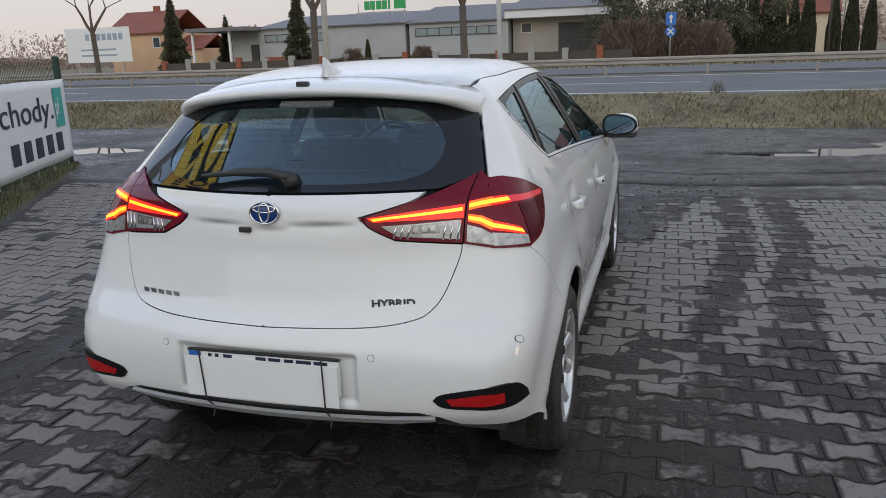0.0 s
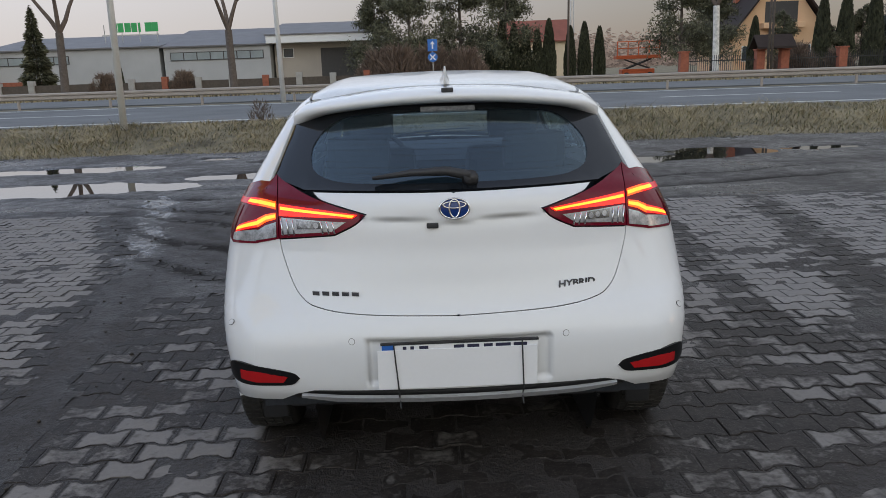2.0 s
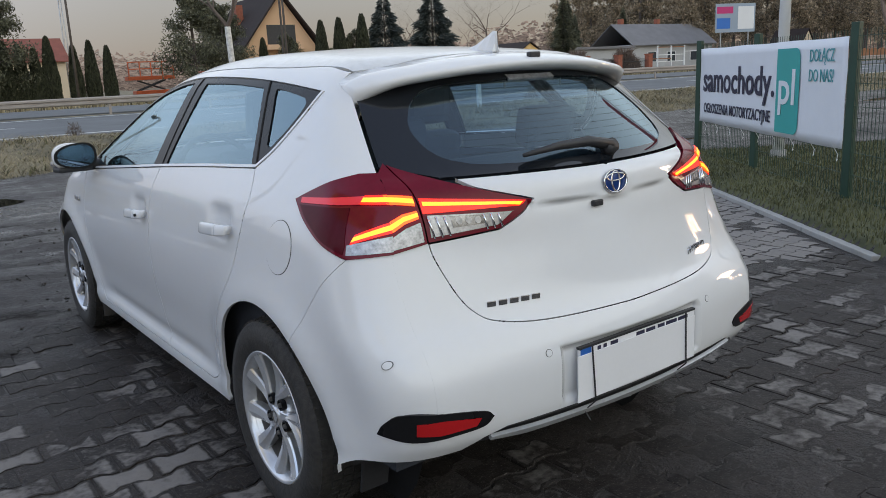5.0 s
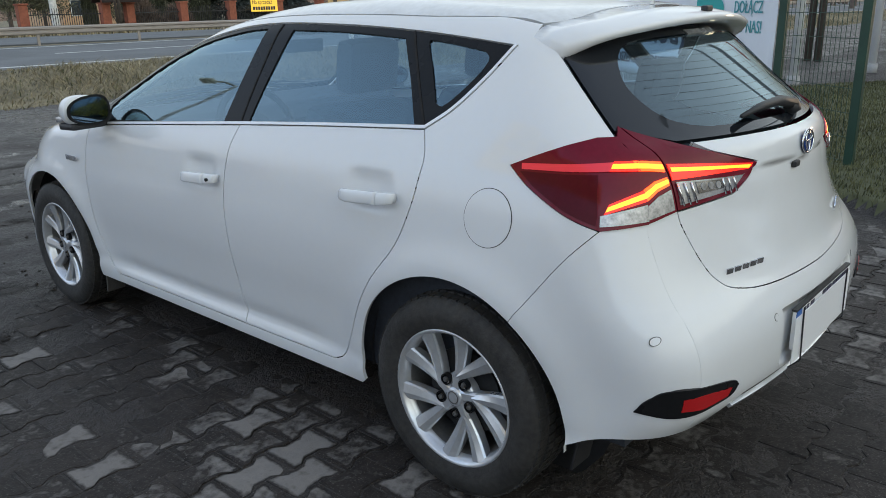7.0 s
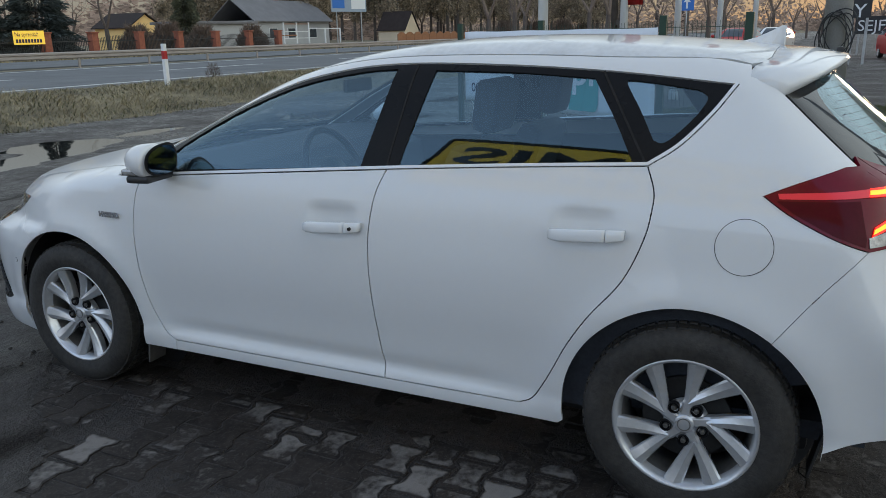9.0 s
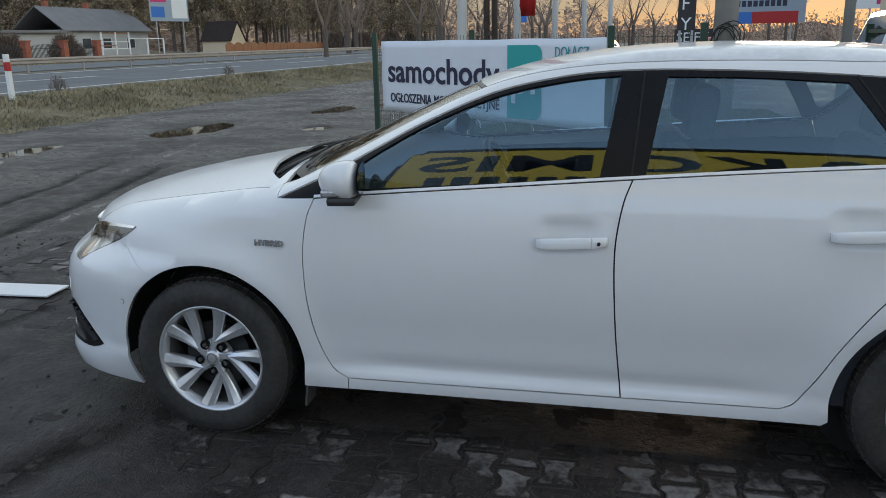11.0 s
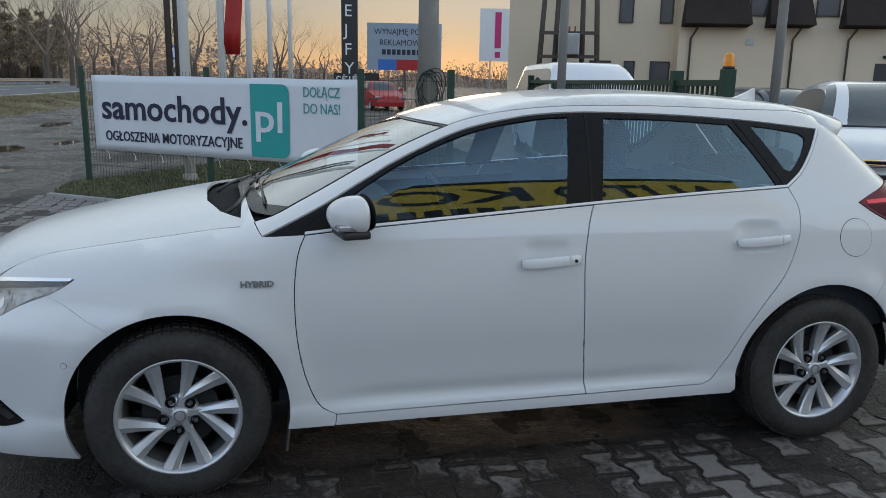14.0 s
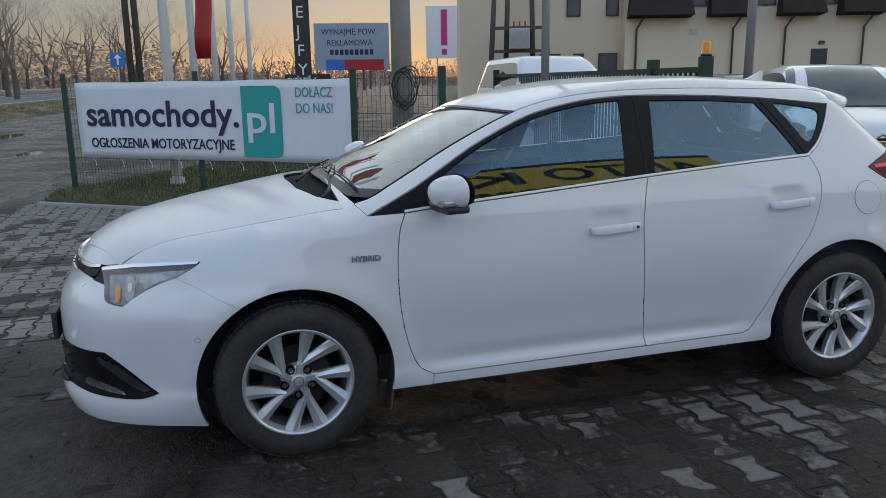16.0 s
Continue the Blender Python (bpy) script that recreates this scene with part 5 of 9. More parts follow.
        put("lit_strip", sheet("rear", [loop_of(arm1, n=1)], off=0.0075, gap=0, step=0.02, depth=0.003), M_AMBERGLOW, lamp, "glowing red light strip")
        put("lit_core", sheet("rear", [loop_of(core(arm1), n=1)], off=0.0088, gap=0, step=0.02, depth=0.003), M_COREGLOW, lamp)
        ys = rear_corner(1.030, 1.053, 2)
        arm1s = [tuple(ys[1]), (-0.425, 1.053), (-0.425, 1.032), tuple(ys[0])]
        put("lit_strip", sheet("side", [loop_of(arm1s, n=1)], off=0.0075, gap=0, step=0.02, depth=0.003), M_REDGLOW, lamp)
        put("lit_core", sheet("side", [loop_of(core(arm1s), n=1)], off=0.0088, gap=0, step=0.02, depth=0.003), M_COREGLOW, lamp)
        side_bar = [(-0.425, 1.052), (-0.20, 1.037), (-0.205, 1.023), (-0.425, 1.032)]
        put("dim_strip", sheet("side", [loop_of(side_bar, n=1)], off=0.0065, gap=0, step=0.02, depth=0.003), M_DIMRED, lamp, "red strip given a faint glow")
        arm2 = [(0.618, 1.010), (0.655, 1.003), (0.688, 0.987), (0.688, 0.960), (0.655, 0.979), (0.618, 0.990)]
        put("lit_strip", sheet("rear", [loop_of(arm2, n=1)], off=0.0075, gap=0, step=0.02, depth=0.003), M_AMBERGLOW, lamp)
        put("lit_core", sheet("rear", [loop_of(core(arm2), n=1)], off=0.0088, gap=0, step=0.02, depth=0.003), M_COREGLOW, lamp)
        ys = rear_corner(0.960, 0.987, 2)
        arm2s = [tuple(ys[1]), (-0.445, 0.958), (-0.440, 0.934), tuple(ys[0])]
        put("lit_strip", sheet("side", [loop_of(arm2s, n=1)], off=0.0075, gap=0, step=0.02, depth=0.003), M_REDGLOW, lamp)
        put("lit_core", sheet("side", [loop_of(core(arm2s), n=1)], off=0.0088, gap=0, step=0.02, depth=0.003), M_COREGLOW, lamp)
        cs = rear_corner(0.912, 0.952, 2)
        clear_s = [tuple(cs[1]), (-0.433, 0.932), (-0.437, 0.906), tuple(cs[0])]
        put("clear_segment", sheet("side", [loop_of(clear_s, n=1)], off=0.0065, gap=0, step=0.02, depth=0.003), M_LAMPSILVER, lamp)
        smoke = [(-0.405, 1.024), (-0.200, 1.018), (-0.250, 0.986), (-0.35, 0.938), (-0.428, 0.908), (-0.428, 0.930)]
        put("smoked_inner", sheet("side", [loop_of(smoke, n=1)], off=0.0052, gap=0, step=0.02, depth=0.002), M_SMOKE, lamp, "dark smoked inner lens")
        lowc = [(0.617, 0.980), (0.655, 0.968), (0.69, 0.948), (0.696, 0.915), (0.617, 0.930)]
        put("clear_segment", sheet("rear", [loop_of(lowc, n=1)], off=0.007, gap=0, step=0.02, depth=0.003), M_LAMPSILVER, lamp)
        # sensors and reflector in the rear bumper
        bez = loop_of([(0.545, 0.474), (0.575, 0.494), (0.70, 0.513), (0.78, 0.518), (0.806, 0.49), (0.812, 0.452)], [(0.812, 0.452), (0.76, 0.440), (0.66, 0.443), (0.575, 0.450), (0.545, 0.474)], n=4)
        refl = loop_of([(0.585, 0.480), (0.69, 0.494), (0.752, 0.495), (0.752, 0.462), (0.70, 0.456), (0.60, 0.460)], n=1)
        b = put("reflector_bezel", sheet("rear", [bez], off=0.004, gap=0, step=0.02, dome=0.004), M_GLOSSBLACK, car, "black surround of a bumper reflector")
        put("reflector", sheet("rear", [refl], off=0.0095, gap=0, step=0.02, depth=0.004), M_REFLECTOR, b, "red bumper reflector")
        for ax, c in (("rear", (0.36, 0.605)), ("side", (-0.60, 0.645)), ("side", (2.965, 0.53))):
            ringp = [(c[0] + 0.011 * math.cos(a), c[1] + 0.011 * math.sin(a)) for a in np.linspace(0, 2 * math.pi, 20, endpoint=False)]
            disc = [(c[0] + 0.0095 * math.cos(a), c[1] + 0.0095 * math.sin(a)) for a in np.linspace(0, 2 * math.pi, 20, endpoint=False)]
            r = put("parking_sensor", sheet(ax, [np.array(ringp)], off=0.0006, gap=0, step=0.02, depth=0.001), M_ALLOYDARK, car)
            put("sensor_face", sheet(ax, [np.array(disc)], off=0.0014, gap=0, step=0.02, depth=0.001), M_PAINT, r)
        # headlight
        fit, fib, fis = (3.316, 0.752), (3.228, 0.650), (3.303, 0.700)
        hl = loop_of([(2.932, 0.806), (3.05, 0.797), (3.18, 0.782)], [(3.18, 0.782), fit], [fit, fis, (3.290, 0.662), fib], [fib, (3.16, 0.690), (3.03, 0.745)], [(3.03, 0.745), (2.972, 0.778), (2.932, 0.806)])
        slot = loop_of([fit, tuple(nose_side(0.765, 0.765, 1)[0])], nose_side(0.765, 0.705, 4), [tuple(nose_side(0.705, 0.705, 1)[0]), fis], [fis, fit])
        put("grille_end", sheet("side", [slot], off=-0.006, gap=0.0, step=0.02), M_GLOSSBLACK, car, "black end of the upper grille beside a headlight")
        hlamp = put("headlight", sheet("side", [hl], off=-0.014, gap=0.002), M_LAMPDARK, car, "clear headlight with silver reflector")
        put("headlight_lens", sheet("side", [hl], off=0.002, gap=0.001), M_LENS, hlamp)
        brow = loop_of([(2.94, 0.802), (3.05, 0.793), (3.18, 0.778), (3.306, 0.750), (3.298, 0.735), (3.18, 0.755), (3.06, 0.772), (2.97, 0.784)], n=1)
        put("lamp_brow", sheet("side", [brow], off=-0.009, gap=0, step=0.02), M_GLOSSBLACK, hlamp)
        chrome = loop_of([(2.936, 0.808), (3.05, 0.800), (3.18, 0.786), (3.312, 0.756), (3.310, 0.746), (3.18, 0.774), (3.05, 0.789), (2.945, 0.799)], n=1)
        put("chrome_edge", sheet("side", [chrome], off=0.004, gap=0, step=0.02, depth=0.003), M_CHROME, hlamp)
        well = [(3.205 + 0.018 * math.copysign(abs(math.cos(a)) ** 0.6, math.cos(a)), 0.707 + 0.036 * math.copysign(abs(math.sin(a)) ** 0.7, math.sin(a))) for a in np.linspace(0, 2 * math.pi, 24, endpoint=False)]
        rimp = np.array(hl)
        mid = rimp.mean(0)
        put("lamp_border", sheet("side", [hl, mid + (rimp - mid) * (0.94, 0.90)], off=-0.006, gap=0.001, step=0.02), M_GLOSSBLACK, hlamp)
        low = loop_of([(3.045, 0.748), (3.10, 0.727), (3.16, 0.702), (3.175, 0.708), (3.17, 0.745), (3.09, 0.760)], n=1)
        put("lamp_liner", sheet("side", [low], off=-0.009, gap=0, step=0.02), M_LAMPSILVER, hlamp, "bright silver lower liner")
        amb = [(3.252 + 0.011 * math.cos(a), 0.690 + 0.024 * math.sin(a)) for a in np.linspace(0, 2 * math.pi, 16, endpoint=False)]
        put("turn_signal", sheet("side", [np.array(amb)], off=-0.009, gap=0, step=0.015, dome=0.004), M_AMBER, hlamp, "amber turn signal reflector")
        put("projector", sheet("side", [np.array(well)], off=-0.009, gap=0, step=0.012, dome=0.005), M_LAMPSILVER, hlamp)
        bulb = [(3.203 + 0.009 * math.cos(a), 0.706 + 0.013 * math.sin(a)) for a in np.linspace(0, 2 * math.pi, 16, endpoint=False)]
        put("bulb_shield", sheet("side", [np.array(bulb)], off=-0.003, gap=0, step=0.012, dome=0.003), M_CHROME, hlamp)
        # front bumper side, fog corner
        a0 = arch(2.6, 58, -24)
        fb_side = loop_of([(a0[0]), (2.90, 0.69), (3.03, 0.745)], [(3.03, 0.745), (3.16, 0.690), fib], [fib, (3.290, 0.662), fis], [fis, tuple(nose_side(0.705, 0.705, 1)[0])], nose_side(0.705, 0.185, 14), [tuple(nose_side(0.185, 0.185, 1)[0]), (3.15, 0.178), (a0[-1])], a0[::-1])
        fb = sheet("side", [fb_side], gap=0.0)
        put("front_bumper_corner", fb, M_PAINT, car)
        fog = loop_of([(0.25, 0.435), (NOSE_X, 0.455)], [(NOSE_X, 0.455), (NOSE_X, 0.288)], [(NOSE_X, 0.288), (0.38, 0.266), (0.25, 0.25)], [(0.25, 0.25), (0.25, 0.435)])
        wrap = loop_of([tuple(nose_side(0.455, 0.455, 1)[0]), (3.31, 0.468)], [(3.31, 0.468), (3.27, 0.440), (3.22, 0.400), (3.17, 0.355), (3.12, 0.316)], [(3.12, 0.316), (3.16, 0.300), (3.23, 0.290), tuple(nose_side(0.288, 0.288, 1)[0])], nose_side(0.288, 0.455, 6))
        fc = put("fog_lamp_corner", joined(sheet("front", [fog], off=0.003, gap=0, step=0.025), sheet("side", [wrap], off=0.003, gap=0, step=0.02)), M_GLOSSBLACK, car, "black fog lamp corner with fins")
        wing_edge = loop_of([(3.335, 0.452), (3.27, 0.425), (3.21, 0.378), (3.15, 0.330), (3.17, 0.318), (3.23, 0.352), (3.28, 0.392), (3.33, 0.425)], n=1)
        put("corner_blade", sheet("side", [wing_edge], off=0.010, gap=0, step=0.02, dome=0.004), M_PLASTIC, fc)
        lamp_lens = loop_of([(3.40, 0.318), (3.33, 0.312), (3.24, 0.304), (3.25, 0.318), (3.32, 0.340), (3.39, 0.345)], n=1)
        put("fog_lamp", sheet("side", [lamp_lens], off=0.008, gap=0, step=0.02), M_LAMPDARK, fc, "small grey fog lamp lens")
        for k in range(4):
            z = 0.285 + 0.037 * k
            fin = loop_of([(0.26, z), (0.45, z), (0.45, z + 0.012), (0.26, z + 0.012)], n=1)
            put("grille_fin", sheet("front", [fin], off=0.014, gap=0, step=0.03, depth=0.012), M_PLASTIC, fc)
    # --- centre panels ---
    y = np.linspace(2.30, 1.52, 14)
    roof_half = [(0, 1.657)] + [(float(x), 1.657 - 0.10 * (x / 0.575) ** 2) for x in np.linspace(0.05, roof_x(1.56), 10)] + [(float(roof_x(v)), float(v)) for v in np.linspace(1.50, -0.087, 18)] + [(0.48, -0.118), (0.4, -0.135), (0, -0.15)]
    panel("roof", sheet("top", [mirror_loop(roof_half)], step=0.05), M_PAINTROOF, car, "white roof with dried water marks")
    bm = bmesh.new()
    cols = []
    edge = [0.512, 0.53, 0.549, 0.565, 0.580, 0.586]
    for x in [-e for e in edge[::-1]] + list(np.linspace(-0.49, 0.49, 29)) + edge:
        ax = abs(x)
        side = max(0.0, min(1.0, (ax - 0.44) / 0.14))
        ys = float(np.interp(ax, [0, 0.4, 0.49, 0.549, 0.586], [-0.150, -0.135, -0.112, -0.090, -0.090]))
        zs = float(skin("top", [(x, ys)])[0][2]) if ax < 0.53 else float(np.interp(ax, [0.53, 0.549, 0.565, 0.580, 0.586], [1.376, 1.368, 1.359, 1.346, 1.335]))
        ye = -0.368 + 0.36 * x * x if ax < 0.45 else float(np.interp(ax, [0.45, 0.50, 0.53, 0.555, 0.586], [-0.295, -0.274, -0.254, -0.230, -0.190]))
        ze = 1.392 - 0.15 * x * x if ax < 0.45 else float(np.interp(ax, [0.45, 0.50, 0.53, 0.555, 0.586], [1.3616, 1.354, 1.347, 1.339, 1.325]))
        ym = 0.5 * (ys + ye)
        zm = 0.5 * (zs + ze) + 0.008
        drop = 0.030 * side * side
        prof = [(ys, zs - 0.03), (ys, zs), (ym, zm), (ye + 0.012, ze + 0.004), (ye, ze - 0.006), (ye + 0.010, ze - 0.020 - 0.5 * drop), (ym, ze - 0.035 - 0.01 * side - drop), (ys, zs - 0.055 - drop)]
        cols.append([bm.verts.new((x, a, b)) for a, b in prof])
    for a, b in zip(cols, cols[1:]):
        for k in range(len(prof)):
            q = (k + 1) % len(prof)
            bm.faces.new((a[k], b[k], b[q], a[q]))
    bm.faces.new(cols[0])
    bm.faces.new(cols[-1][::-1])
    bmesh.ops.recalc_face_normals(bm, faces=bm.faces[:])
    part("spoiler", bm, M_PAINT, car, "white roof spoiler over the rear window", True)
    ws_half = [(0, 1.653)] + [(float(x), 1.653 - 0.10 * (x / 0.575) ** 2) for x in np.linspace(0.05, roof_x(1.57), 10)] + [(float(roof_x(v)) - 0.004, float(v)) for v in np.linspace(1.59, 2.26, 14)] + [(0.55, 2.33), (0.3, 2.38), (0, 2.40)]
    hole = [(0, 1.672)] + [(float(x), 1.672 - 0.10 * (x / 0.575) ** 2) for x in np.linspace(0.05, roof_x(1.60) - 0.022, 10)] + [(float(roof_x(v)) - 0.018, float(v)) for v in np.linspace(1.62, 2.20, 14)] + [(0.52, 2.27), (0.3, 2.31), (0, 2.33)]
    panel("windscreen_band", sheet("top", [mirror_loop(ws_half), mirror_loop(hole)], off=-0.003, step=0.05), M_GLOSSBLACK, car)
    panel("windscreen", sheet("top", [mirror_loop(hole)], off=-0.006, gap=-0.004, step=0.05, depth=0.004), M_WINDSCREEN, car, "clear windscreen mirroring the sky")
    cowl_half = [(0, 2.533), (0.3, 2.513), (0.50, 2.453), (0.580, 2.405), (0.650, 2.368), (0.668, 2.30), (0.60, 2.275), (0.545, 2.262), (0.50, 2.272), (0.3, 2.308), (0, 2.328)]
    panel("cowl", sheet("top", [mirror_loop(cowl_half)], off=-0.026, gap=0, step=0.04), M_COWL, car, "matt black wiper cowl")
    hood_half = [(0, 2.53), (0.3, 2.51), (0.50, 2.45), (0.575, 2.402), (0.61, 2.372), (0.66, 2.360), (float(hood_x(2.38)), 2.37)] + [(float(hood_x(v)), float(v)) for v in np.linspace(2.42, 3.24, 14)] + [(0.42, 3.295), (0.2, 3.385), (0, 3.41)]
    panel("bonnet", sheet("top", [mirror_loop(hood_half)], step=0.05, gap=0.0006), M_PAINTDUSTY, car, "white bonnet dulled by road dust")
    for sg in (1, -1):
        bm = bmesh.new()
        p = [skin("top", [(sg * x, yy)])[0] + np.array([0, 0, 0.014]) for x, yy in ((0.10 * sg - 0.25, 2.34), (0.2 * sg - 0.20, 2.30), (0.30 * sg - 0.05, 2.26))]
        bm_tube(bm, p, [0.006, 0.005, 0.004], 6)
        part("front_wiper", bm, M_PLASTIC, car, smooth=True)
    for a, b, c, w in (((-0.50, 2.430, -0.012), (-0.44, 2.385, 0.006), (-0.12, 2.340, 0.008), 0.009), ((-0.54, 2.285, 0.006), (-0.36, 2.292, 0.010), (0.05, 2.305, 0.007), 0.005), ((-0.06, 2.480, -0.012), (0.02, 2.425, 0.006), (0.36, 2.340, 0.008), 0.009), ((0.06, 2.320, 0.006), (0.28, 2.310, 0.010), (0.52, 2.280, 0.007), 0.005)):
        bm = bmesh.new()
        bm_tube(bm, smooth_path([skin("top", [(x, yy)])[0] + np.array([0, 0, h]) for x, yy, h in (a, b, c)], 4), np.linspace(w, w * 0.55, 9).tolist(), 8)
        part("wiper_arm", bm, M_PLASTIC, car, smooth=True)
    # --- tail: gate, glass, bumper ---
    gate_half = [(0, 1.082), (0.3, 1.083), (0.49, 1.083)] + [tuple(q) for q in smooth_path([(0.49, 1.083), (0.46, 1.060), (0.42, 1.046), (0.30, 1.013)], 4)[1:]] + [tuple(q) for q in smooth_path([(0.30, 1.013), (0.335, 0.98), (0.41, 0.943)], 4)[1:]] + [(0.608, 0.925)] + \
        [tuple(q) for q in smooth_path([(0.608, 0.925), (0.60, 0.88), (0.565, 0.785), (0.53, 0.735), (0.475, 0.706), (0.33, 0.687), (0, 0.679)], 5)[1:]]
    gate = panel("tailgate", sheet("rear", [mirror_loop(gate_half)], step=0.014, gap=0.003), M_PAINT, car)
    glass_half = [(0, 1.365), (0.25, 1.357), (0.42, 1.345), (0.53, 1.33)] + [tuple(q) for q in rear_edge(1.325, 1.12, 10) - (0.004, 0)] + [(0.60, 1.108), (0.52, 1.086), (0, 1.086)]
    clear_half = [(0, 1.340), (0.33, 1.328), (0.43, 1.298), (0.485, 1.245), (0.503, 1.20), (0.49, 1.152), (0.44, 1.124), (0.33, 1.111), (0, 1.109)]
    clear_loop = loop_of(mirror_loop([tuple(q) for q in smooth_path(clear_half, 4)]), n=1)
    panel("rear_window_band", sheet("rear", [mirror_loop(glass_half), clear_loop], off=-0.002), M_BLACKGLASS, gate, "black border of the rear window")
    panel("rear_window", sheet("rear", [clear_loop], off=-0.005, gap=-0.004, depth=0.004), M_GLASSREAR, gate, "dark tinted rear window with heating wires")
    for k in range(11):
        z = 1.14 + 0.018 * k
        w = 0.455 if z < 1.26 else 0.40
        ln = np.array([(w * t, z) for t in np.linspace(-1, 1, 13)])
        v = skin("rear", ln) + skin_normal(skin("rear", ln)) * -0.004
        bm = bmesh.new()
        bm_tube(bm, v, [0.0003] * len(v), 4)
        part("heating_wire", bm, M_PLASTIC, gate)
    high = [(0.10, 1.349), (-0.10, 1.349), (-0.10, 1.336), (0.10, 1.336)]
    panel("high_brake_light", sheet("rear", [np.array(high)], off=0.001, gap=0), M_LAMPSILVER, gate, "pale high brake light behind the rear window")
    # wiper
    wip = skin("rear", [(0.06, 1.112), (-0.02, 1.128), (-0.14, 1.125), (-0.27, 1.110)])
    wn3 = skin_normal(wip)
    bm = bmesh.new()
    bm_tube(bm, wip + wn3 * 0.022, [0.018, 0.016, 0.012, 0.006], 8)
    wiper = part("rear_wiper", bm, M_PLASTIC, gate, smooth=True)
    hub = skin("rear", [(0.06, 1.115)])[0]
    bm = bmesh.new()
    bm_tube(bm, [hub, hub + np.array([0, -0.03, 0.015])], [0.030, 0.022], 14)
    part("wiper_cap", bm, M_PLASTIC, wiper, smooth=True)
    # bumper
    bt = [tuple(q) for q in smooth_path([(0.608, 0.925), (0.60, 0.88), (0.565, 0.785), (0.53, 0.735), (0.475, 0.706), (0.33, 0.687), (0, 0.679)], 5)[::-1]]
    bump_half = bt + [(0.70, zc_low)] + [tuple(q) for q in rear_edge(zc_low - 0.02, 0.375, 20) + (0.004, 0)] + [(0.62, 0.378), (0.565, 0.410), (0.50, 0.428), (0.2, 0.432), (0, 0.432)]
    a1 = arch(0.0, math.degrees(math.atan2(0.335, -0.24)), 186)
    bump_side = loop_of([(-0.440, 0.896), tuple(rear_corner(zc_low, zc_low, 1)[0])], rear_corner(zc_low, 0.375), [tuple(rear_corner(0.375, 0.375, 1)[0]), (-0.48, 0.345), (-0.383, 0.30)], a1[::-1], BUMP_SEAM[::-1])
    bs = sheet("side", [bump_side], gap=0.0)
    panel("rear_bumper", joined(sheet("rear", [mirror_loop(bump_half)], gap=0.0, step=0.017), bs, flipped(bs)), M_PAINT, car, "white rear bumper with parking sensors")
    val = [(0, 0.442), (0.42, 0.44), (0.57, 0.412), (0.60, 0.392), (0.57, 0.375), (0.45, 0.364), (0, 0.360)]
    panel("rear_valance", sheet("rear", [mirror_loop(val)], off=-0.012, gap=0), M_PLASTIC, car, "black lower rear valance")
    st = [(0, 0.399), (0.40, 0.401), (0.545, 0.409), (0.545, 0.398), (0.42, 0.380), (0, 0.376)]
    panel("valance_strip", sheet("rear", [mirror_loop(st)], off=0.006, gap=0, dome=0.008, step=0.02), M_DARKCHROME, car, "silver strip under the rear bumper")
    # front middle
    fm = [(0, 0.718), (0.36, 0.716), (0.42, 0.712), (NOSE_X, 0.708)] + [(NOSE_X, float(z)) for z in np.linspace(0.705, 0.185, 10)] + [(0.3, 0.178), (0, 0.178)]
    gr = mirror_loop([(0, 0.435), (0.26, 0.435), (0.26, 0.25), (0, 0.25)])
    panel("front_bumper", sheet("front", [mirror_loop(fm), gr], step=0.04, gap=0.0), M_PAINT, car)
    panel("lower_grille", sheet("front", [gr], off=-0.02, step=0.05), M_PLASTIC, car, "black lower grille")
    panel("upper_grille", sheet("front", [mirror_loop([(0, 0.745), (0.40, 0.742), (0.456, 0.752), (0.456, 0.722), (0.40, 0.710), (0, 0.712)])], off=-0.004, gap=0), M_GLOSSBLACK, car, "black upper grille")
    panel("nose_panel", sheet("front", [mirror_loop([(0, 0.870), (0.38, 0.860), (0.50, 0.835), (0.545, 0.81), (0.52, 0.778), (0.458, 0.766), (0.40, 0.758), (0, 0.760)])], off=-0.007, gap=0.0), M_PAINT, car)
    panel("nose_chrome", sheet("front", [mirror_loop([(0, 0.759), (0.40, 0.757), (0.458, 0.765), (0.458, 0.754), (0.40, 0.744), (0, 0.746)])], off=0.003, gap=0, dome=0.003), M_CHROME, car, "chrome strip over the grille")
    fp = skin("front", [(0, 0.47)])[0]
    box("front_plate_holder", (-0.26, fp[1], 0.41), (0.26, fp[1] + 0.02, 0.53), M_PLASTIC, car, 0.003)
    # plate, emblem and badges at the tail
    py = float(skin("rear", [(0.0, 0.55)])[0][1])
    lic = box("number_plate", (-0.262, py - 0.014, 0.478), (0.262, py - 0.004, 0.596), M_PLATE, car, 0.002, "white number plate under a white card")
    box("plate_band", (-0.26, py - 0.0165, 0.48), (-0.218, py - 0.0135, 0.594), M_BLUE, lic, label="blue band of the plate")
    box("plate_rim", (-0.264, py - 0.016, 0.5935), (0.264, py - 0.002, 0.600), M_PLASTIC, lic)
    for x0, w in ((-0.19, 0.012), (-0.165, 0.012), (-0.135, 0.03), (-0.02, 0.035), (0.025, 0.04), (0.08, 0.03), (0.12, 0.05), (0.18, 0.045)):
        box("plate_bar", (x0, py - 0.0163, 0.570), (x0 + w, py - 0.0135, 0.588), M_INK, lic)
    card = box("cover_card", (-0.276, py - 0.020, 0.440), (0.258, py - 0.0168, 0.578), M_PLATE, lic, 0.001, "plain white card tied over the plate")
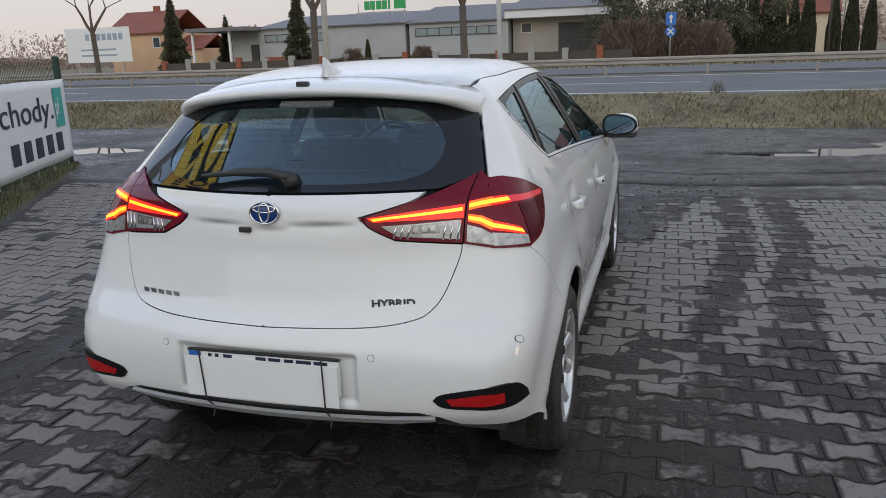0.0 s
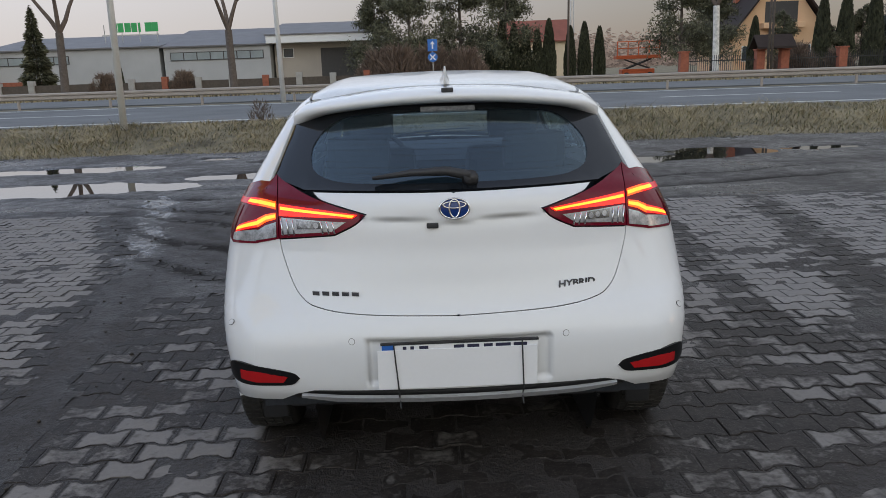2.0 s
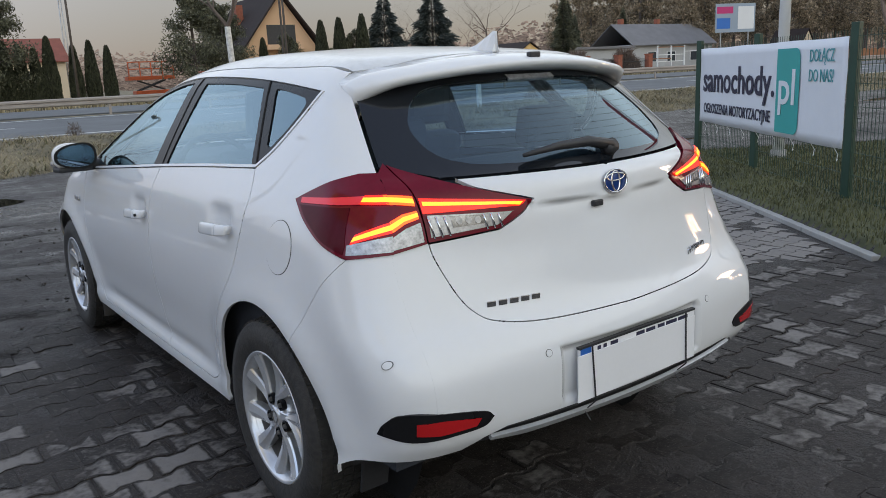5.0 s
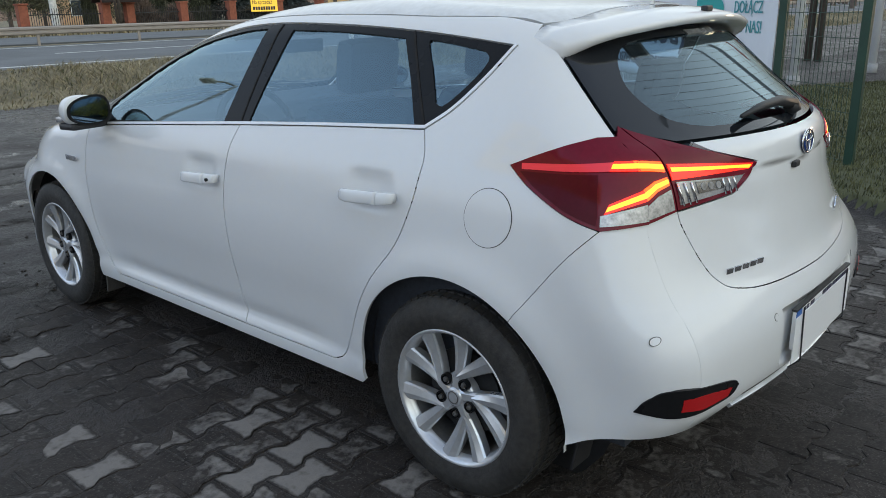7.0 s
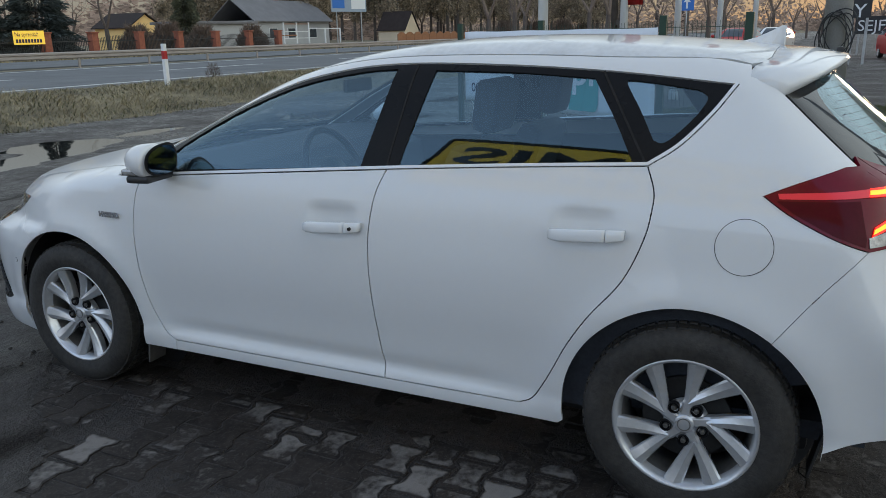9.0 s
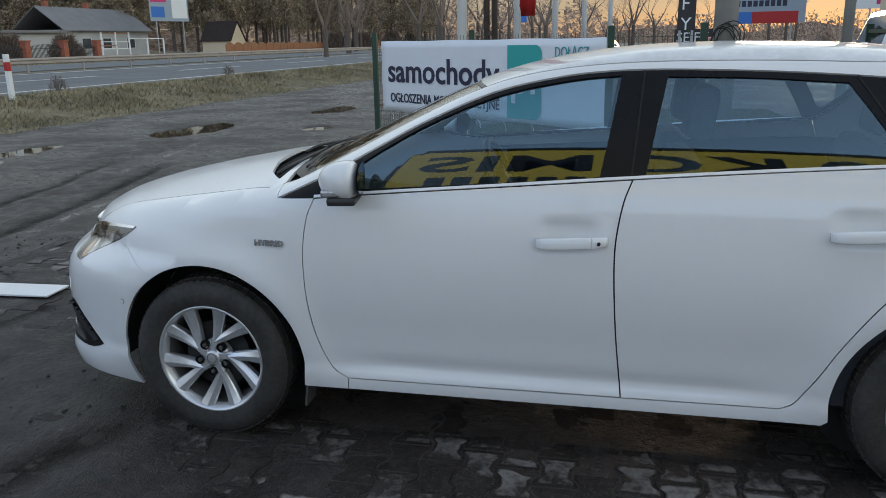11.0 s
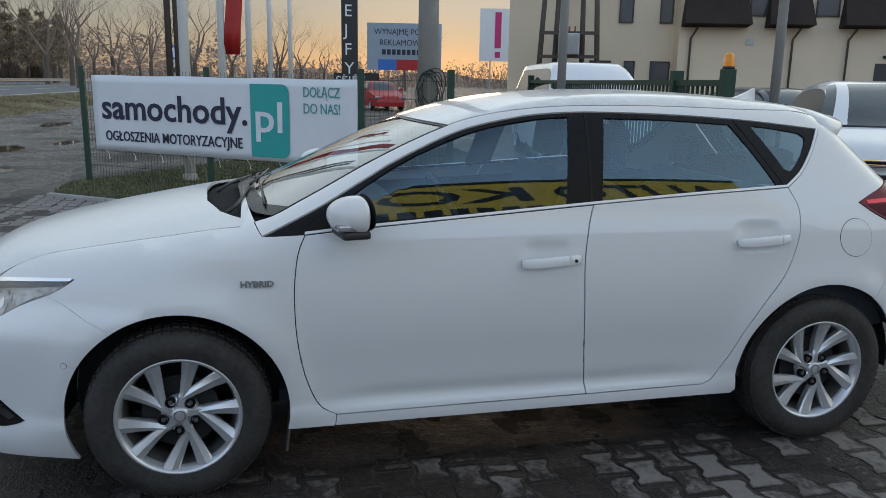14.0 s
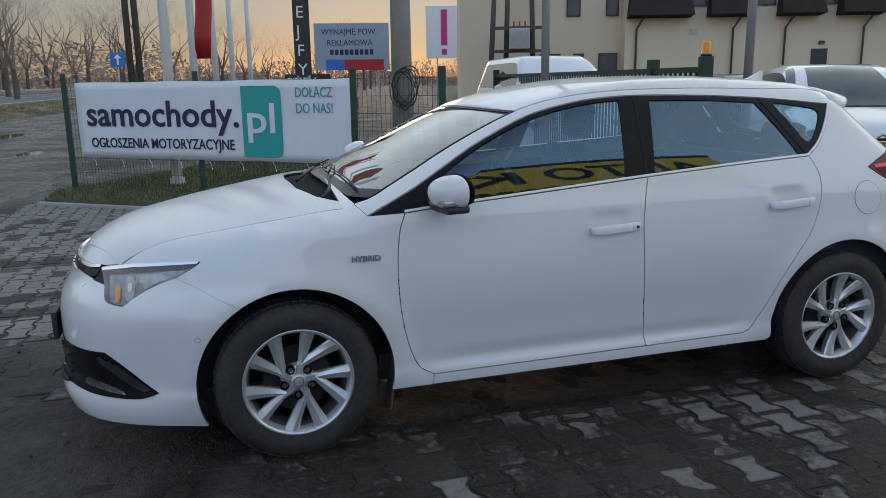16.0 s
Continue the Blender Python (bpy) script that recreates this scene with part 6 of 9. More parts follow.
    for x0, dx in ((-0.22, 0.012), (0.208, 0.004)):
        bm = bmesh.new()
        bm_tube(bm, [(x0, py - 0.022, 0.598), (x0 + dx * 0.6, py - 0.023, 0.50), (x0 + dx, py - 0.024, 0.43), (x0 + dx, py + 0.02, 0.385), (x0 + dx + 0.003, py + 0.0, 0.36)], [0.0025] * 5, 5)
        part("cable_tie", bm, M_PLASTIC, card)
    em = skin("rear", [(0.0, 1.030)])[0]
    bm = bmesh.new()
    bm_lathe(bm, [(0.0, 0.004), (0.030, 0.003), (0.034, 0.0)], 28, "z")
    emb = part("emblem", bm, M_EMBLEM, car, "oval chrome and blue tailgate emblem", True, pose(em[0], em[1] - 0.003, em[2], 84) @ Matrix.Diagonal((1.45, 1.0, 1.0, 1)))
    for rx, rz, oz in ((0.034, 0.034, 0.0), (0.012, 0.030, 0.0), (0.026, 0.011, 0.012)):
        bm = bmesh.new()
        ring = [(rx * math.cos(a), rz * math.sin(a) + oz, 0.004) for a in np.linspace(0, 2 * math.pi, 29)]
        bm_tube(bm, ring, [0.0026] * 29, 6, False)
        part("emblem_ring", bm, M_CHROME, emb, smooth=True)
    q = skin("rear", [(-0.075, 0.975)])[0]
    bm = bmesh.new()
    bm_box(bm, (-0.020, -0.014, -0.010), (0.020, 0.0, 0.008), 0.004)
    part("rear_camera", bm, M_PLASTIC, car, "small black reversing camera", m=pose(q[0], q[1], q[2]))
    for k in range(5):
        q = skin("rear", [(-0.492 + 0.034 * k, 0.752)])[0]
        bm = bmesh.new()
        bm_box(bm, (0, -0.005, -0.008), (0.026, 0.0, 0.008), 0.0015)
        part("model_badge", bm, M_CHROME, car, "chrome badge on the tailgate", m=pose(q[0], q[1], q[2], 4, 0, -17))
    q = skin("rear", [(0.345, 0.758)])[0]
    hb = lettering("hybrid_badge", "HYBRID", 0.034, M_CHROME, car, pose(q[0], q[1] - 0.004, q[2] - 0.012, 94, 0, 14), 0.002, "chrome lettering", 1.15, bold=0.0012)
    for sg in (-1, 1):
        q = skin("side", [(2.375 if sg < 0 else 2.235, 0.785)])[0]
        lettering("hybrid_badge", "HYBRID", 0.030, M_LAMPSILVER, car, pose(sg * (q[0] + 0.003), q[1], q[2], 90, 0, sg * 92), 0.002, "chrome lettering", 1.1, bold=0.0012)
    # antenna fin and camera eye on the spoiler
    fin = [(0, -0.02, 0), (0, -0.17, 0.0), (0, -0.185, 0.055), (0, -0.165, 0.062)]
    bm = bmesh.new()
    fz = float(skin("top", [(0, -0.02)])[0][2])
    prof = [(0.02, 0.030, 0.0), (-0.06, 0.024, 0.022), (-0.11, 0.015, 0.045), (-0.14, 0.008, 0.062), (-0.155, 0.006, 0.060), (-0.15, 0.018, 0.02)]
    base = [bm.verts.new((sx * w, yy, fz - 0.016)) for yy, w, h in prof for sx in (1, -1)]
    top = [bm.verts.new((sx * w * 0.35, yy, fz - 0.01 + h)) for yy, w, h in prof for sx in (1, -1)]
    for i in range(len(prof) - 1):
        a, b2 = 2 * i, 2 * i + 2
        bm.faces.new((base[a], base[b2], top[b2], top[a]))
        bm.faces.new((base[a + 1], top[a + 1], top[b2 + 1], base[b2 + 1]))
        bm.faces.new((top[a], top[b2], top[b2 + 1], top[a + 1]))
    bm.faces.new((base[0], top[0], top[1], base[1]))
    bm.faces.new((base[-1], top[-1], top[-2], base[-2]))
    part("antenna_fin", bm, M_PAINT, car, smooth=False)
    q = np.array([0.0, -0.36, 1.385])
    bm = bmesh.new()
    bm_box(bm, (-0.022, -0.012, -0.008), (0.022, 0.01, 0.010), 0.005)
    part("washer_nozzle", bm, M_PLASTIC, car, m=pose(q[0], q[1] + 0.03, q[2] + 0.022))
    # mirrors
    for sg in (-1, 1):
        bm = bmesh.new()
        bmesh.ops.create_uvsphere(bm, u_segments=28, v_segments=18, radius=1)
        for v in bm.verts:
            c = v.co.copy()
            c.x, c.y, c.z = [math.copysign(abs(k) ** 0.90, k) for k in c]
            v.co = Vector((c.x * 0.098 * (1 - 0.15 * c.y), c.y * 0.105 if c.y > 0 else c.y * 0.034, c.z * 0.066 * (1 + 0.12 * c.x * sg)))
        mh = part("door_mirror", bm, M_PAINT, car, "white door mirror with black base", True, pose(sg * 0.925, 1.975, 1.045, 0, 0, sg * -10))
        bm = bmesh.new()
        rim = [(0.094 * math.copysign(abs(math.cos(a)) ** 0.8, math.cos(a)), (0.058 if math.sin(a) > 0 else 0.052) * (1 - 0.20 * sg * math.cos(a)) * math.copysign(abs(math.sin(a)) ** 0.78, math.sin(a))) for a in np.linspace(0, 2 * math.pi, 36, endpoint=False)]
        for k, (grow, y0) in enumerate(((1.10, -0.036), (0.95, -0.040))):
            bm = bmesh.new()
            bm.faces.new([bm.verts.new((px * grow, y0, pz * grow)) for px, pz in rim])
            bmesh.ops.solidify(bm, geom=bm.faces[:], thickness=0.004)
            part("mirror_glass" if k else "mirror_rim", bm, M_MIRROR if k else M_PLASTIC, mh)
        bm = bmesh.new()
        bm_box(bm, (-0.082, -0.028, -0.076), (0.082, 0.070, -0.046), 0.012)
        part("mirror_foot", bm, M_PLASTIC, mh)
        bm = bmesh.new()
        bm_box(bm, (sg * 0.025 - 0.055, 0.0, -0.046), (sg * 0.025 + 0.072, 0.088, -0.022), 0.008)
        part("mirror_indicator", bm, M_LAMPSILVER, mh)
        bm = bmesh.new()
        bm_tube(bm, [(sg * -0.20, 0.03, -0.045), (sg * -0.05, 0.02, -0.06)], [0.03, 0.022], 10)
        part("mirror_arm", bm, M_PLASTIC, mh, smooth=True)
    return car


def spoke_mesh(end):
    """One spoke of a pair, straight from the hub to the rim at an angle, creased along its face; wheel in the y-z plane, face towards +x."""
    bm = bmesh.new()
    rings = []
    p0 = Vector((0.066 * math.sin(0.12), 0.066 * math.cos(0.12)))
    p1 = Vector((0.2145 * math.sin(end), 0.2145 * math.cos(end)))
    along = (p1 - p0).normalized()
    across = Vector((along.y, -along.x))
    rim_dir = Vector((math.cos(end), -math.sin(end)))
    for t in np.linspace(0, 1, 9):
        c = p0 + (p1 - p0) * t
        side = across.lerp(rim_dir, t ** 3).normalized()
        w = 0.0150 + 0.0165 * t ** 1.2
        face = -0.006 - 0.006 * math.sin(math.pi * t) + 0.016 * t ** 1.5
        ring = []
        for a, d in ((-w, -0.007), (-w * 0.80, -0.001), (-w * 0.10, 0.0055), (w * 0.85, -0.0005), (w, -0.007), (w * 0.75, -0.038), (-w * 0.75, -0.038)):
            q = c + side * a
            ring.append(bm.verts.new((face + d, q.x, q.y)))
        rings.append(ring)
    for a, b in zip(rings, rings[1:]):
        for k in range(7):
            bm.faces.new((a[k], b[k], b[(k + 1) % 7], a[(k + 1) % 7]))
    bm.faces.new(rings[0])
    bm.faces.new(rings[-1][::-1])
    me = bpy.data.meshes.new("spoke")
    bmesh.ops.recalc_face_normals(bm, faces=bm.faces[:])
    bm.to_mesh(me)
    bm.free()
    me.materials.append(M_ALLOY)
    return me


def hub_arm_mesh():
    """The foot of a spoke pair, between two nuts."""
    bm = bmesh.new()
    rings = []
    for r, w, x in ((0.026, 0.020, -0.004), (0.048, 0.0165, -0.005), (0.066, 0.0175, -0.006), (0.080, 0.0165, -0.009)):
        a = 0.03 + 0.10 * (r - 0.026) / 0.05
        c, n = Vector((r * math.sin(a), r * math.cos(a))), Vector((math.cos(a), -math.sin(a)))
        rings.append([bm.verts.new((x + d, (c + n * k * w).x, (c + n * k * w).y)) for k, d in ((-1, -0.004), (-0.6, 0.003), (0.6, 0.003), (1, -0.004), (0.8, -0.035), (-0.8, -0.035))])
    for a, b in zip(rings, rings[1:]):
        for k in range(6):
            bm.faces.new((a[k], b[k], b[(k + 1) % 6], a[(k + 1) % 6]))
    bm.faces.new(rings[0])
    bm.faces.new(rings[-1][::-1])
    bmesh.ops.recalc_face_normals(bm, faces=bm.faces[:])
    me = bpy.data.meshes.new("hub_arm")
    bm.to_mesh(me)
    bm.free()
    me.materials.append(M_ALLOY)
    return me


def tyre_mesh():
    bm = bmesh.new()
    prof = [(0.212, -0.095), (0.225, -0.100), (0.262, -0.108), (0.295, -0.103), (0.312, -0.088), (0.3175, -0.06), (0.3185, -0.03), (0.3185, 0.03), (0.3175, 0.06), (0.312, 0.088), (0.295, 0.103),
            (0.270, 0.1075), (0.262, 0.1085), (0.245, 0.106), (0.226, 0.101), (0.212, 0.096), (0.205, 0.085)]
    bm_lathe(bm, prof, 64)
    me = bpy.data.meshes.new("tyre")
    bmesh.ops.recalc_face_normals(bm, faces=bm.faces[:])
    bm.to_mesh(me)
    bm.free()
    me.polygons.foreach_set("use_smooth", [True] * len(me.polygons))
    me.materials.append(M_RUBBER)
    return me


def tread_mesh():
    bm = bmesh.new()
    for k in range(64):
        a = 2 * math.pi * k / 64
        for j in range(5):
            w0 = -0.085 + 0.036 * j
            am = a + 0.5 * abs(j - 2) * 0.03
            vs = bm_box(bm, (w0, -0.0115, 0.0), (w0 + 0.030, 0.0115, 0.0075), 0.0, Matrix.Rotation(-am, 4, "X") @ Matrix.Translation((0, 0, 0.3155 if abs(j - 2) < 2 else 0.309)))
    me = bpy.data.meshes.new("tread")
    bm.to_mesh(me)
    bm.free()
    me.materials.append(M_RUBBER)
    return me


def build_wheels(car):
    tread = tread_mesh()
    arm = hub_arm_mesh()
    tyre, spokes = tyre_mesh(), (spoke_mesh(radians(8)), spoke_mesh(radians(43)))
    bm = bmesh.new()
    bm_lathe(bm, [(0.206, -0.09), (0.190, -0.08), (0.185, 0.02), (0.196, 0.060), (0.203, 0.080), (0.214, 0.092), (0.219, 0.099), (0.214, 0.1015), (0.206, 0.094), (0.200, 0.078)], 64)
    rim = bpy.data.meshes.new("rim")
    bmesh.ops.recalc_face_normals(bm, faces=bm.faces[:])
    bm.to_mesh(rim)
    bm.free()
    rim.polygons.foreach_set("use_smooth", [True] * len(rim.polygons))
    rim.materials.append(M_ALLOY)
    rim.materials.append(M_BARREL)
    # inner barrel coloured dark for the shade behind the spokes
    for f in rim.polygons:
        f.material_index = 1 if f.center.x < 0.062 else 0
    bm = bmesh.new()
    bm_lathe(bm, [(0.0, 0.030), (0.135, 0.030), (0.135, 0.015), (0.07, 0.014)], 40)
    disc = bpy.data.meshes.new("brake_disc")
    bm.to_mesh(disc)
    bm.free()
    disc.materials.append(M_ALLOYDARK)
    bm = bmesh.new()
    bm_lathe(bm, [(0.0, 0.012), (0.024, 0.011), (0.029, 0.008), (0.0305, 0.001), (0.046, -0.003), (0.060, -0.008), (0.066, -0.016), (0.068, -0.04)], 40)
    cap = bpy.data.meshes.new("hub_cap")
    bmesh.ops.recalc_face_normals(bm, faces=bm.faces[:])
    bm.to_mesh(cap)
    bm.free()
    cap.polygons.foreach_set("use_smooth", [True] * len(cap.polygons))
    cap.materials.append(M_ALLOY)
    bm = bmesh.new()
    bm_lathe(bm, [(0.0, 0.007), (0.006, 0.007), (0.0085, 0.004), (0.0095, -0.012)], 6)
    nut = bpy.data.meshes.new("wheel_nut")
    bm.to_mesh(nut)
    bm.free()
    nut.materials.append(M_BARREL)
    bm = bmesh.new()
    bm_lathe(bm, [(0.0, -0.006), (0.0135, -0.006), (0.0150, 0.0035), (0.0178, 0.0035), (0.0190, -0.012)], 20)
    well = bpy.data.meshes.new("nut_well")
    bmesh.ops.recalc_face_normals(bm, faces=bm.faces[:])
    bm.to_mesh(well)
    bm.free()
    well.materials.append(M_GLOSSBLACK)
    bm = bmesh.new()
    bm_tube(bm, [(0.0, 0.019 * math.cos(v), 0.019 * math.sin(v)) for v in np.linspace(0, 2 * math.pi, 25)], [0.0016] * 25, 5, False)
    cap_ring = bpy.data.meshes.new("cap_ring")
    bm.to_mesh(cap_ring)
    bm.free()
    cap_ring.materials.append(M_BARREL)
    for wy in (0.0, 2.6):
        for sg in (1, -1):
            m = pose(sg * 0.765, wy, 0.318) @ (Matrix.Rotation(math.pi, 4, "Z") if sg < 0 else Matrix())
            w = part("wheel", tyre, None, car, "black tyre on a ten-spoke alloy rim", m=m @ Matrix.Rotation(-radians(5) if wy > 1 else 0.0, 4, "X"))
            tagged(part("tread", tread, None, w), kind="stuff")
            r = part("rim", rim, None, w, "silver alloy rim")
            part("brake_disc", disc, None, w)
            hub = part("hub_cap", cap, None, w, m=pose(0.075, 0, 0))
            part("cap_ring", cap_ring, None, hub, m=pose(0.012, 0, 0))
            for k in range(5):
                turn = Matrix.Rotation(-2 * math.pi * k / 5, 4, "X")
                for spoke in spokes:
                    part("spoke", spoke, None, w, m=Matrix.Translation((0.080, 0, 0)) @ turn)
                part("hub_arm", arm, None, w, m=Matrix.Translation((0.080, 0, 0)) @ turn)
                seat = Matrix.Translation((0.077, 0, 0)) @ turn @ Matrix.Rotation(-radians(36), 4, "X") @ Matrix.Translation((0, 0, 0.058))
                nw = part("wheel_nut", nut, None, w, m=seat)
                part("nut_well", well, None, nw)
    # wheel wells, underbody and mud flaps
    for wy in (0.0, 2.6):
        for sg in (1, -1):
            bm = bmesh.new()
            seg = 24
            for k in range(seg):
                a0, a1 = math.radians(-4 + 188 * k / seg), math.radians(-4 + 188 * (k + 1) / seg)
                q = [(x, wy + 0.40 * math.cos(a), 0.315 + 0.40 * math.sin(a)) for x, a in ((sg * 0.55, a0), (sg * 0.55, a1), (sg * 0.80, a1), (sg * 0.80, a0))]
                bm.faces.new([bm.verts.new(v) for v in q])
            bm.faces.new([bm.verts.new((sg * 0.55, wy + 0.40 * math.cos(a), 0.315 + 0.40 * math.sin(a))) for a in np.linspace(0, 2 * math.pi, 24, endpoint=False)])
            part("wheel_well", bm, M_PLASTIC, car)
            bm = bmesh.new()
            yb = wy - 0.365 if wy > 1 else wy - 0.355
            bm_box(bm, (-0.045, -0.005, 0.0 if wy > 1 else 0.03), (0.05, 0.005, 0.22), 0.004)
            part("mud_flap", bm, M_FLAP if wy > 1 else M_PLASTIC, car, "black rubber mud flap", m=pose(sg * (0.79 if wy > 1 else 0.715), yb - 0.005 if wy > 1 else yb + 0.005, 0.14, 8 if wy > 1 else 12))
    box("underbody", (-0.66, -0.35, 0.20), (0.66, 2.95, 0.27), M_PLASTIC, car, 0.02)


def build_interior(car):
    s = sheet("side", [loop_of([(2.1, 0.96), (0.2, 1.05), (-0.35, 1.0), (-0.45, 0.5), (0.3, 0.30), (2.1, 0.30), (2.1, 0.96)], n=1)], off=-0.07, step=0.12, depth=0.01)
    panel("inner_trim", s, M_INTERIOR, car)
    panel("inner_trim", flipped(s), M_INTERIOR, car)
    rf = mirror_loop([(0, 1.60), (0.46, 1.53), (0.52, 0.9), (0.50, 0.0), (0.40, -0.12), (0, -0.16)])
    panel("headliner", sheet("top", [rf], off=-0.035, step=0.12, depth=0.01), M_HEADLINER, car, "pale grey headliner")
    box("cabin_floor", (-0.72, -0.5, 0.28), (0.72, 2.25, 0.34), M_INTERIOR, car)
    box("luggage_cover", (-0.52, -0.42, 0.93), (0.52, 0.14, 0.96), M_INTERIOR, car, 0.01)
    bm = bmesh.new()
    prof = [(2.24, 0.60), (2.24, 1.00), (2.05, 1.02), (1.80, 0.99), (1.66, 0.93), (1.64, 0.80), (1.70, 0.60)]
    a = [bm.verts.new((-0.70, y, z)) for y, z in prof]
    b = [bm.verts.new((0.70, y, z)) for y, z in prof]
    for i in range(len(prof)):
        j = (i + 1) % len(prof)
        bm.faces.new((a[i], a[j], b[j], b[i]))
    bm.faces.new(a[::-1])
    bm.faces.new(b)
    part("dashboard", bm, M_INTERIOR, car, "dark dashboard")
    bm = bmesh.new()
    ring = [(0.185 * math.cos(t), 0.185 * math.sin(t), 0) for t in np.linspace(0, 2 * math.pi, 33)]
    bm_tube(bm, ring, [0.016] * 33, 8, False)
    sw = part("steering_wheel", bm, M_PLASTIC, car, "dark steering wheel", True, pose(-0.37, 1.52, 0.94, 66))
    bm = bmesh.new()
    bm_lathe(bm, [(0.0, 0.02), (0.06, 0.015), (0.075, -0.02)], 20, "z")
    part("steering_boss", bm, M_PLASTIC, sw, smooth=True)
    for ang in (0, 180, 270):
        bm = bmesh.new()
        bm_box(bm, (0.05, -0.018, -0.012), (0.18, 0.018, 0.006), 0.004)
        part("steering_spoke", bm, M_ALLOYDARK, sw, m=pose(0, 0, 0, 0, 0, ang))
    for sx, sy in ((-0.37, 1.05), (0.37, 1.05)):
        seat = box("front_seat", (sx - 0.25, sy - 0.05, 0.34), (sx + 0.25, sy + 0.48, 0.60), M_INTERIOR, car, 0.06, "dark cloth front seat")
        bm = bmesh.new()
        bm_box(bm, (-0.24, -0.06, 0), (0.24, 0.06, 0.60), 0.055)
        part("seat_back", bm, M_INTERIOR, seat, m=pose(sx, sy - 0.02, 0.52, 18))
        bm = bmesh.new()
        bm_box(bm, (-0.13, -0.05, 0), (0.13, 0.05, 0.20), 0.045)
        part("headrest", bm, M_INTERIOR, seat, m=pose(sx, sy - 0.235, 1.13, 8))
    bench = box("rear_seat", (-0.62, 0.12, 0.40), (0.62, 0.62, 0.62), M_INTERIOR, car, 0.06, "dark cloth rear bench")
    bm = bmesh.new()
    bm_box(bm, (-0.62, -0.07, 0), (0.62, 0.07, 0.55), 0.05)
    part("seat_back", bm, M_INTERIOR, bench, m=pose(0, 0.16, 0.52, 16))
    for sx in (-0.36, 0.36):
        bm = bmesh.new()
        bm_box(bm, (-0.13, -0.045, 0), (0.13, 0.045, 0.16), 0.04)
        part("headrest", bm, M_INTERIOR, bench, m=pose(sx, 0.0, 1.07, 10))
    bm = bmesh.new()
    bm_box(bm, (-0.11, -0.012, -0.03), (0.11, 0.012, 0.03), 0.01)
    part("inside_mirror", bm, M_PLASTIC, car, m=pose(0, 1.62, 1.27))


car = build_car()
build_wheels(car)
build_interior(car)

# ---- trees and bushes ----
def bare_tree_meshes(seed, height, bole, twig_depth=5, spread=0.75, bark=M_BARK, twig=M_TWIG):
    rng = random.Random(seed)
    trunk, crown = bmesh.new(), bmesh.new()

    def grow(bm, p, d, length, r, depth, sides):
        pts, rad = [p], [r]
        q, dd = p, d
        for i in range(3):
            dd = (dd + Vector((rng.uniform(-1, 1), rng.uniform(-1, 1), rng.uniform(-0.3, 0.7))) * 0.16).normalized()
            q = q + dd * (length / 3)
            pts.append(q)
            rad.append(r * (1 - 0.14 * (i + 1)))
        bm_tube(bm, pts, rad, sides, False)
        if depth == 0:
            return
        for k in range(rng.choice((2, 3, 3)) if depth > 1 else 3):
            j = rng.choice((2, 3, 3)) if k else 3
            side = Vector((rng.uniform(-1, 1), rng.uniform(-1, 1), rng.uniform(-0.1, 0.5))).normalized()
            nd = (dd * (1 - spread * 0.45) + side * spread).normalized()
            grow(crown, pts[j], nd, length * rng.uniform(0.62, 0.85), rad[j] * rng.uniform(0.5, 0.72), depth - 1, max(3, sides - 2))
    r0 = height * 0.022
    top = Vector((rng.uniform(-0.2, 0.2), rng.uniform(-0.2, 0.2), bole))
    bm_tube(trunk, [(0, 0, -0.1), (0, 0, 0.25), top * 0.5, top], [r0 * 1.35, r0 * 1.05, r0 * 0.95, r0 * 0.9], 9, False)
    for k in range(3):
        a = 2.1 * k + rng.random()
        grow(crown, top, Vector((math.cos(a) * 0.5, math.sin(a) * 0.5, 1)).normalized(), (height - bole) * 0.36, r0 * 0.62, twig_depth, 6)
    out = []
    for nm, bm, mat in (("trunk", trunk, bark), ("crown", crown, twig)):
        me = bpy.data.meshes.new(nm)
        bm.to_mesh(me)
        bm.free()
        me.polygons.foreach_set("use_smooth", [True] * len(me.polygons))
        me.materials.append(mat)
        out.append(me)
    return out


def leaf_cloud(name, pts, dirs, size, mat, seed, droop=0.3, slim=0.3):
    """Small pointed sprays at given places."""
    rng = np.random.RandomState(seed)
    n = len(pts)
    d = dirs / np.maximum(np.linalg.norm(dirs, axis=1, keepdims=True), 1e-9)
    r = rng.normal(size=(n, 3))
    s = np.cross(d, r)
    s /= np.maximum(np.linalg.norm(s, axis=1, keepdims=True), 1e-9)
    size = size * (0.6 + 0.8 * rng.rand(n))[:, None]
    V = np.zeros((n, 4, 3))
    V[:, 0] = pts - d * size * 0.4
    V[:, 1] = pts + s * size * slim + d * size * 0.1
    V[:, 2] = pts + d * size + np.array([0, 0, -droop]) * size
    V[:, 3] = pts - s * size * slim + d * size * 0.1
    me = mesh_from(name, V.reshape(-1, 3), np.arange(n * 4).reshape(-1, 4))
    me.materials.append(mat)
    return me


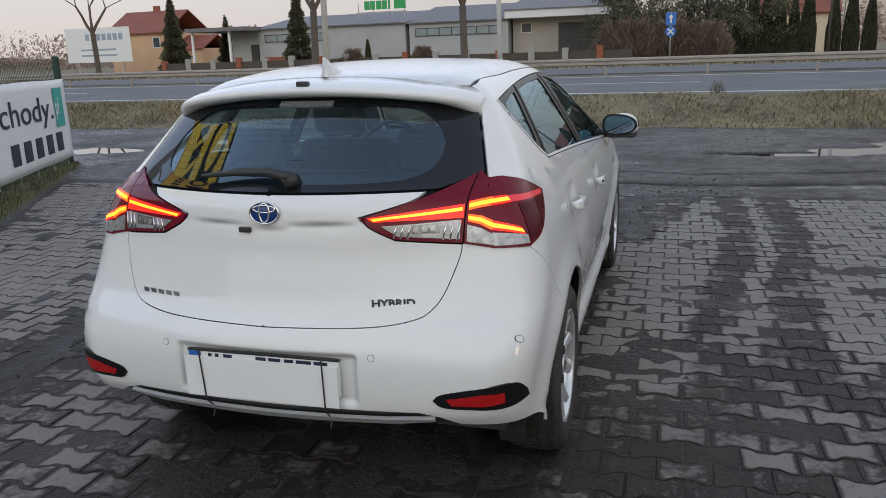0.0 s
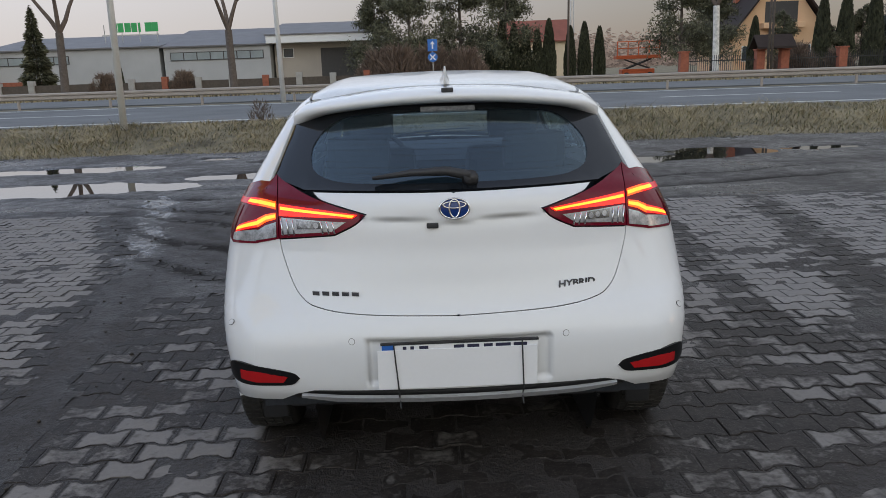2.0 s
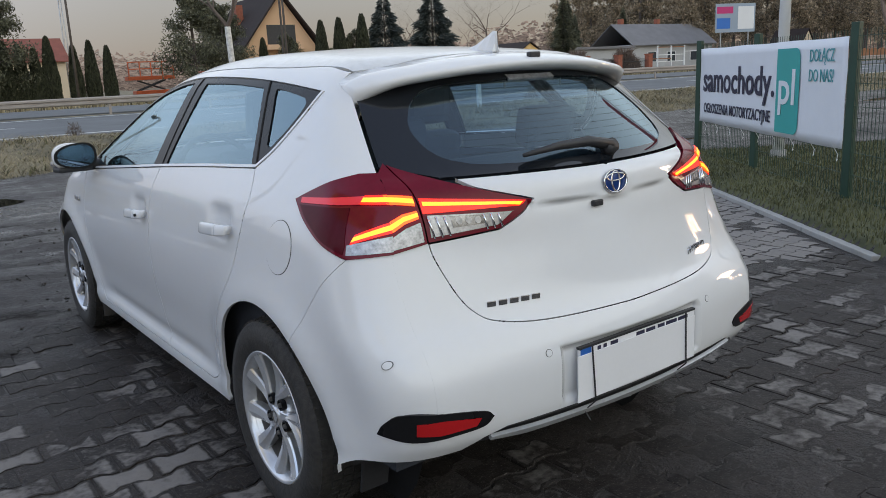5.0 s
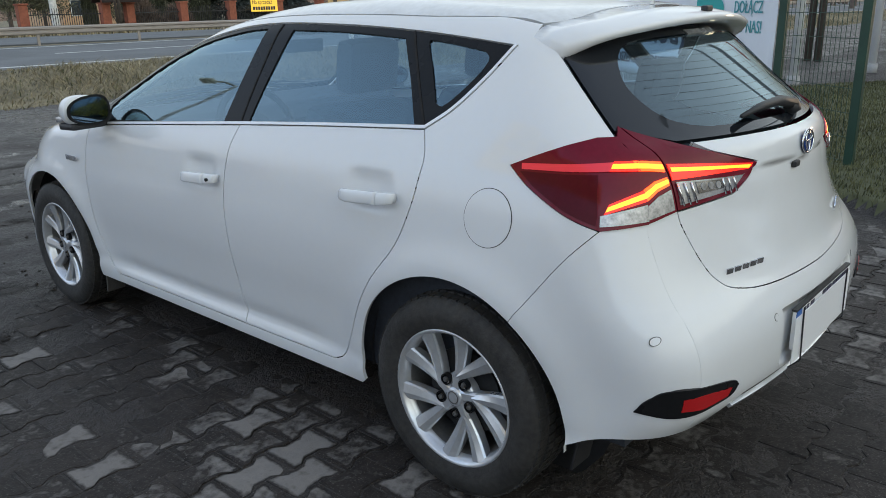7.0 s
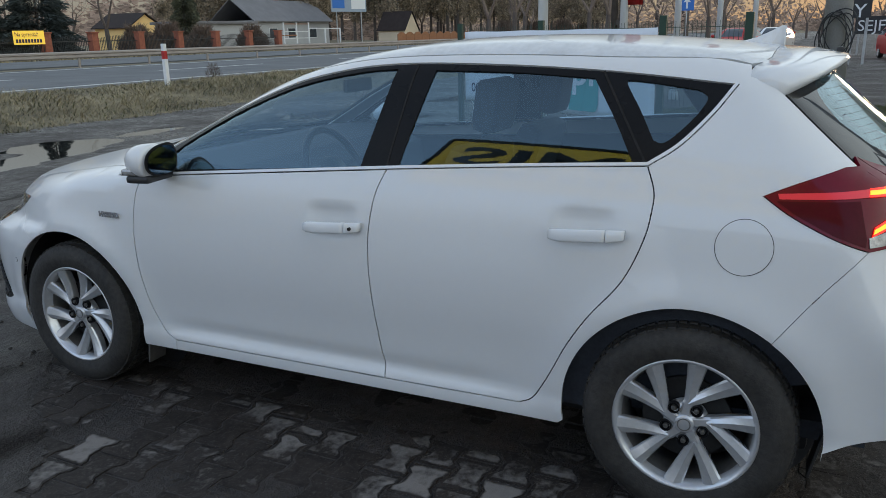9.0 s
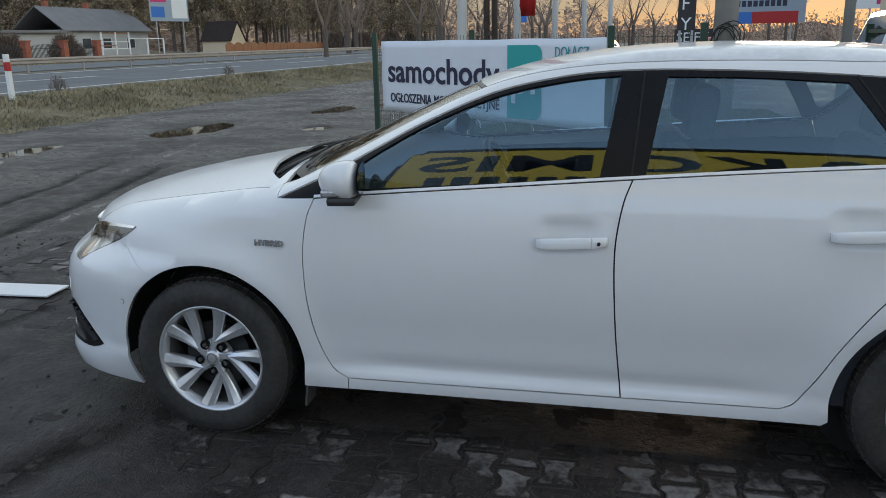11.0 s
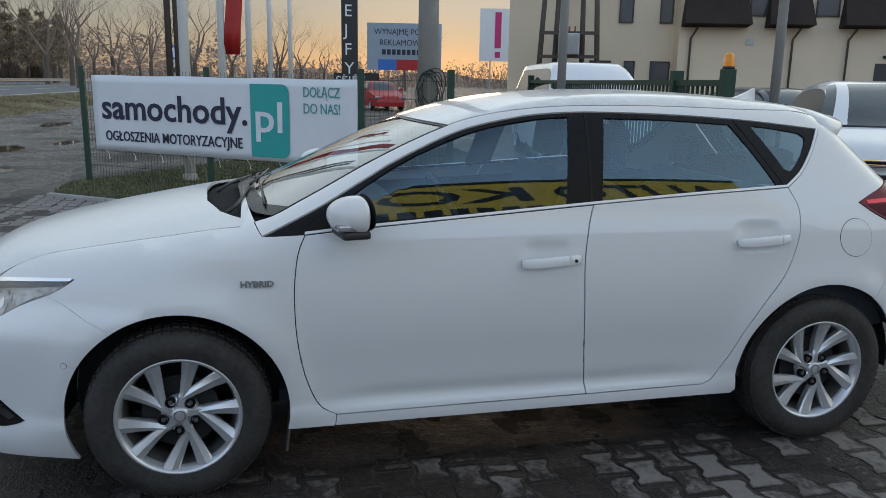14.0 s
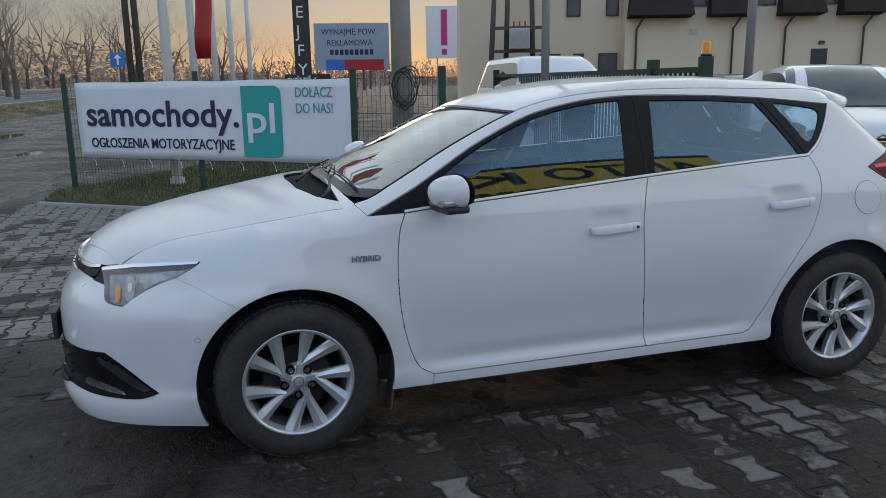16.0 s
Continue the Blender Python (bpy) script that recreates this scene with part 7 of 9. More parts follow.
def spruce_meshes(seed, h, r, n=11000, mat=None, base=0.4, slim=1.0):
    rng = np.random.RandomState(seed)
    t = 1 - np.sqrt(rng.rand(n))
    tier = np.sin(t * h * 5.0 + rng.rand() * 6) * 0.16 + 0.86
    rad = r * (1 - t) ** slim * tier * (0.35 + 0.65 * np.sqrt(rng.rand(n))) * (1 + 0.22 * np.sin(3 * 6.28 * rng.rand(n)))
    a = rng.rand(n) * 2 * np.pi
    z = base + t * (h - base) - rad * 0.18
    pts = np.c_[rad * np.cos(a), rad * np.sin(a), z]
    dirs = np.c_[np.cos(a), np.sin(a), 0.25 - 0.5 * rng.rand(n)]
    crown = leaf_cloud("crown", pts, dirs, 0.030 * h, mat or M_NEEDLE, seed, 0.3, 0.22)
    bm = bmesh.new()
    bm_tube(bm, [(0, 0, -0.1), (0, 0, h * 0.96)], [h * 0.016, h * 0.003], 7, False)
    tr = bpy.data.meshes.new("trunk")
    bm.to_mesh(tr)
    bm.free()
    tr.materials.append(M_BARK)
    return tr, crown


def pine_meshes(seed, h, n=9000, low=0.35, wide=0.24, mat=None):
    rng = np.random.RandomState(seed)
    bm = bmesh.new()
    bm_tube(bm, [(0, 0, -0.1), (0.1, 0, h * 0.5), (0, 0.1, h * 0.93)], [h * 0.018, h * 0.013, h * 0.004], 7, False)
    pts, dirs = [], []
    for k in range(44):
        t = low + (0.98 - low) * rng.rand()
        a = rng.rand() * 2 * np.pi
        ln = h * wide * (1.15 - t) * (0.6 + 0.6 * rng.rand()) + 0.3
        b = np.array([0, 0, h * t])
        e = b + np.array([np.cos(a) * ln, np.sin(a) * ln, ln * 0.25])
        bm_tube(bm, [b, (b + e) / 2 + [0, 0, 0.1], e], [h * 0.005, h * 0.003, h * 0.0015], 4, False)
        m = n // 44
        q = b + (e - b) * (0.35 + 0.75 * rng.rand(m, 1)) + rng.normal(0, 0.032 * h * (1.2 - t) + 0.10, (m, 3))
        pts.append(q)
        dirs.append(rng.normal(size=(m, 3)) + [0, 0, 0.6])
    tr = bpy.data.meshes.new("trunk")
    bm.to_mesh(tr)
    bm.free()
    tr.materials.append(M_BARK)
    return tr, leaf_cloud("crown", np.vstack(pts), np.vstack(dirs), 0.022 * h, mat or M_NEEDLE, seed, 0.0, 0.2)


def thuja_meshes(seed, h, r, n=7000):
    rng = np.random.RandomState(seed)
    t = rng.rand(n)
    rad = r * np.clip(1.25 * (1 - t) ** 0.55, 0, 1) * (0.8 + 0.25 * rng.rand(n))
    a = rng.rand(n) * 2 * np.pi
    pts = np.c_[rad * np.cos(a), rad * np.sin(a), 0.1 + t * (h - 0.2)]
    dirs = np.c_[np.cos(a) * 0.35, np.sin(a) * 0.35, np.ones(n)]
    crown = leaf_cloud("crown", pts, dirs, 0.030 * h + 0.05, M_THUJA, seed, 0.0)
    bm = bmesh.new()
    bm_tube(bm, [(0, 0, -0.1), (0, 0, h * 0.9)], [0.07, 0.02], 6, False)
    tr = bpy.data.meshes.new("trunk")
    bm.to_mesh(tr)
    bm.free()
    tr.materials.append(M_BARK)
    return tr, crown


def bush_meshes(seed, w, h, n=4200, mat=None):
    rng = np.random.RandomState(seed)
    a, t = rng.rand(n) * 2 * np.pi, rng.rand(n)
    rr = np.sqrt(rng.rand(n)) * w * (0.5 + 0.5 * np.sin(np.pi * np.clip(t + 0.15, 0, 1)))
    pts = np.c_[rr * np.cos(a), rr * np.sin(a), t * h * (0.7 + 0.5 * rng.rand(n))]
    dirs = np.c_[np.cos(a) * 0.6, np.sin(a) * 0.6, np.ones(n)] + rng.normal(0, 0.35, (n, 3))
    me = leaf_cloud("crown", pts, dirs, 0.22 * h, mat or M_DRYBUSH, seed, 0.0, 0.07)
    bm = bmesh.new()
    for k in range(6):
        b = 1.05 * k
        bm_tube(bm, [(0, 0, -0.05), (math.cos(b) * w * 0.3, math.sin(b) * w * 0.3, h * 0.6)], [0.03, 0.01], 4, False)
    st = bpy.data.meshes.new("stems")
    bm.to_mesh(st)
    bm.free()
    st.materials.append(M_BARK)
    return st, me


def plant(name, meshes, places, label, category, group=""):
    """Sets copies of one plant at (u, v, scale, turn) of the road's plan."""
    first = None
    for u, v, s, turn in places:
        z = 0.25 if v > 16 else 0.0
        m = ROAD @ pose(u, v, z, 0, 0, turn)
        if first is None:
            first = thing(name, m, label, category, group)
            for me in meshes:
                part(me.name.split(".")[0], me, None, first)
            first.scale = (s, s, s)
        else:
            c = copy_thing(first, m)
            c.scale = (s, s, s)


def build_plants():
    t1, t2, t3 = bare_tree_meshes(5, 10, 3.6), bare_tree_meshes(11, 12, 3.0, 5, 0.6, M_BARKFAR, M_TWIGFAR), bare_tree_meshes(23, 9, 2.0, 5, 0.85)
    plant("bare_tree", t1, [(-23.9, 45.5, 1.15, 0), (-13.4, 45.5, 1.1, 70), (-46, 50, 1.0, 200)], "leafless street tree with a forked dark trunk", "tree", "street trees by the far road")
    plant("bare_tree", t3, [(49, 62, 1.1, 20), (45, 70, 1.0, 100), (55, 75, 0.9, 240)], "leafless spreading garden tree", "tree", "bare garden trees")
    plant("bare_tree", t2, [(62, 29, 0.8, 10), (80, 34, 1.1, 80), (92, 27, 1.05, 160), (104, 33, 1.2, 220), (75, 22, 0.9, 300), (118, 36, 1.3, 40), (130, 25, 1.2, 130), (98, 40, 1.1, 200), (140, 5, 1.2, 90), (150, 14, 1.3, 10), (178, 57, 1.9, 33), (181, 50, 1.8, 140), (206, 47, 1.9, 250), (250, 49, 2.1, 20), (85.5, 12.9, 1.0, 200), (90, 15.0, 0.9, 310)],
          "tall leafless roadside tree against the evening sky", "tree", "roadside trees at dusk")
    plant("birch", bare_tree_meshes(31, 11, 5.0, 4, 0.5, M_BIRCH, M_TWIG), [(19.2, 55, 1.0, 0)], "slender pale-trunked birch without leaves", "tree")
    sp = spruce_meshes(2, 8, 1.7)
    plant("spruce", sp, [(-33, 60, 0.9, 0), (-53.5, 70, 1.02, 40), (-49.5, 74, 0.75, 90), (62.7, 66, 1.15, 10), (82, 84, 1.05, 50), (-47, 76, 0.62, 10), (75, 78, 1.2, 0), (90, 82, 1.15, 30), (110, 84, 1.2, 60)], "dark green pointed spruce", "tree", "spruces beyond the road")
    plant("blue_spruce", spruce_meshes(4, 9, 3.4, 17000, M_NEEDLEBLUE, 0.2, 0.8), [(40.5, 60, 1.0, 0), (36.5, 62, 0.92, 120)], "broad bluish spruce behind the brick fence", "tree", "blue spruces")
    plant("pine", pine_meshes(3, 10, 13000, 0.15, 0.32), [(-3.5, 63, 0.95, 0), (0.8, 66, 1.05, 80), (4.5, 62, 0.85, 160), (-6.5, 66, 0.8, 220), (18.0, 60, 0.9, 60), (21.5, 63, 0.75, 140), (28, 84, 1.0, 0), (26.8, 62, 0.50, 30), (32.6, 61, 0.52, 200), (29.6, 60, 0.36, 110)], "bushy dark pine with open crown", "tree", "pines across the road")
    plant("tall_pine", pine_meshes(9, 16, 9000, 0.3, 0.2, M_NEEDLEHAZE), [(x, y, k * (0.66 if x > 2.0 * y else 0.9), r) for x, y, k, r in ((118, 60, 1.1, 0), (126, 66, 1.2, 30), (134, 58, 1.15, 60), (142, 64, 1.25, 90), (150, 56, 1.2, 120), (112, 68, 1.1, 150), (158, 60, 1.3, 180), (104, 78, 1.1, 210), (96, 84, 1.2, 240), (166, 54, 1.3, 270), (128, 74, 1.3, 300), (145, 74, 1.3, 330), (172, 64, 1.3, 15), (120, 52, 0.9, 45), (180, 52, 1.3, 75))],
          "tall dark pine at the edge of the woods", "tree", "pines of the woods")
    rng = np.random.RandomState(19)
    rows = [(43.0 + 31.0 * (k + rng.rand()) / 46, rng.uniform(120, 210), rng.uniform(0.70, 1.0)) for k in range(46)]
    plant("forest_pine", pine_meshes(17, 16, 7000, 0.22, 0.17, M_NEEDLEHAZE), [(d * math.sin(radians(a)), d * math.cos(radians(a)), k * d / 165 * (1.25 if a < 62 else 1.0), 53 * i) for i, (a, d, k) in enumerate(rows)], "tall slender pine of the dark woods beyond the road", "tree", "pines of the woods")
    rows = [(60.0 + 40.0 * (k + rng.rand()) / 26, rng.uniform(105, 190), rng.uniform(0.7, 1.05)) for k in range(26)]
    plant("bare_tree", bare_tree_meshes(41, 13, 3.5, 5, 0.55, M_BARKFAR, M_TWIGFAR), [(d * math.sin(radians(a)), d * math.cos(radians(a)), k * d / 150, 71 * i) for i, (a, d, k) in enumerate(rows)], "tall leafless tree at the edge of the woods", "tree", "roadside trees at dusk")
    th = thuja_meshes(6, 5.0, 0.55)
    plant("thuja", th, [(3.2 + 0.95 * k, 62 + 0.1 * (k % 2), 0.82 + 0.05 * ((k * 7) % 4), 40 * k) for k in range(6)] + [(9.8, 63, 0.86, 10), (11.0, 63.2, 0.92, 70), (12.2, 63, 0.84, 130), (29.0, 60, 1.15, 30), (31, 60.5, 1.2, 60), (33, 60, 1.25, 90), (24.5, 62, 0.9, 0), (-27.3, 62, 0.5, 0)],
          "slim columnar thuja of a dark green row", "tree", "thujas of the hedge rows")
    bb = bush_meshes(7, 1.6, 2.0)
    plant("bare_bush", bb, [(-5.6, 59, 1.15, 60), (-4, 58, 1.25, 120), (-1.5, 58.5, 1.2, 180), (1.0, 58, 1.1, 240), (23.8, 52.5, 0.9, 10), (27, 53, 0.7, 70), (47, 56, 1.0, 130), (51, 56.5, 1.1, 190), (56, 57, 1.0, 250), (62, 56, 1.0, 310), (115, 50, 1.2, 15), (124, 49, 1.2, 75), (134, 47, 1.3, 135), (144, 46, 1.3, 195), (-26, 56, 0.7, 0), (-20, 56, 0.7, 40)],
          "leafless brown bush with thin twigs", "bush", "bare bushes")
    plant("low_shrub", bush_meshes(12, 0.35, 0.55, 260, M_TWIG), [(-4.9, 16.9, 1.0, 0), (15.0, 16.9, 0.8, 50), (1.5, 17.0, 0.6, 100), (-12, 16.8, 0.7, 150), (24, 16.8, 0.8, 200)], "dry weed stalks at the road's edge", "weed", "weeds on the bank")
    # far woods all round
    rng = np.random.RandomState(77)
    vs, fs, k = [], [], 0
    for a in np.arange(-75, 262, 0.32):
        for _ in range(2):
            d = rng.uniform(190, 330)
            b = radians(a + rng.uniform(-0.4, 0.4))
            x, y = d * math.sin(b), d * math.cos(b)
            h = rng.uniform(6.5, 11.5) * (0.75 if 88 < a < 118 else 1.35 if 40 < a <= 88 else 1.0) * d / 250
            w = rng.uniform(1.6, 3.6)
            spike = rng.rand() < 0.2
            m = 70
            for j in range(m):
                t = rng.rand() ** 1.5
                r = w * ((1 - t) if spike else (0.55 + 0.6 * math.sin(math.pi * min(1, t + 0.1)))) * 0.7
                px, py, pz = x + rng.normal(0, r), y + rng.normal(0, r), t * h
                s = 0.32 + 0.50 * rng.rand()
                tx, tz = rng.uniform(-1.5, 1.5), rng.uniform(-1.4, 1.4)
                vs += [(px - s, py + s * 0.6, pz), (px + s, py - s * 0.6, pz + 0.4 * s * tx), (px + s * tx, py - 0.6 * s * tx, max(0.0, pz + s * tz))]
                fs.append((k, k + 1, k + 2))
                k += 3
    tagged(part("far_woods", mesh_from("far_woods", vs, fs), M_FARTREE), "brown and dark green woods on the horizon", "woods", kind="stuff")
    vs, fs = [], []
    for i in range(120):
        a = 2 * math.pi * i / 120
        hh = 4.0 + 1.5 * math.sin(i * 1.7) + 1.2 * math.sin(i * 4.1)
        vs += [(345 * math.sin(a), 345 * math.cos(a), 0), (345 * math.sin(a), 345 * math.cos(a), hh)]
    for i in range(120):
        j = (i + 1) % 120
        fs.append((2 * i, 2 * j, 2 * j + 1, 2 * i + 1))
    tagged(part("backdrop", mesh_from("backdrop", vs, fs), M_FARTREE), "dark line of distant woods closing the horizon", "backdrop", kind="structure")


build_plants()

# ---- buildings, fences, signs ----
def at(u, v, z=0.25, turn=0.0):
    return ROAD @ pose(u, v, z, 0, 0, turn)


def gable(name, parent, x0, x1, y0, y1, z0, z1, mat, over=0.3, along="x", thick=0.12):
    """A two-sided roof with eaves and thickness."""
    bm = bmesh.new()
    if along == "x":
        ym = 0.5 * (y0 + y1)
        prof = [(y0 - over, z0 - 0.05), (ym, z1), (y1 + over, z0 - 0.05), (y1 + over, z0 - 0.05 - thick), (ym, z1 - thick), (y0 - over, z0 - 0.05 - thick)]
        a = [bm.verts.new((x0 - over, y, z)) for y, z in prof]
        b = [bm.verts.new((x1 + over, y, z)) for y, z in prof]
    else:
        xm = 0.5 * (x0 + x1)
        prof = [(x0 - over, z0 - 0.05), (xm, z1), (x1 + over, z0 - 0.05), (x1 + over, z0 - 0.05 - thick), (xm, z1 - thick), (x0 - over, z0 - 0.05 - thick)]
        a = [bm.verts.new((x, y0 - over, z)) for x, z in prof]
        b = [bm.verts.new((x, y1 + over, z)) for x, z in prof]
    for i in range(6):
        bm.faces.new((a[i], a[(i + 1) % 6], b[(i + 1) % 6], b[i]))
    bm.faces.new(a[::-1])
    bm.faces.new(b)
    bmesh.ops.recalc_face_normals(bm, faces=bm.faces[:])
    return part(name, bm, mat, parent)


def gable_wall(name, parent, x0, x1, y, z0, z1, mat, t=0.2):
    bm = bmesh.new()
    xm = 0.5 * (x0 + x1)
    prof = [(x0, 0), (x1, 0), (x1, z0), (xm, z1), (x0, z0)]
    a = [bm.verts.new((px, y, pz)) for px, pz in prof]
    b = [bm.verts.new((px, y + t, pz)) for px, pz in prof]
    for i in range(5):
        bm.faces.new((a[i], a[(i + 1) % 5], b[(i + 1) % 5], b[i]))
    bm.faces.new(a[::-1])
    bm.faces.new(b)
    bmesh.ops.recalc_face_normals(bm, faces=bm.faces[:])
    return part(name, bm, mat, parent)


def window(parent, x0, x1, y, z0, z1, panes=1, frame_mat=None, out=-1):
    """A framed window set in a wall that faces along y."""
    fm = frame_mat or M_WHITE
    w = part("window", mesh_from("window", [(x0, y + out * 0.02, z0), (x1, y + out * 0.02, z0), (x1, y + out * 0.02, z1), (x0, y + out * 0.02, z1)], [(0, 1, 2, 3)]), M_DARKDOOR, parent)
    f = 0.06
    for a, b, c, d in ((x0, x1, z0, z0 + f), (x0, x1, z1 - f, z1), (x0, x0 + f, z0, z1), (x1 - f, x1, z0, z1)):
        box("window_frame", (a, min(y, y + out * 0.08), c), (b, max(y, y + out * 0.08), d), fm, w)
    n = panes
    for k in range(n):
        a, b = x0 + (x1 - x0) * k / n, x0 + (x1 - x0) * (k + 1) / n
        box("pane", (a + 0.05, min(y + out * 0.03, y + out * 0.05), z0 + f), (b - 0.05, max(y + out * 0.03, y + out * 0.05), z1 - f), M_HALLPANE if n > 2 else M_PANE, w)
    return w


def board(name, m, w, h, z, mat, label, category, posts=True, t=0.06):
    b = thing(name, m, label, category)
    box("panel", (-w / 2, -t, z), (w / 2, 0, z + h), mat, b, 0.01)
    if posts:
        for sx in (-w * 0.35, w * 0.35):
            box("post", (sx - 0.06, 0.0, -0.3), (sx + 0.06, 0.12, z + h * 0.9), M_GALV, b)
    return b


def build_hall():
    h = thing("hall", at(0, 70), "long low grey industrial hall with band windows", "building")
    # two gabled bays, a garage bay and a porch
    for x0, x1, z0, z1, mat in ((-43, -26.8, 4.2, 5.6, M_WALLGREY), (-26.4, -16.6, 4.1, 5.9, M_WALLGREY)):
        box("wall", (x0, 0, -0.3), (x1, 18, z0), mat, h)
        gable("roof", h, x0, x1, 0, 18, z0, z1, M_ROOFGREY)
    for x0, x1, n in ((-42.3, -35.2, 5), (-25.8, -17.2, 7)):
        window(h, x0, x1, 0.0, 2.75, 3.5, n, M_DARKDOOR)
    box("stone_plinth", (-42.5, -0.15, -0.3), (-38.0, 0, 1.3), M_BRICK, h)
    box("wall", (-16.4, 1.0, -0.3), (-6.9, 16, 4.2), M_WALLTAUPE, h)
    box("fascia", (-16.8, -0.6, 4.0), (-6.6, 16.4, 4.75), M_WHITE, h, 0.03)
    gable("roof", h, -16.6, -6.7, -0.4, 16, 4.85, 6.2, M_ROOFGREY)
    box("garage_door", (-12.1, 0.93, -0.3), (-8.8, 1.0, 3.5), M_DARKDOOR, h)
    window(h, -15.6, -14.6, 1.0, 2.7, 3.6, 1)
    box("porch_roof", (-49.8, -3.0, 3.95), (-42.8, 6, 4.35), M_ROOFGREY, h, 0.03)
    box("porch_wall", (-46.6, 0.5, -0.3), (-43.2, 6, 3.95), M_WALLGREY, h)
    for px in (-49.4, -45.0):
        box("porch_post", (px, -2.6, -0.3), (px + 0.22, -2.38, 3.95), M_WHITE, h)
    box("entrance", (-44.3, 0.4, -0.3), (-43.4, 0.5, 2.6), M_DARKDOOR, h)
    sg = thing("roof_sign", at(-29.0, 69.4, 5.35), "green company sign with plain bars on the hall roof", "sign")
    box("sign_frame", (-2.6, 0, 0), (2.6, 0.06, 0.1), M_GALV, sg)
    for k, w in enumerate((0.55, 0.5, 0.55, 0.5, 0.2, 0.6, 0.55)):
        box("sign_bar", (-1.7 + 0.62 * k, -0.05, 0.3), (-1.7 + 0.62 * k + w, 0.02, 1.1), M_GREENSIGN, sg)
    for sx in (-2.4, -0.8, 0.8, 2.4):
        box("sign_leg", (sx, 0.0, -0.6), (sx + 0.06, 0.06, 1.0), M_GALV, sg)
    # house and white board further along
    hs = thing("house", at(-63.5, 76), "cream house with a hipped red tiled roof", "house")
    box("wall", (-3.5, 0, -0.3), (4.5, 8, 4.6), M_WALLWARM, hs)
    gable("roof", hs, -3.5, 4.5, 0, 8, 4.6, 7.2, M_ROOFRED, 0.5)
    box("wing", (4.5, 1, -0.3), (8.5, 7, 2.6), M_WALLWARM, hs)
    gable("wing_roof", hs, 4.5, 8.5, 1, 7, 2.6, 4.2, M_ROOFRED)
    box("chimney", (0, 4, 6.6), (0.6, 4.6, 7.8), M_BRICK, hs)
    window(hs, 2.6, 3.6, 0.0, 2.8, 4.0, 1)
    window(hs, -2.6, -1.6, 0.0, 2.8, 4.0, 1)
    b = board("advert_board", at(-63.1, 69.5), 8.8, 3.7, 1.35, M_WHITE, "large white advertising board with faint grey bars", "billboard")
    for k in range(7):
        box("print_bar", (-1.6 + 0.75 * k, -0.07, 3.7), (-1.6 + 0.75 * k + 0.55, -0.06, 4.4), M_BILLBLUE, b)
    for k in range(2):
        box("print_bar", (-2.4, -0.07, 2.6 - 0.6 * k), (2.4, -0.06, 2.8 - 0.6 * k), M_BILLBLUE, b)
    # low brown fence with pillars before the hall
    f = thing("plinth_fence", at(0, 55.5), "low dark fence with stone pillars before the hall", "fence")
    for k in range(16):
        u = -44 + 2.5 * k
        box("pillar", (u, -0.2, -0.3), (u + 0.45, 0.2, 1.25 + 0.1 * (k % 2)), M_CONCRETE if k % 3 else M_BRICK, f, 0.02)
        box("fence_panel", (u + 0.45, -0.04, -0.2), (u + 2.5, 0.04, 1.0), M_WOOD, f)


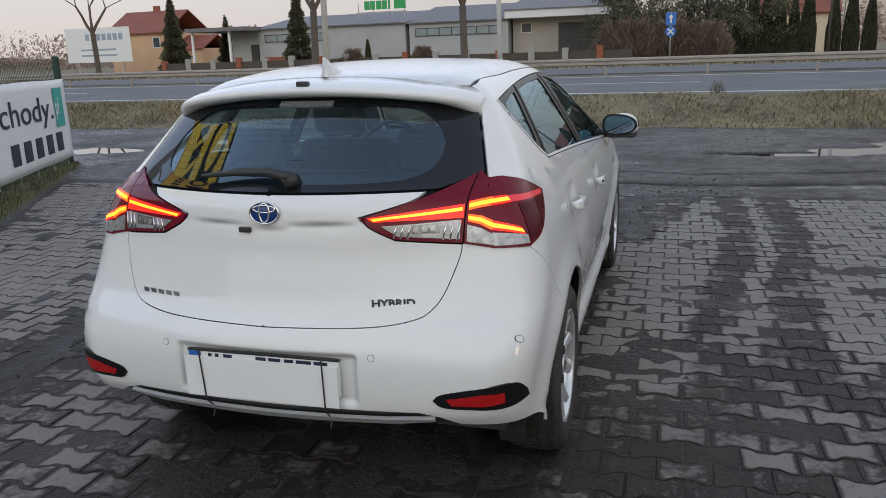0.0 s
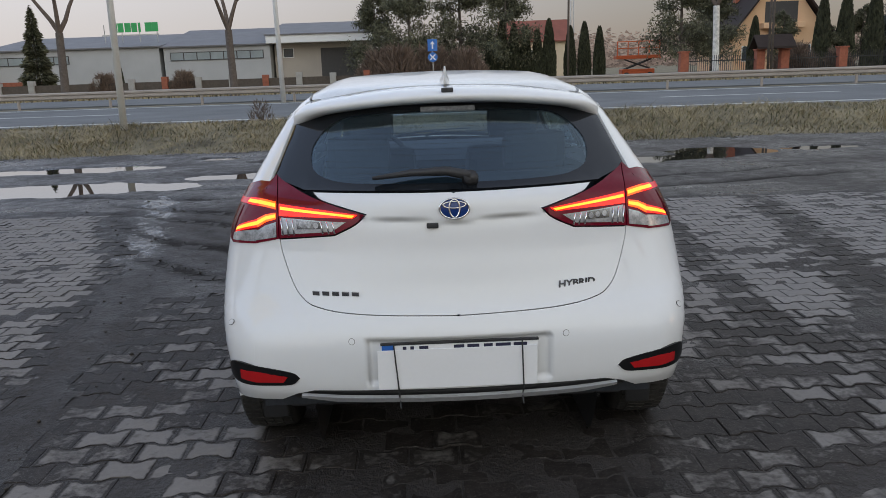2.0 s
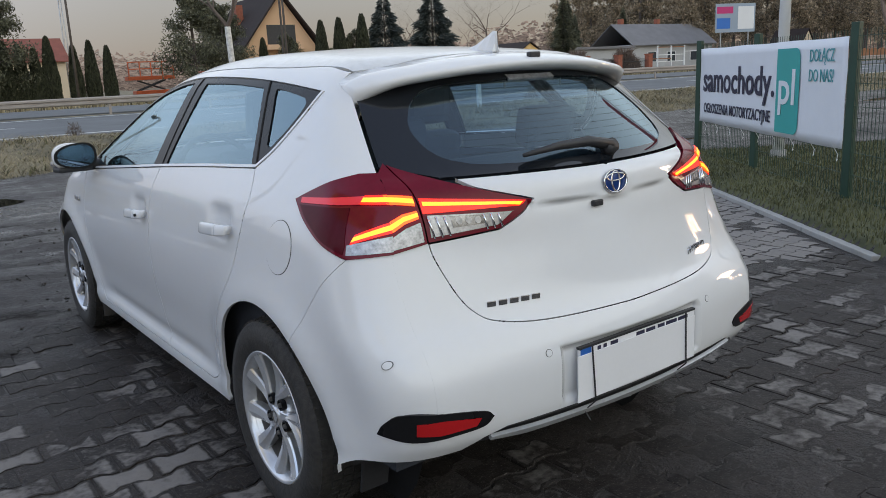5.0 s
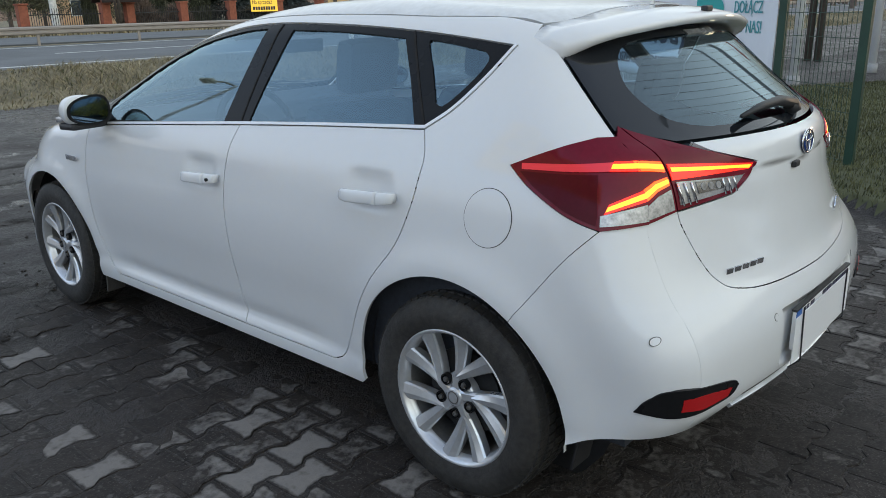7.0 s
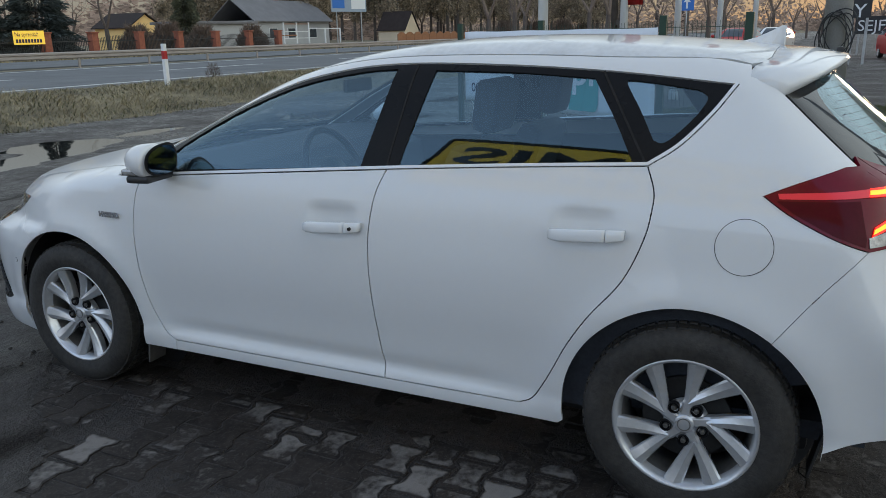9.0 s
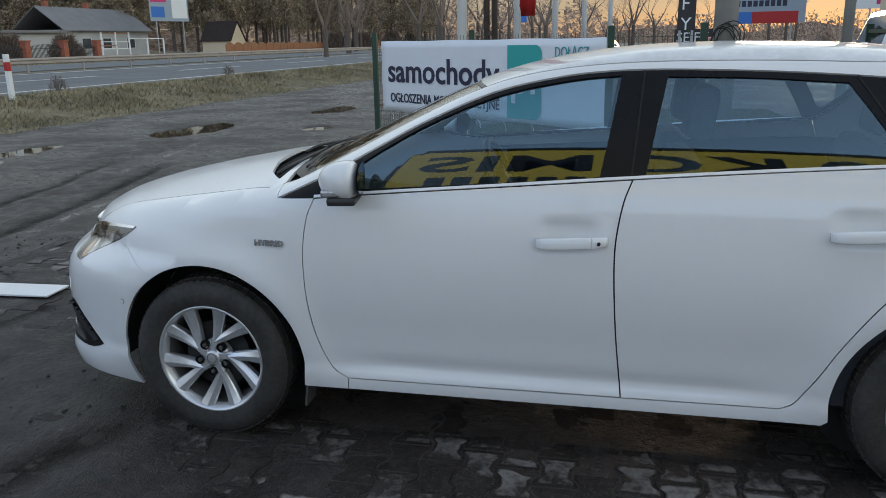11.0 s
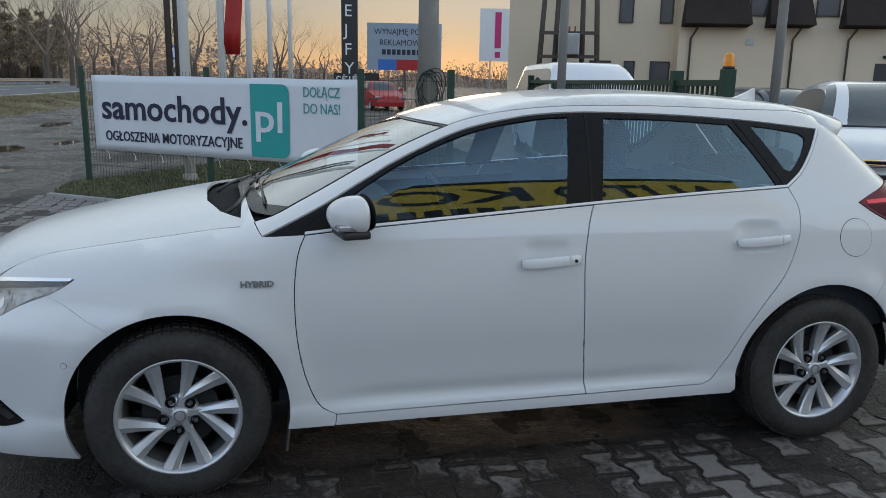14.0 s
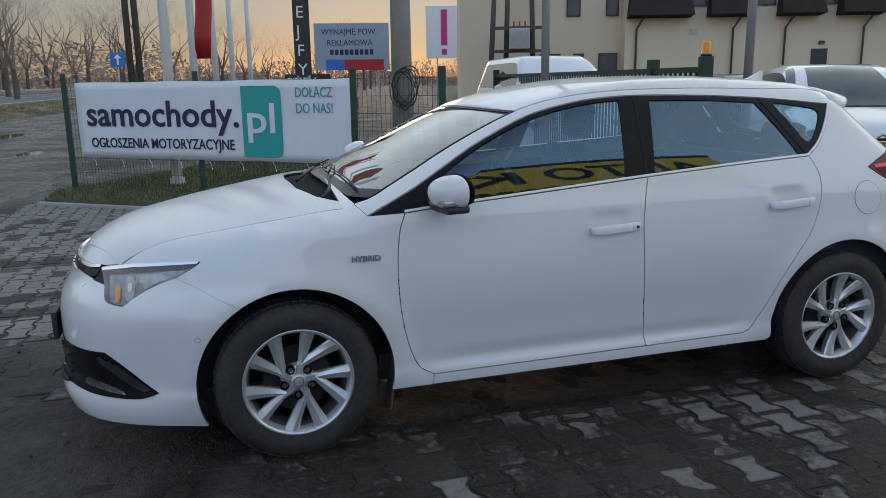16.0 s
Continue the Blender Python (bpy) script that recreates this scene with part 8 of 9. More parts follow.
def build_garden_side():
    # brick pillar fence
    f = thing("brick_fence", at(0, 50), "red brick pillars with black iron fence panels", "fence")
    us = [15.4, 20.4, 22.0, 25.8, 29.6, 33.7, 37.6, 41.9, 46.0, 50.3, 54.6, 58.8]
    for u in us:
        p = box("pillar", (u - 0.27, -0.27, -0.3), (u + 0.27, 0.27, 1.75), M_BRICK, f, 0.02)
        box("pillar_cap", (u - 0.33, -0.33, 1.75), (u + 0.33, 0.33, 1.85), M_BRICK, p, 0.02)
    for a, b in zip(us, us[1:]):
        if b - a < 2:
            continue
        bm = bmesh.new()
        n = int((b - a - 0.54) / 0.14)
        for k in range(n):
            u = a + 0.34 + 0.14 * k
            top = 1.35 + 0.22 * math.sin(math.pi * k / n)
            bm_box(bm, (u - 0.015, -0.015, 0.0), (u + 0.015, 0.015, top))
        bm_box(bm, (a + 0.27, -0.02, 0.2), (b - 0.27, 0.02, 0.26))
        bm_box(bm, (a + 0.27, -0.02, 1.15), (b - 0.27, 0.02, 1.21))
        part("iron_panel", bm, M_IRON, f)
        box("fence_plinth", (a + 0.27, -0.08, -0.3), (b - 0.27, 0.08, 0.12), M_CONCRETE, f)
    g = thing("gate_roof", at(21.2, 50), "small tiled roof over the brick garden gate", "gatehouse")
    gable("roof", g, -1.1, 1.1, -0.7, 0.7, 2.0, 2.75, M_ROOFBROWN, 0.15)
    box("lintel", (-0.9, -0.2, 1.86), (0.9, 0.2, 2.0), M_BRICK, g)
    yb = thing("sale_sign", at(32.2, 49.6), "yellow for-sale sign tied to the iron fence", "sign")
    # no lamp: the sale panel glows only through the shared yellow material
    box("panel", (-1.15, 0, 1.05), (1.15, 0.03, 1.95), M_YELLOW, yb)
    for sx in (-1.05, 1.05):
        box("stake", (sx - 0.02, 0.03, -0.3), (sx + 0.02, 0.07, 1.9), M_IRON, yb)
    lettering("lettering", "Na sprzedaż", 0.40, M_INK, yb, pose(-1.05, -0.012, 1.58, 90), 0.004, "", 0.85)
    for k in range(9):
        box("number_bar", (-1.0 + 0.22 * k, -0.012, 1.16), (-1.0 + 0.22 * k + 0.16, 0.0, 1.40), M_INK, yb)
    # house with steep roof
    h = thing("house", at(30.3, 72), "pale yellow gabled house with steep brown roof", "house")
    gable_wall("gable_wall", h, -4.0, 4.6, 0, 3.4, 9.2, M_WALLWARM)
    box("wall", (-3.9, 0.21, -0.3), (4.5, 11, 3.4), M_WALLWARM, h)
    gable("roof", h, -4.0, 4.6, 0, 11, 3.3, 9.5, M_ROOFBROWN, 0.7, "y", 0.25)
    box("loggia", (-1.2, -0.03, 4.4), (1.8, 0.0, 6.3), M_DARKDOOR, h)
    box("balcony", (-1.6, -0.9, 3.9), (2.2, 0, 4.4), M_WALLWARM, h, 0.03)
    box("chimney", (-2.2, 5, 6.6), (-1.5, 5.7, 8.6), M_BRICK, h)
    window(h, -3.2, -1.9, 0.0, 1.0, 2.4, 2)
    window(h, 1.9, 3.2, 0.0, 1.0, 2.4, 2)
    # red-roofed house and orange lift between the trees
    r = thing("house", at(9.2, 84), "red-roofed house half hidden by trees", "house")
    box("wall", (-3.5, 0, -0.3), (3.5, 7, 3.9), M_WALLCREAM, r)
    gable("roof", r, -3.5, 3.5, 0, 7, 3.9, 6.2, M_ROOFRED, 0.4)
    window(r, -1.0, 0.6, 0.0, 1.2, 2.8, 2)
    l = thing("scissor_lift", at(16.0, 66), "orange scissor lift with railed platform", "lift")
    box("platform", (-1.9, -0.6, 1.55), (1.9, 0.6, 1.85), M_ORANGE, l, 0.02)
    box("base", (-1.4, -0.6, 0.2), (1.4, 0.6, 0.7), M_ORANGE, l, 0.05)
    for sx in (-1.8, -0.9, 0, 0.9, 1.8):
        box("rail_post", (sx - 0.04, -0.58, 1.85), (sx + 0.04, -0.5, 3.0), M_ORANGE, l)
    for z in (2.4, 2.95):
        box("rail", (-1.85, -0.58, z), (1.85, -0.5, z + 0.08), M_ORANGE, l)
    for k in range(3):
        bm = bmesh.new()
        bm_box(bm, (-1.2, -0.05, -0.06), (1.2, 0.05, 0.06))
        part("scissor_arm", bm, M_IRON, l, m=pose(0, -0.45 + 0.3 * k, 1.1, 0, 20 if k % 2 else -20))
    for sx in (-1.0, 1.0):
        tube("wheel", [(sx, -0.62, 0.1), (sx, 0.62, 0.1)], [0.32, 0.32], M_RUBBER, l, 14)
    # long grey building, its billboard and sheds
    g = thing("long_house", at(84, 72), "long low grey building with a dark pitched roof", "building")
    box("wall", (-3.0, 0, -0.3), (14, 7, 3.4), M_WALLGREY, g)
    gable("roof", g, -3.0, 14, 0, 7, 3.4, 6.3, M_ROOFGREY, 0.5)
    for x in (0, 4, 9):
        window(g, x, x + 1.8, 0.0, 1.0, 2.4, 2)
    for x in (-1.5, 6.0):
        box("chimney", (x, 3.5, 5.6), (x + 0.6, 4.1, 7.0), M_BRICK, g)
    b = board("billboard", at(94.8, 66, 0.25, -20), 6.2, 3.8, 4.5, M_BILLBLUE, "printed billboard on steel posts over the roofs", "billboard")
    box("print_bar", (-2.9, -0.075, 7.0), (-0.4, -0.06, 7.9), M_MAGENTA, b)
    box("print_bar", (-2.9, -0.075, 5.0), (-0.8, -0.06, 6.4), M_SIGNBLUE, b)
    box("print_bar", (0.4, -0.075, 4.9), (2.9, -0.06, 7.9), M_WHITE, b)
    w = thing("shed", at(69, 66), "pale low shed with a flat blue-grey roof", "shed")
    box("wall", (-5, 0, -0.3), (5, 6, 2.8), M_WALLGREY, w)
    box("roof", (-5.4, -0.4, 2.8), (5.4, 6.4, 3.1), M_ROOFGREY, w, 0.03)
    c = thing("cottage", at(109, 64), "small wooden cottage with yellowish gable", "house")
    gable_wall("gable_wall", c, -1.8, 2.6, 0, 1.9, 4.6, M_WALLCREAM)
    box("wall", (-1.7, 0.21, -0.3), (2.5, 5, 1.9), M_WALLCREAM, c)
    gable("roof", c, -1.8, 2.6, 0, 5, 1.9, 4.8, M_ROOFBROWN, 0.2, "y", 0.08)
    y2 = thing("lit_house", at(68, 78), "house gable glowing in the last sun", "house")
    # the last sun on these walls is painted by their colour
    gable_wall("gable_wall", y2, -2.6, 2.6, 0, 2.7, 4.2, M_WALLSUN)
    box("wall", (-2.5, 0.21, -0.3), (2.5, 6, 2.7), M_WALLSUN, y2)
    gable("roof", y2, -2.6, 2.6, 0, 6, 2.7, 4.4, M_ROOFBROWN, 0.3, "y")
    s = thing("scaffold", at(66, 55), "white scaffold frame beside the road", "scaffold")
    for x in (0, 2.2, 4.4, 7.5, 10.5):
        box("upright", (x, 0, -0.3), (x + 0.12, 0.12, 2.7 if x < 5 else 2.1), M_WHITE, s)
    for z in (1.0, 1.7, 2.5):
        box("ledger", (0, 0.02, z), (4.5, 0.1, z + 0.08), M_FENCEWOOD if z > 2 else M_WHITE, s)
    box("ledger", (4.5, 0.02, 2.0), (10.6, 0.1, 2.08), M_WHITE, s)
    box("deck", (0, 0, 1.3), (2.3, 0.9, 1.4), M_FENCEWOOD, s)
    o = thing("board_fence", at(0, 51.5), "orange-brown arched wooden fence panels", "fence")
    for k in range(34):
        u = 84 + 2.1 * k
        bm = bmesh.new()
        vs = [bm.verts.new((u + 2.0 * t, 0, z)) for t, z in ((0, -0.3), (1, -0.3), (1, 1.2), (0.75, 1.45), (0.5, 1.52), (0.25, 1.45), (0, 1.2))]
        r = bmesh.ops.extrude_face_region(bm, geom=[bm.faces.new(vs)])
        bmesh.ops.translate(bm, vec=(0, 0.08, 0), verts=[v for v in r["geom"] if isinstance(v, bmesh.types.BMVert)])
        bmesh.ops.recalc_face_normals(bm, faces=bm.faces[:])
        part("fence_panel", bm, M_FENCEWOOD, o)


def road_post(u, v, z):
    p = thing("marker_post", at(u, v, z), "white roadside marker post with a red band", "post")
    for a, b, m in ((-0.15, 0.66, M_WHITE), (0.66, 0.86, M_RED), (0.86, 1.04, M_WHITE)):
        box("shaft" if m is M_WHITE else "red_band", (-0.055, -0.045, a), (0.055, 0.045, b), m, p, 0.008 if b > 1 else 0.0)


def lamp_post(u, v, z, h, r=0.07, lean=0.0, label="tall grey steel lamp post on the bank", turn=0.0, arm=1.5):
    p = thing("lamp_post", at(u, v, z, turn), label, "lamp post")
    top = Vector((lean, 0, h))
    tube("pole", [(0, 0, -0.2), top * 0.5, top], [r, r * 0.85, r * 0.65], M_POLE, p, 12)
    tube("arm", [top, top + Vector((0, arm * 0.5, 0.25)), top + Vector((0, arm, 0.3))], [r * 0.6, r * 0.5, r * 0.45], M_POLE, p, 8)
    box("lamp_head", (lean - 0.14, arm - 0.1, h + 0.24), (lean + 0.14, arm + 0.55, h + 0.36), M_POLE, p, 0.03)
    box("base_plate", (-0.16, -0.16, -0.1), (0.16, 0.16, 0.02), M_CONCRETE, p, 0.02)


def build_road_things():
    road_post(11.75, 15.4, 0.33)
    lamp_post(-7.75, 15.2, 0.18, 8.5, 0.085, 0.1)
    lamp_post(-7.1, 30.0, 0.3, 8.0, 0.11, -0.1, "leaning grey lamp post beyond the road")
    s = thing("road_sign", at(-1.28, 52.1), "blue one-way sign above a round no-stopping sign", "road sign")
    tube("pole", [(0, 0, -0.2), (0, 0, 3.3)], [0.035, 0.035], M_GALV, s, 8)
    plate = box("arrow_plate", (-0.33, -0.06, 2.45), (0.33, -0.03, 3.25), M_SIGNBLUE, s, 0.01)
    box("arrow_shaft", (-0.05, -0.068, 2.6), (0.05, -0.06, 2.95), M_WHITE, plate)
    bm = bmesh.new()
    bm.faces.new([bm.verts.new(v) for v in ((-0.16, -0.066, 2.92), (0.16, -0.066, 2.92), (0, -0.066, 3.14))])
    part("arrow_head", bm, M_WHITE, plate)
    bm = bmesh.new()
    bmesh.ops.create_cone(bm, cap_ends=True, segments=28, radius1=0.33, radius2=0.33, depth=0.03)
    disc = part("round_plate", bm, M_SIGNBLUE, s, m=pose(0, -0.045, 2.05, 90))
    for a in (45, -45):
        box("cross_bar", (-0.26, -0.04, -0.018), (0.26, 0.04, -0.019 + 0.042), M_WHITE, disc, m=pose(0, 0, 0.0, 0, 0, a))
    s = thing("road_sign", ROAD @ pose(51.84, 10.13, 0.2, 0, 0, -85), "square blue one-way sign with a white arrow", "road sign")
    tube("pole", [(0, 0.03, -0.3), (0, 0.03, 3.3)], [0.035, 0.035], M_GALV, s, 8)
    plate = box("arrow_plate", (-0.45, -0.03, 2.42), (0.45, 0.0, 3.32), M_SIGNBLUE, s, 0.01)
    box("arrow_shaft", (-0.06, -0.038, 2.55), (0.06, -0.03, 3.0), M_WHITE, plate)
    bm = bmesh.new()
    bm.faces.new([bm.verts.new(v) for v in ((-0.24, -0.036, 2.95), (0.24, -0.036, 2.95), (0, -0.036, 3.22))])
    part("arrow_head", bm, M_WHITE, plate)
    p = thing("timber_pole", ROAD @ pose(16.99, 5.11, 0.0), "dark double timber pole beside the lawn", "pole")
    for sy in (-0.11, 0.11):
        tube("mast", [(0, sy, -0.2), (0, sy * 0.8, 9.0)], [0.085, 0.07], M_WOOD, p, 10)
    for z in (1.6, 4.2, 6.8):
        box("spacer", (-0.06, -0.12, z), (0.06, 0.12, z + 0.12), M_WOOD, p)
    # power pole with crossarms
    for u, v, h in ((14.0, 90, 11.5), (66, 95, 9.5)):
        p = thing("pylon", at(u, v), "slim lattice power pole with cross arms", "pylon")
        for sx in (-0.25, 0.25):
            tube("leg", [(sx, 0, -0.2), (sx * 0.4, 0, h)], [0.06, 0.05], M_GALV, p, 6)
        for k in range(8):
            z = 0.6 + k * (h - 1.2) / 8
            tube("brace", [(-0.24 + 0.015 * k, 0, z), (0.24 - 0.015 * k, 0, z + (h - 1.2) / 8)], [0.025, 0.025], M_GALV, p, 4)
        box("cross_arm", (-1.3, -0.05, h - 1.0), (1.3, 0.05, h - 0.85), M_GALV, p)
        for sx in (-1.2, -0.6, 0.6, 1.2):
            box("insulator", (sx - 0.05, -0.05, h - 0.85), (sx + 0.05, 0.05, h - 0.6), M_WHITE, p)
    tube("pole", [(0, 0, -0.2), (0.05, 0, 9)], [0.10, 0.07], M_WOOD, thing("timber_pole", at(8.9, 58), "plain dark timber pole", "pole"), 10)
    tube("pole", [(0, 0, -0.2), (0.0, 0, 7.5)], [0.12, 0.09], M_WOOD, thing("timber_pole", at(112, 48), "plain dark timber pole", "pole"), 10)
    for k, (a, b) in enumerate((((-60, 47, 8.2), (20, 47, 8.6)), ((-60, 47.5, 7.6), (20, 47.5, 8.0)))):
        w = thing("overhead_cable", ROAD, "thin black overhead cable across the sky", "cable")
        pts = [(a[0] + (b[0] - a[0]) * t, a[1], a[2] + (b[2] - a[2]) * t - 1.2 * math.sin(math.pi * t)) for t in np.linspace(0, 1, 17)]
        tube("wire", pts, [0.02] * 17, M_IRON, w, 4)
        for q in (pts[0], pts[-1]):
            tube("support", [(q[0], q[1], -0.2), q], [0.09, 0.07], M_WOOD, w, 8)


build_hall()
build_garden_side()
build_road_things()


# ---- fences and banners of the car lot ----
def mesh_panel(parent, a, b, z0=0.08, z1=1.53):
    """Welded wire fence panel between two plan points."""
    bm = bmesh.new()
    a, b = Vector((*a, 0)), Vector((*b, 0))
    n = max(2, int((b - a).length / 0.055))
    for k in range(n + 1):
        p = a + (b - a) * (k / n)
        bm_tube(bm, [p + Vector((0, 0, z0)), p + Vector((0, 0, z1 + 0.03))], [0.0028, 0.0028], 4, False)
    for z in np.arange(z0 + 0.02, z1, 0.2):
        bm_tube(bm, [a + Vector((0, 0, z)), b + Vector((0, 0, z))], [0.0035, 0.0035], 4, False)
    return tagged(part("wire_panel", bm, M_GREENSTEEL, parent, "green welded wire mesh"), kind="stuff")


def fence_line(pts, label):
    f = thing("mesh_fence", ROAD, label, "fence")
    for p in pts:
        q = box("fence_post", (p[0] - 0.035, p[1] - 0.035, -0.1), (p[0] + 0.035, p[1] + 0.035, 1.62), M_GREENSTEEL, f, 0.004)
    for a, b in zip(pts, pts[1:]):
        mesh_panel(f, a, b)
    return f


def build_banner(a, b, z0, z1, right):
    """A printed banner tied to the fence, read from the lot side, from a (left) to b (right)."""
    a, b = Vector(a), Vector(b)
    w, h = (b - a).length, z1 - z0
    ang = math.degrees(math.atan2(b.y - a.y, b.x - a.x))
    t = thing("banner", ROAD @ pose(a.x, a.y, z0, 0, 0, ang), "white vinyl banner with dark lettering and a teal tile" if right else "white vinyl banner with dark lettering and number bars", "banner")
    nx, nz = 36, 10
    vs = [(w * i / nx, -0.045 + 0.004 * math.sin(3.1 * i / nx * 6.28 + j) * math.sin(math.pi * j / nz), h * j / nz + 0.004 * math.sin(i * 0.55) * (1 if j in (0, nz) else 0)) for j in range(nz + 1) for i in range(nx + 1)]
    fs = [(j * (nx + 1) + i, j * (nx + 1) + i + 1, (j + 1) * (nx + 1) + i + 1, (j + 1) * (nx + 1) + i) for j in range(nz) for i in range(nx)]
    cloth = part("cloth", mesh_from("cloth", vs, fs, True), M_BANNER, t)
    so = cloth.modifiers.new("thickness", "SOLIDIFY")
    so.thickness = 0.003
    y = -0.054

    def tile(x0, x1, za, zb):
        r = 0.10
        turn = [(math.cos(v), math.sin(v)) for v in np.linspace(0, math.pi / 2, 7)]
        pts = [(x0, za)] + [(x1 - r + r * s, za + r - r * c) for c, s in turn] + [(x1 - r + r * c, zb - r + r * s) for c, s in turn] + [(x0, zb)] if right else [(x0, za), (x1, za), (x1, zb), (x0, zb)]
        o = loop_of(*[[p, q] for p, q in zip(pts, pts[1:] + pts[:1])])
        bm = bmesh.new()
        bm.faces.new([bm.verts.new((p[0], y, p[1])) for p in o])
        return part("teal_tile", bm, M_TEAL, t)
    if right:
        lettering("large_lettering", "samochody.", h * 0.47, M_INK, t, pose(w * 0.040, y, h * 0.43, 90), 0.002, width=w * 0.585, bold=0.007)
        lettering("small_lettering", "OGŁOSZENIA MOTORYZACYJNE", h * 0.185, M_INK, t, pose(w * 0.050, y, h * 0.14, 90), 0.002, width=w * 0.555, bold=0.002)
        tl = tile(w * 0.638, w * 0.775, h * 0.05, h * 0.93)
        lettering("tile_lettering", "pl", h * 0.52, M_BANNER, tl, pose(w * 0.657, y - 0.004, h * 0.36, 90), 0.002, width=w * 0.095, bold=0.006)
        lettering("teal_lettering", "DOŁĄCZ", h * 0.17, M_TEALDARK, t, pose(w * 0.825, y, h * 0.79, 90), 0.002, width=w * 0.120)
        lettering("teal_lettering", "DO NAS!", h * 0.17, M_TEALDARK, t, pose(w * 0.825, y, h * 0.60, 90), 0.002, width=w * 0.120)
    else:
        lettering("large_lettering", "samochody.", h * 0.40, M_INK, t, pose(w * 0.26, y, h * 0.54, 90), 0.002, width=w * 0.62)
        tl = tile(w * 0.895, w * 0.965, h * 0.42, h * 0.90)
        lettering("tile_lettering", "pl", h * 0.30, M_BANNER, tl, pose(w * 0.90, y - 0.004, h * 0.58, 90), 0.002, "", 0.7)
        for k in range(5):
            box("number_bar", (w * (0.58 + 0.075 * k), y - 0.002, h * 0.13), (w * (0.58 + 0.075 * k) + w * 0.045, y + 0.004, h * 0.36), M_INK, t)
    for k in range(9):
        x = w * (0.04 + 0.115 * k)
        bm = bmesh.new()
        bm_tube(bm, [(x, -0.05, 0.02), (x + 0.03, -0.01, -0.06), (x + 0.05, -0.03, -0.12), (x + 0.055, -0.02, -0.10)], [0.003] * 4, 4)
        part("tie", bm, M_WHITE, t)


def build_lot():
    fence_line([(7.78, 4.98), (6.52, 3.22), (5.25, 1.42), (4.62, 0.52)], "green wire mesh fence with steel posts along the lawn")
    build_banner((7.63, 4.79), (5.25, 1.44), 0.52, 1.50, True)
    fence_line([(-5.15, 1.55), (-6.42, 4.0), (-7.72, 6.5)], "green wire mesh fence beside the grass strip")
    build_banner((-5.0, 1.45), (-7.62, 6.42), 0.18, 1.30, False)
    # flag poles
    for k, (x, y) in enumerate(((7.65, 3.62), (11.3, 3.45), (14.5, 3.15), (17.8, 2.8), (20.6, 2.3))):
        p = thing("flagpole", ROAD @ pose(x, y, 0.05), "white steel flagpole on the lawn", "flagpole", "row of white flagpoles")
        tube("pole", [(0, 0, -0.1), (0, 0, 7.5)], [0.075, 0.05], M_WHITE, p, 12)
        tube("socket", [(0, 0, -0.1), (0, 0, 0.12)], [0.11, 0.10], M_CONCRETE, p, 12)
        if k in (1, 3):
            vs, fs = [], []
            for i in range(13):
                for j in range(5):
                    vs.append((0.05 * math.sin(2.2 * j + 0.4 * i), -0.08 - 0.07 * j - 0.05 * math.sin(0.9 * i), (6.9 - 0.42 * i) if k == 1 else (6.9 - 0.2 * i)))
            for i in range(12):
                for j in range(4):
                    a = i * 5 + j
                    fs.append((a, a + 1, a + 6, a + 5))
            c = part("flag", mesh_from("flag", vs, fs, True), M_RED if k == 1 else M_ORANGE, p, "limp red flag")
            so = c.modifiers.new("thickness", "SOLIDIFY")
            so.thickness = 0.004
    # concrete pole with a coil of cable
    p = thing("concrete_pole", ROAD @ pose(9.6, -0.05, 0), "thick concrete utility pole with a coiled black cable", "utility pole")
    tube("pole", [(0, 0, -0.1), (0, 0, 9)], [0.19, 0.13], M_CONCRETE, p, 14)
    for k in range(6):
        bm = bmesh.new()
        ra, rb, lean = 0.13 + 0.022 * k, 0.36 - 0.02 * ((k * 5) % 6), 0.10 * math.sin(2.3 * k)
        ring = [(-0.21 - 0.009 * k, ra * math.cos(a) + lean * math.sin(a), 1.33 + 0.02 * (k % 3) + rb * math.sin(a)) for a in np.linspace(0, 2 * math.pi, 25)]
        bm_tube(bm, ring, [0.008] * 25, 6, False)
        part("cable_coil", bm, M_IRON, p, smooth=True)
    for x, y, h in ((4.75, -0.75, 6.5), (3.35, -2.45, 6.5)):
        q = thing("lamp_post", ROAD @ pose(x, y, 0), "slim grey lamp post by the gate", "lamp post", "lamp posts by the gate")
        tube("pole", [(0, 0, -0.1), (0, 0, h)], [0.05, 0.04], M_GALV, q, 12)
        box("lamp_head", (-0.1, -0.08, h), (0.3, 0.08, h + 0.1), M_GALV, q, 0.02)
    # sliding gate
    g0, g1 = Vector((3.2, -1.85)), Vector((12.4, -2.7))
    ang = math.degrees(math.atan2(g1.y - g0.y, g1.x - g0.x))
    L = (g1 - g0).length
    g = thing("sliding_gate", ROAD @ pose(g0.x, g0.y, 0, 0, 0, ang), "dark green steel sliding gate standing open", "gate")
    box("top_rail", (0, -0.03, 1.50), (L, 0.03, 1.56), M_GREENSTEEL, g)
    box("bottom_rail", (0, -0.04, 0.10), (L, 0.04, 0.20), M_GREENSTEEL, g)
    for k in range(int(L / 0.12)):
        box("baluster", (0.06 + 0.12 * k, -0.012, 0.2), (0.085 + 0.12 * k, 0.012, 1.5), M_GREENSTEEL, g)
    for x in (0.0, 1.25, L):
        box("gate_post", (x - 0.05, -0.06, -0.1), (x + 0.05, 0.06, 1.66), M_GREENSTEEL, g, 0.006)
    box("drive_box", (1.12, -0.2, 0.0), (1.38, -0.07, 0.5), M_GREENSTEEL, g, 0.01)
    bc = thing("beacon", ROAD @ pose(g0.x, g0.y, 1.66), "amber warning beacon on the gate post", "beacon")
    bm = bmesh.new()
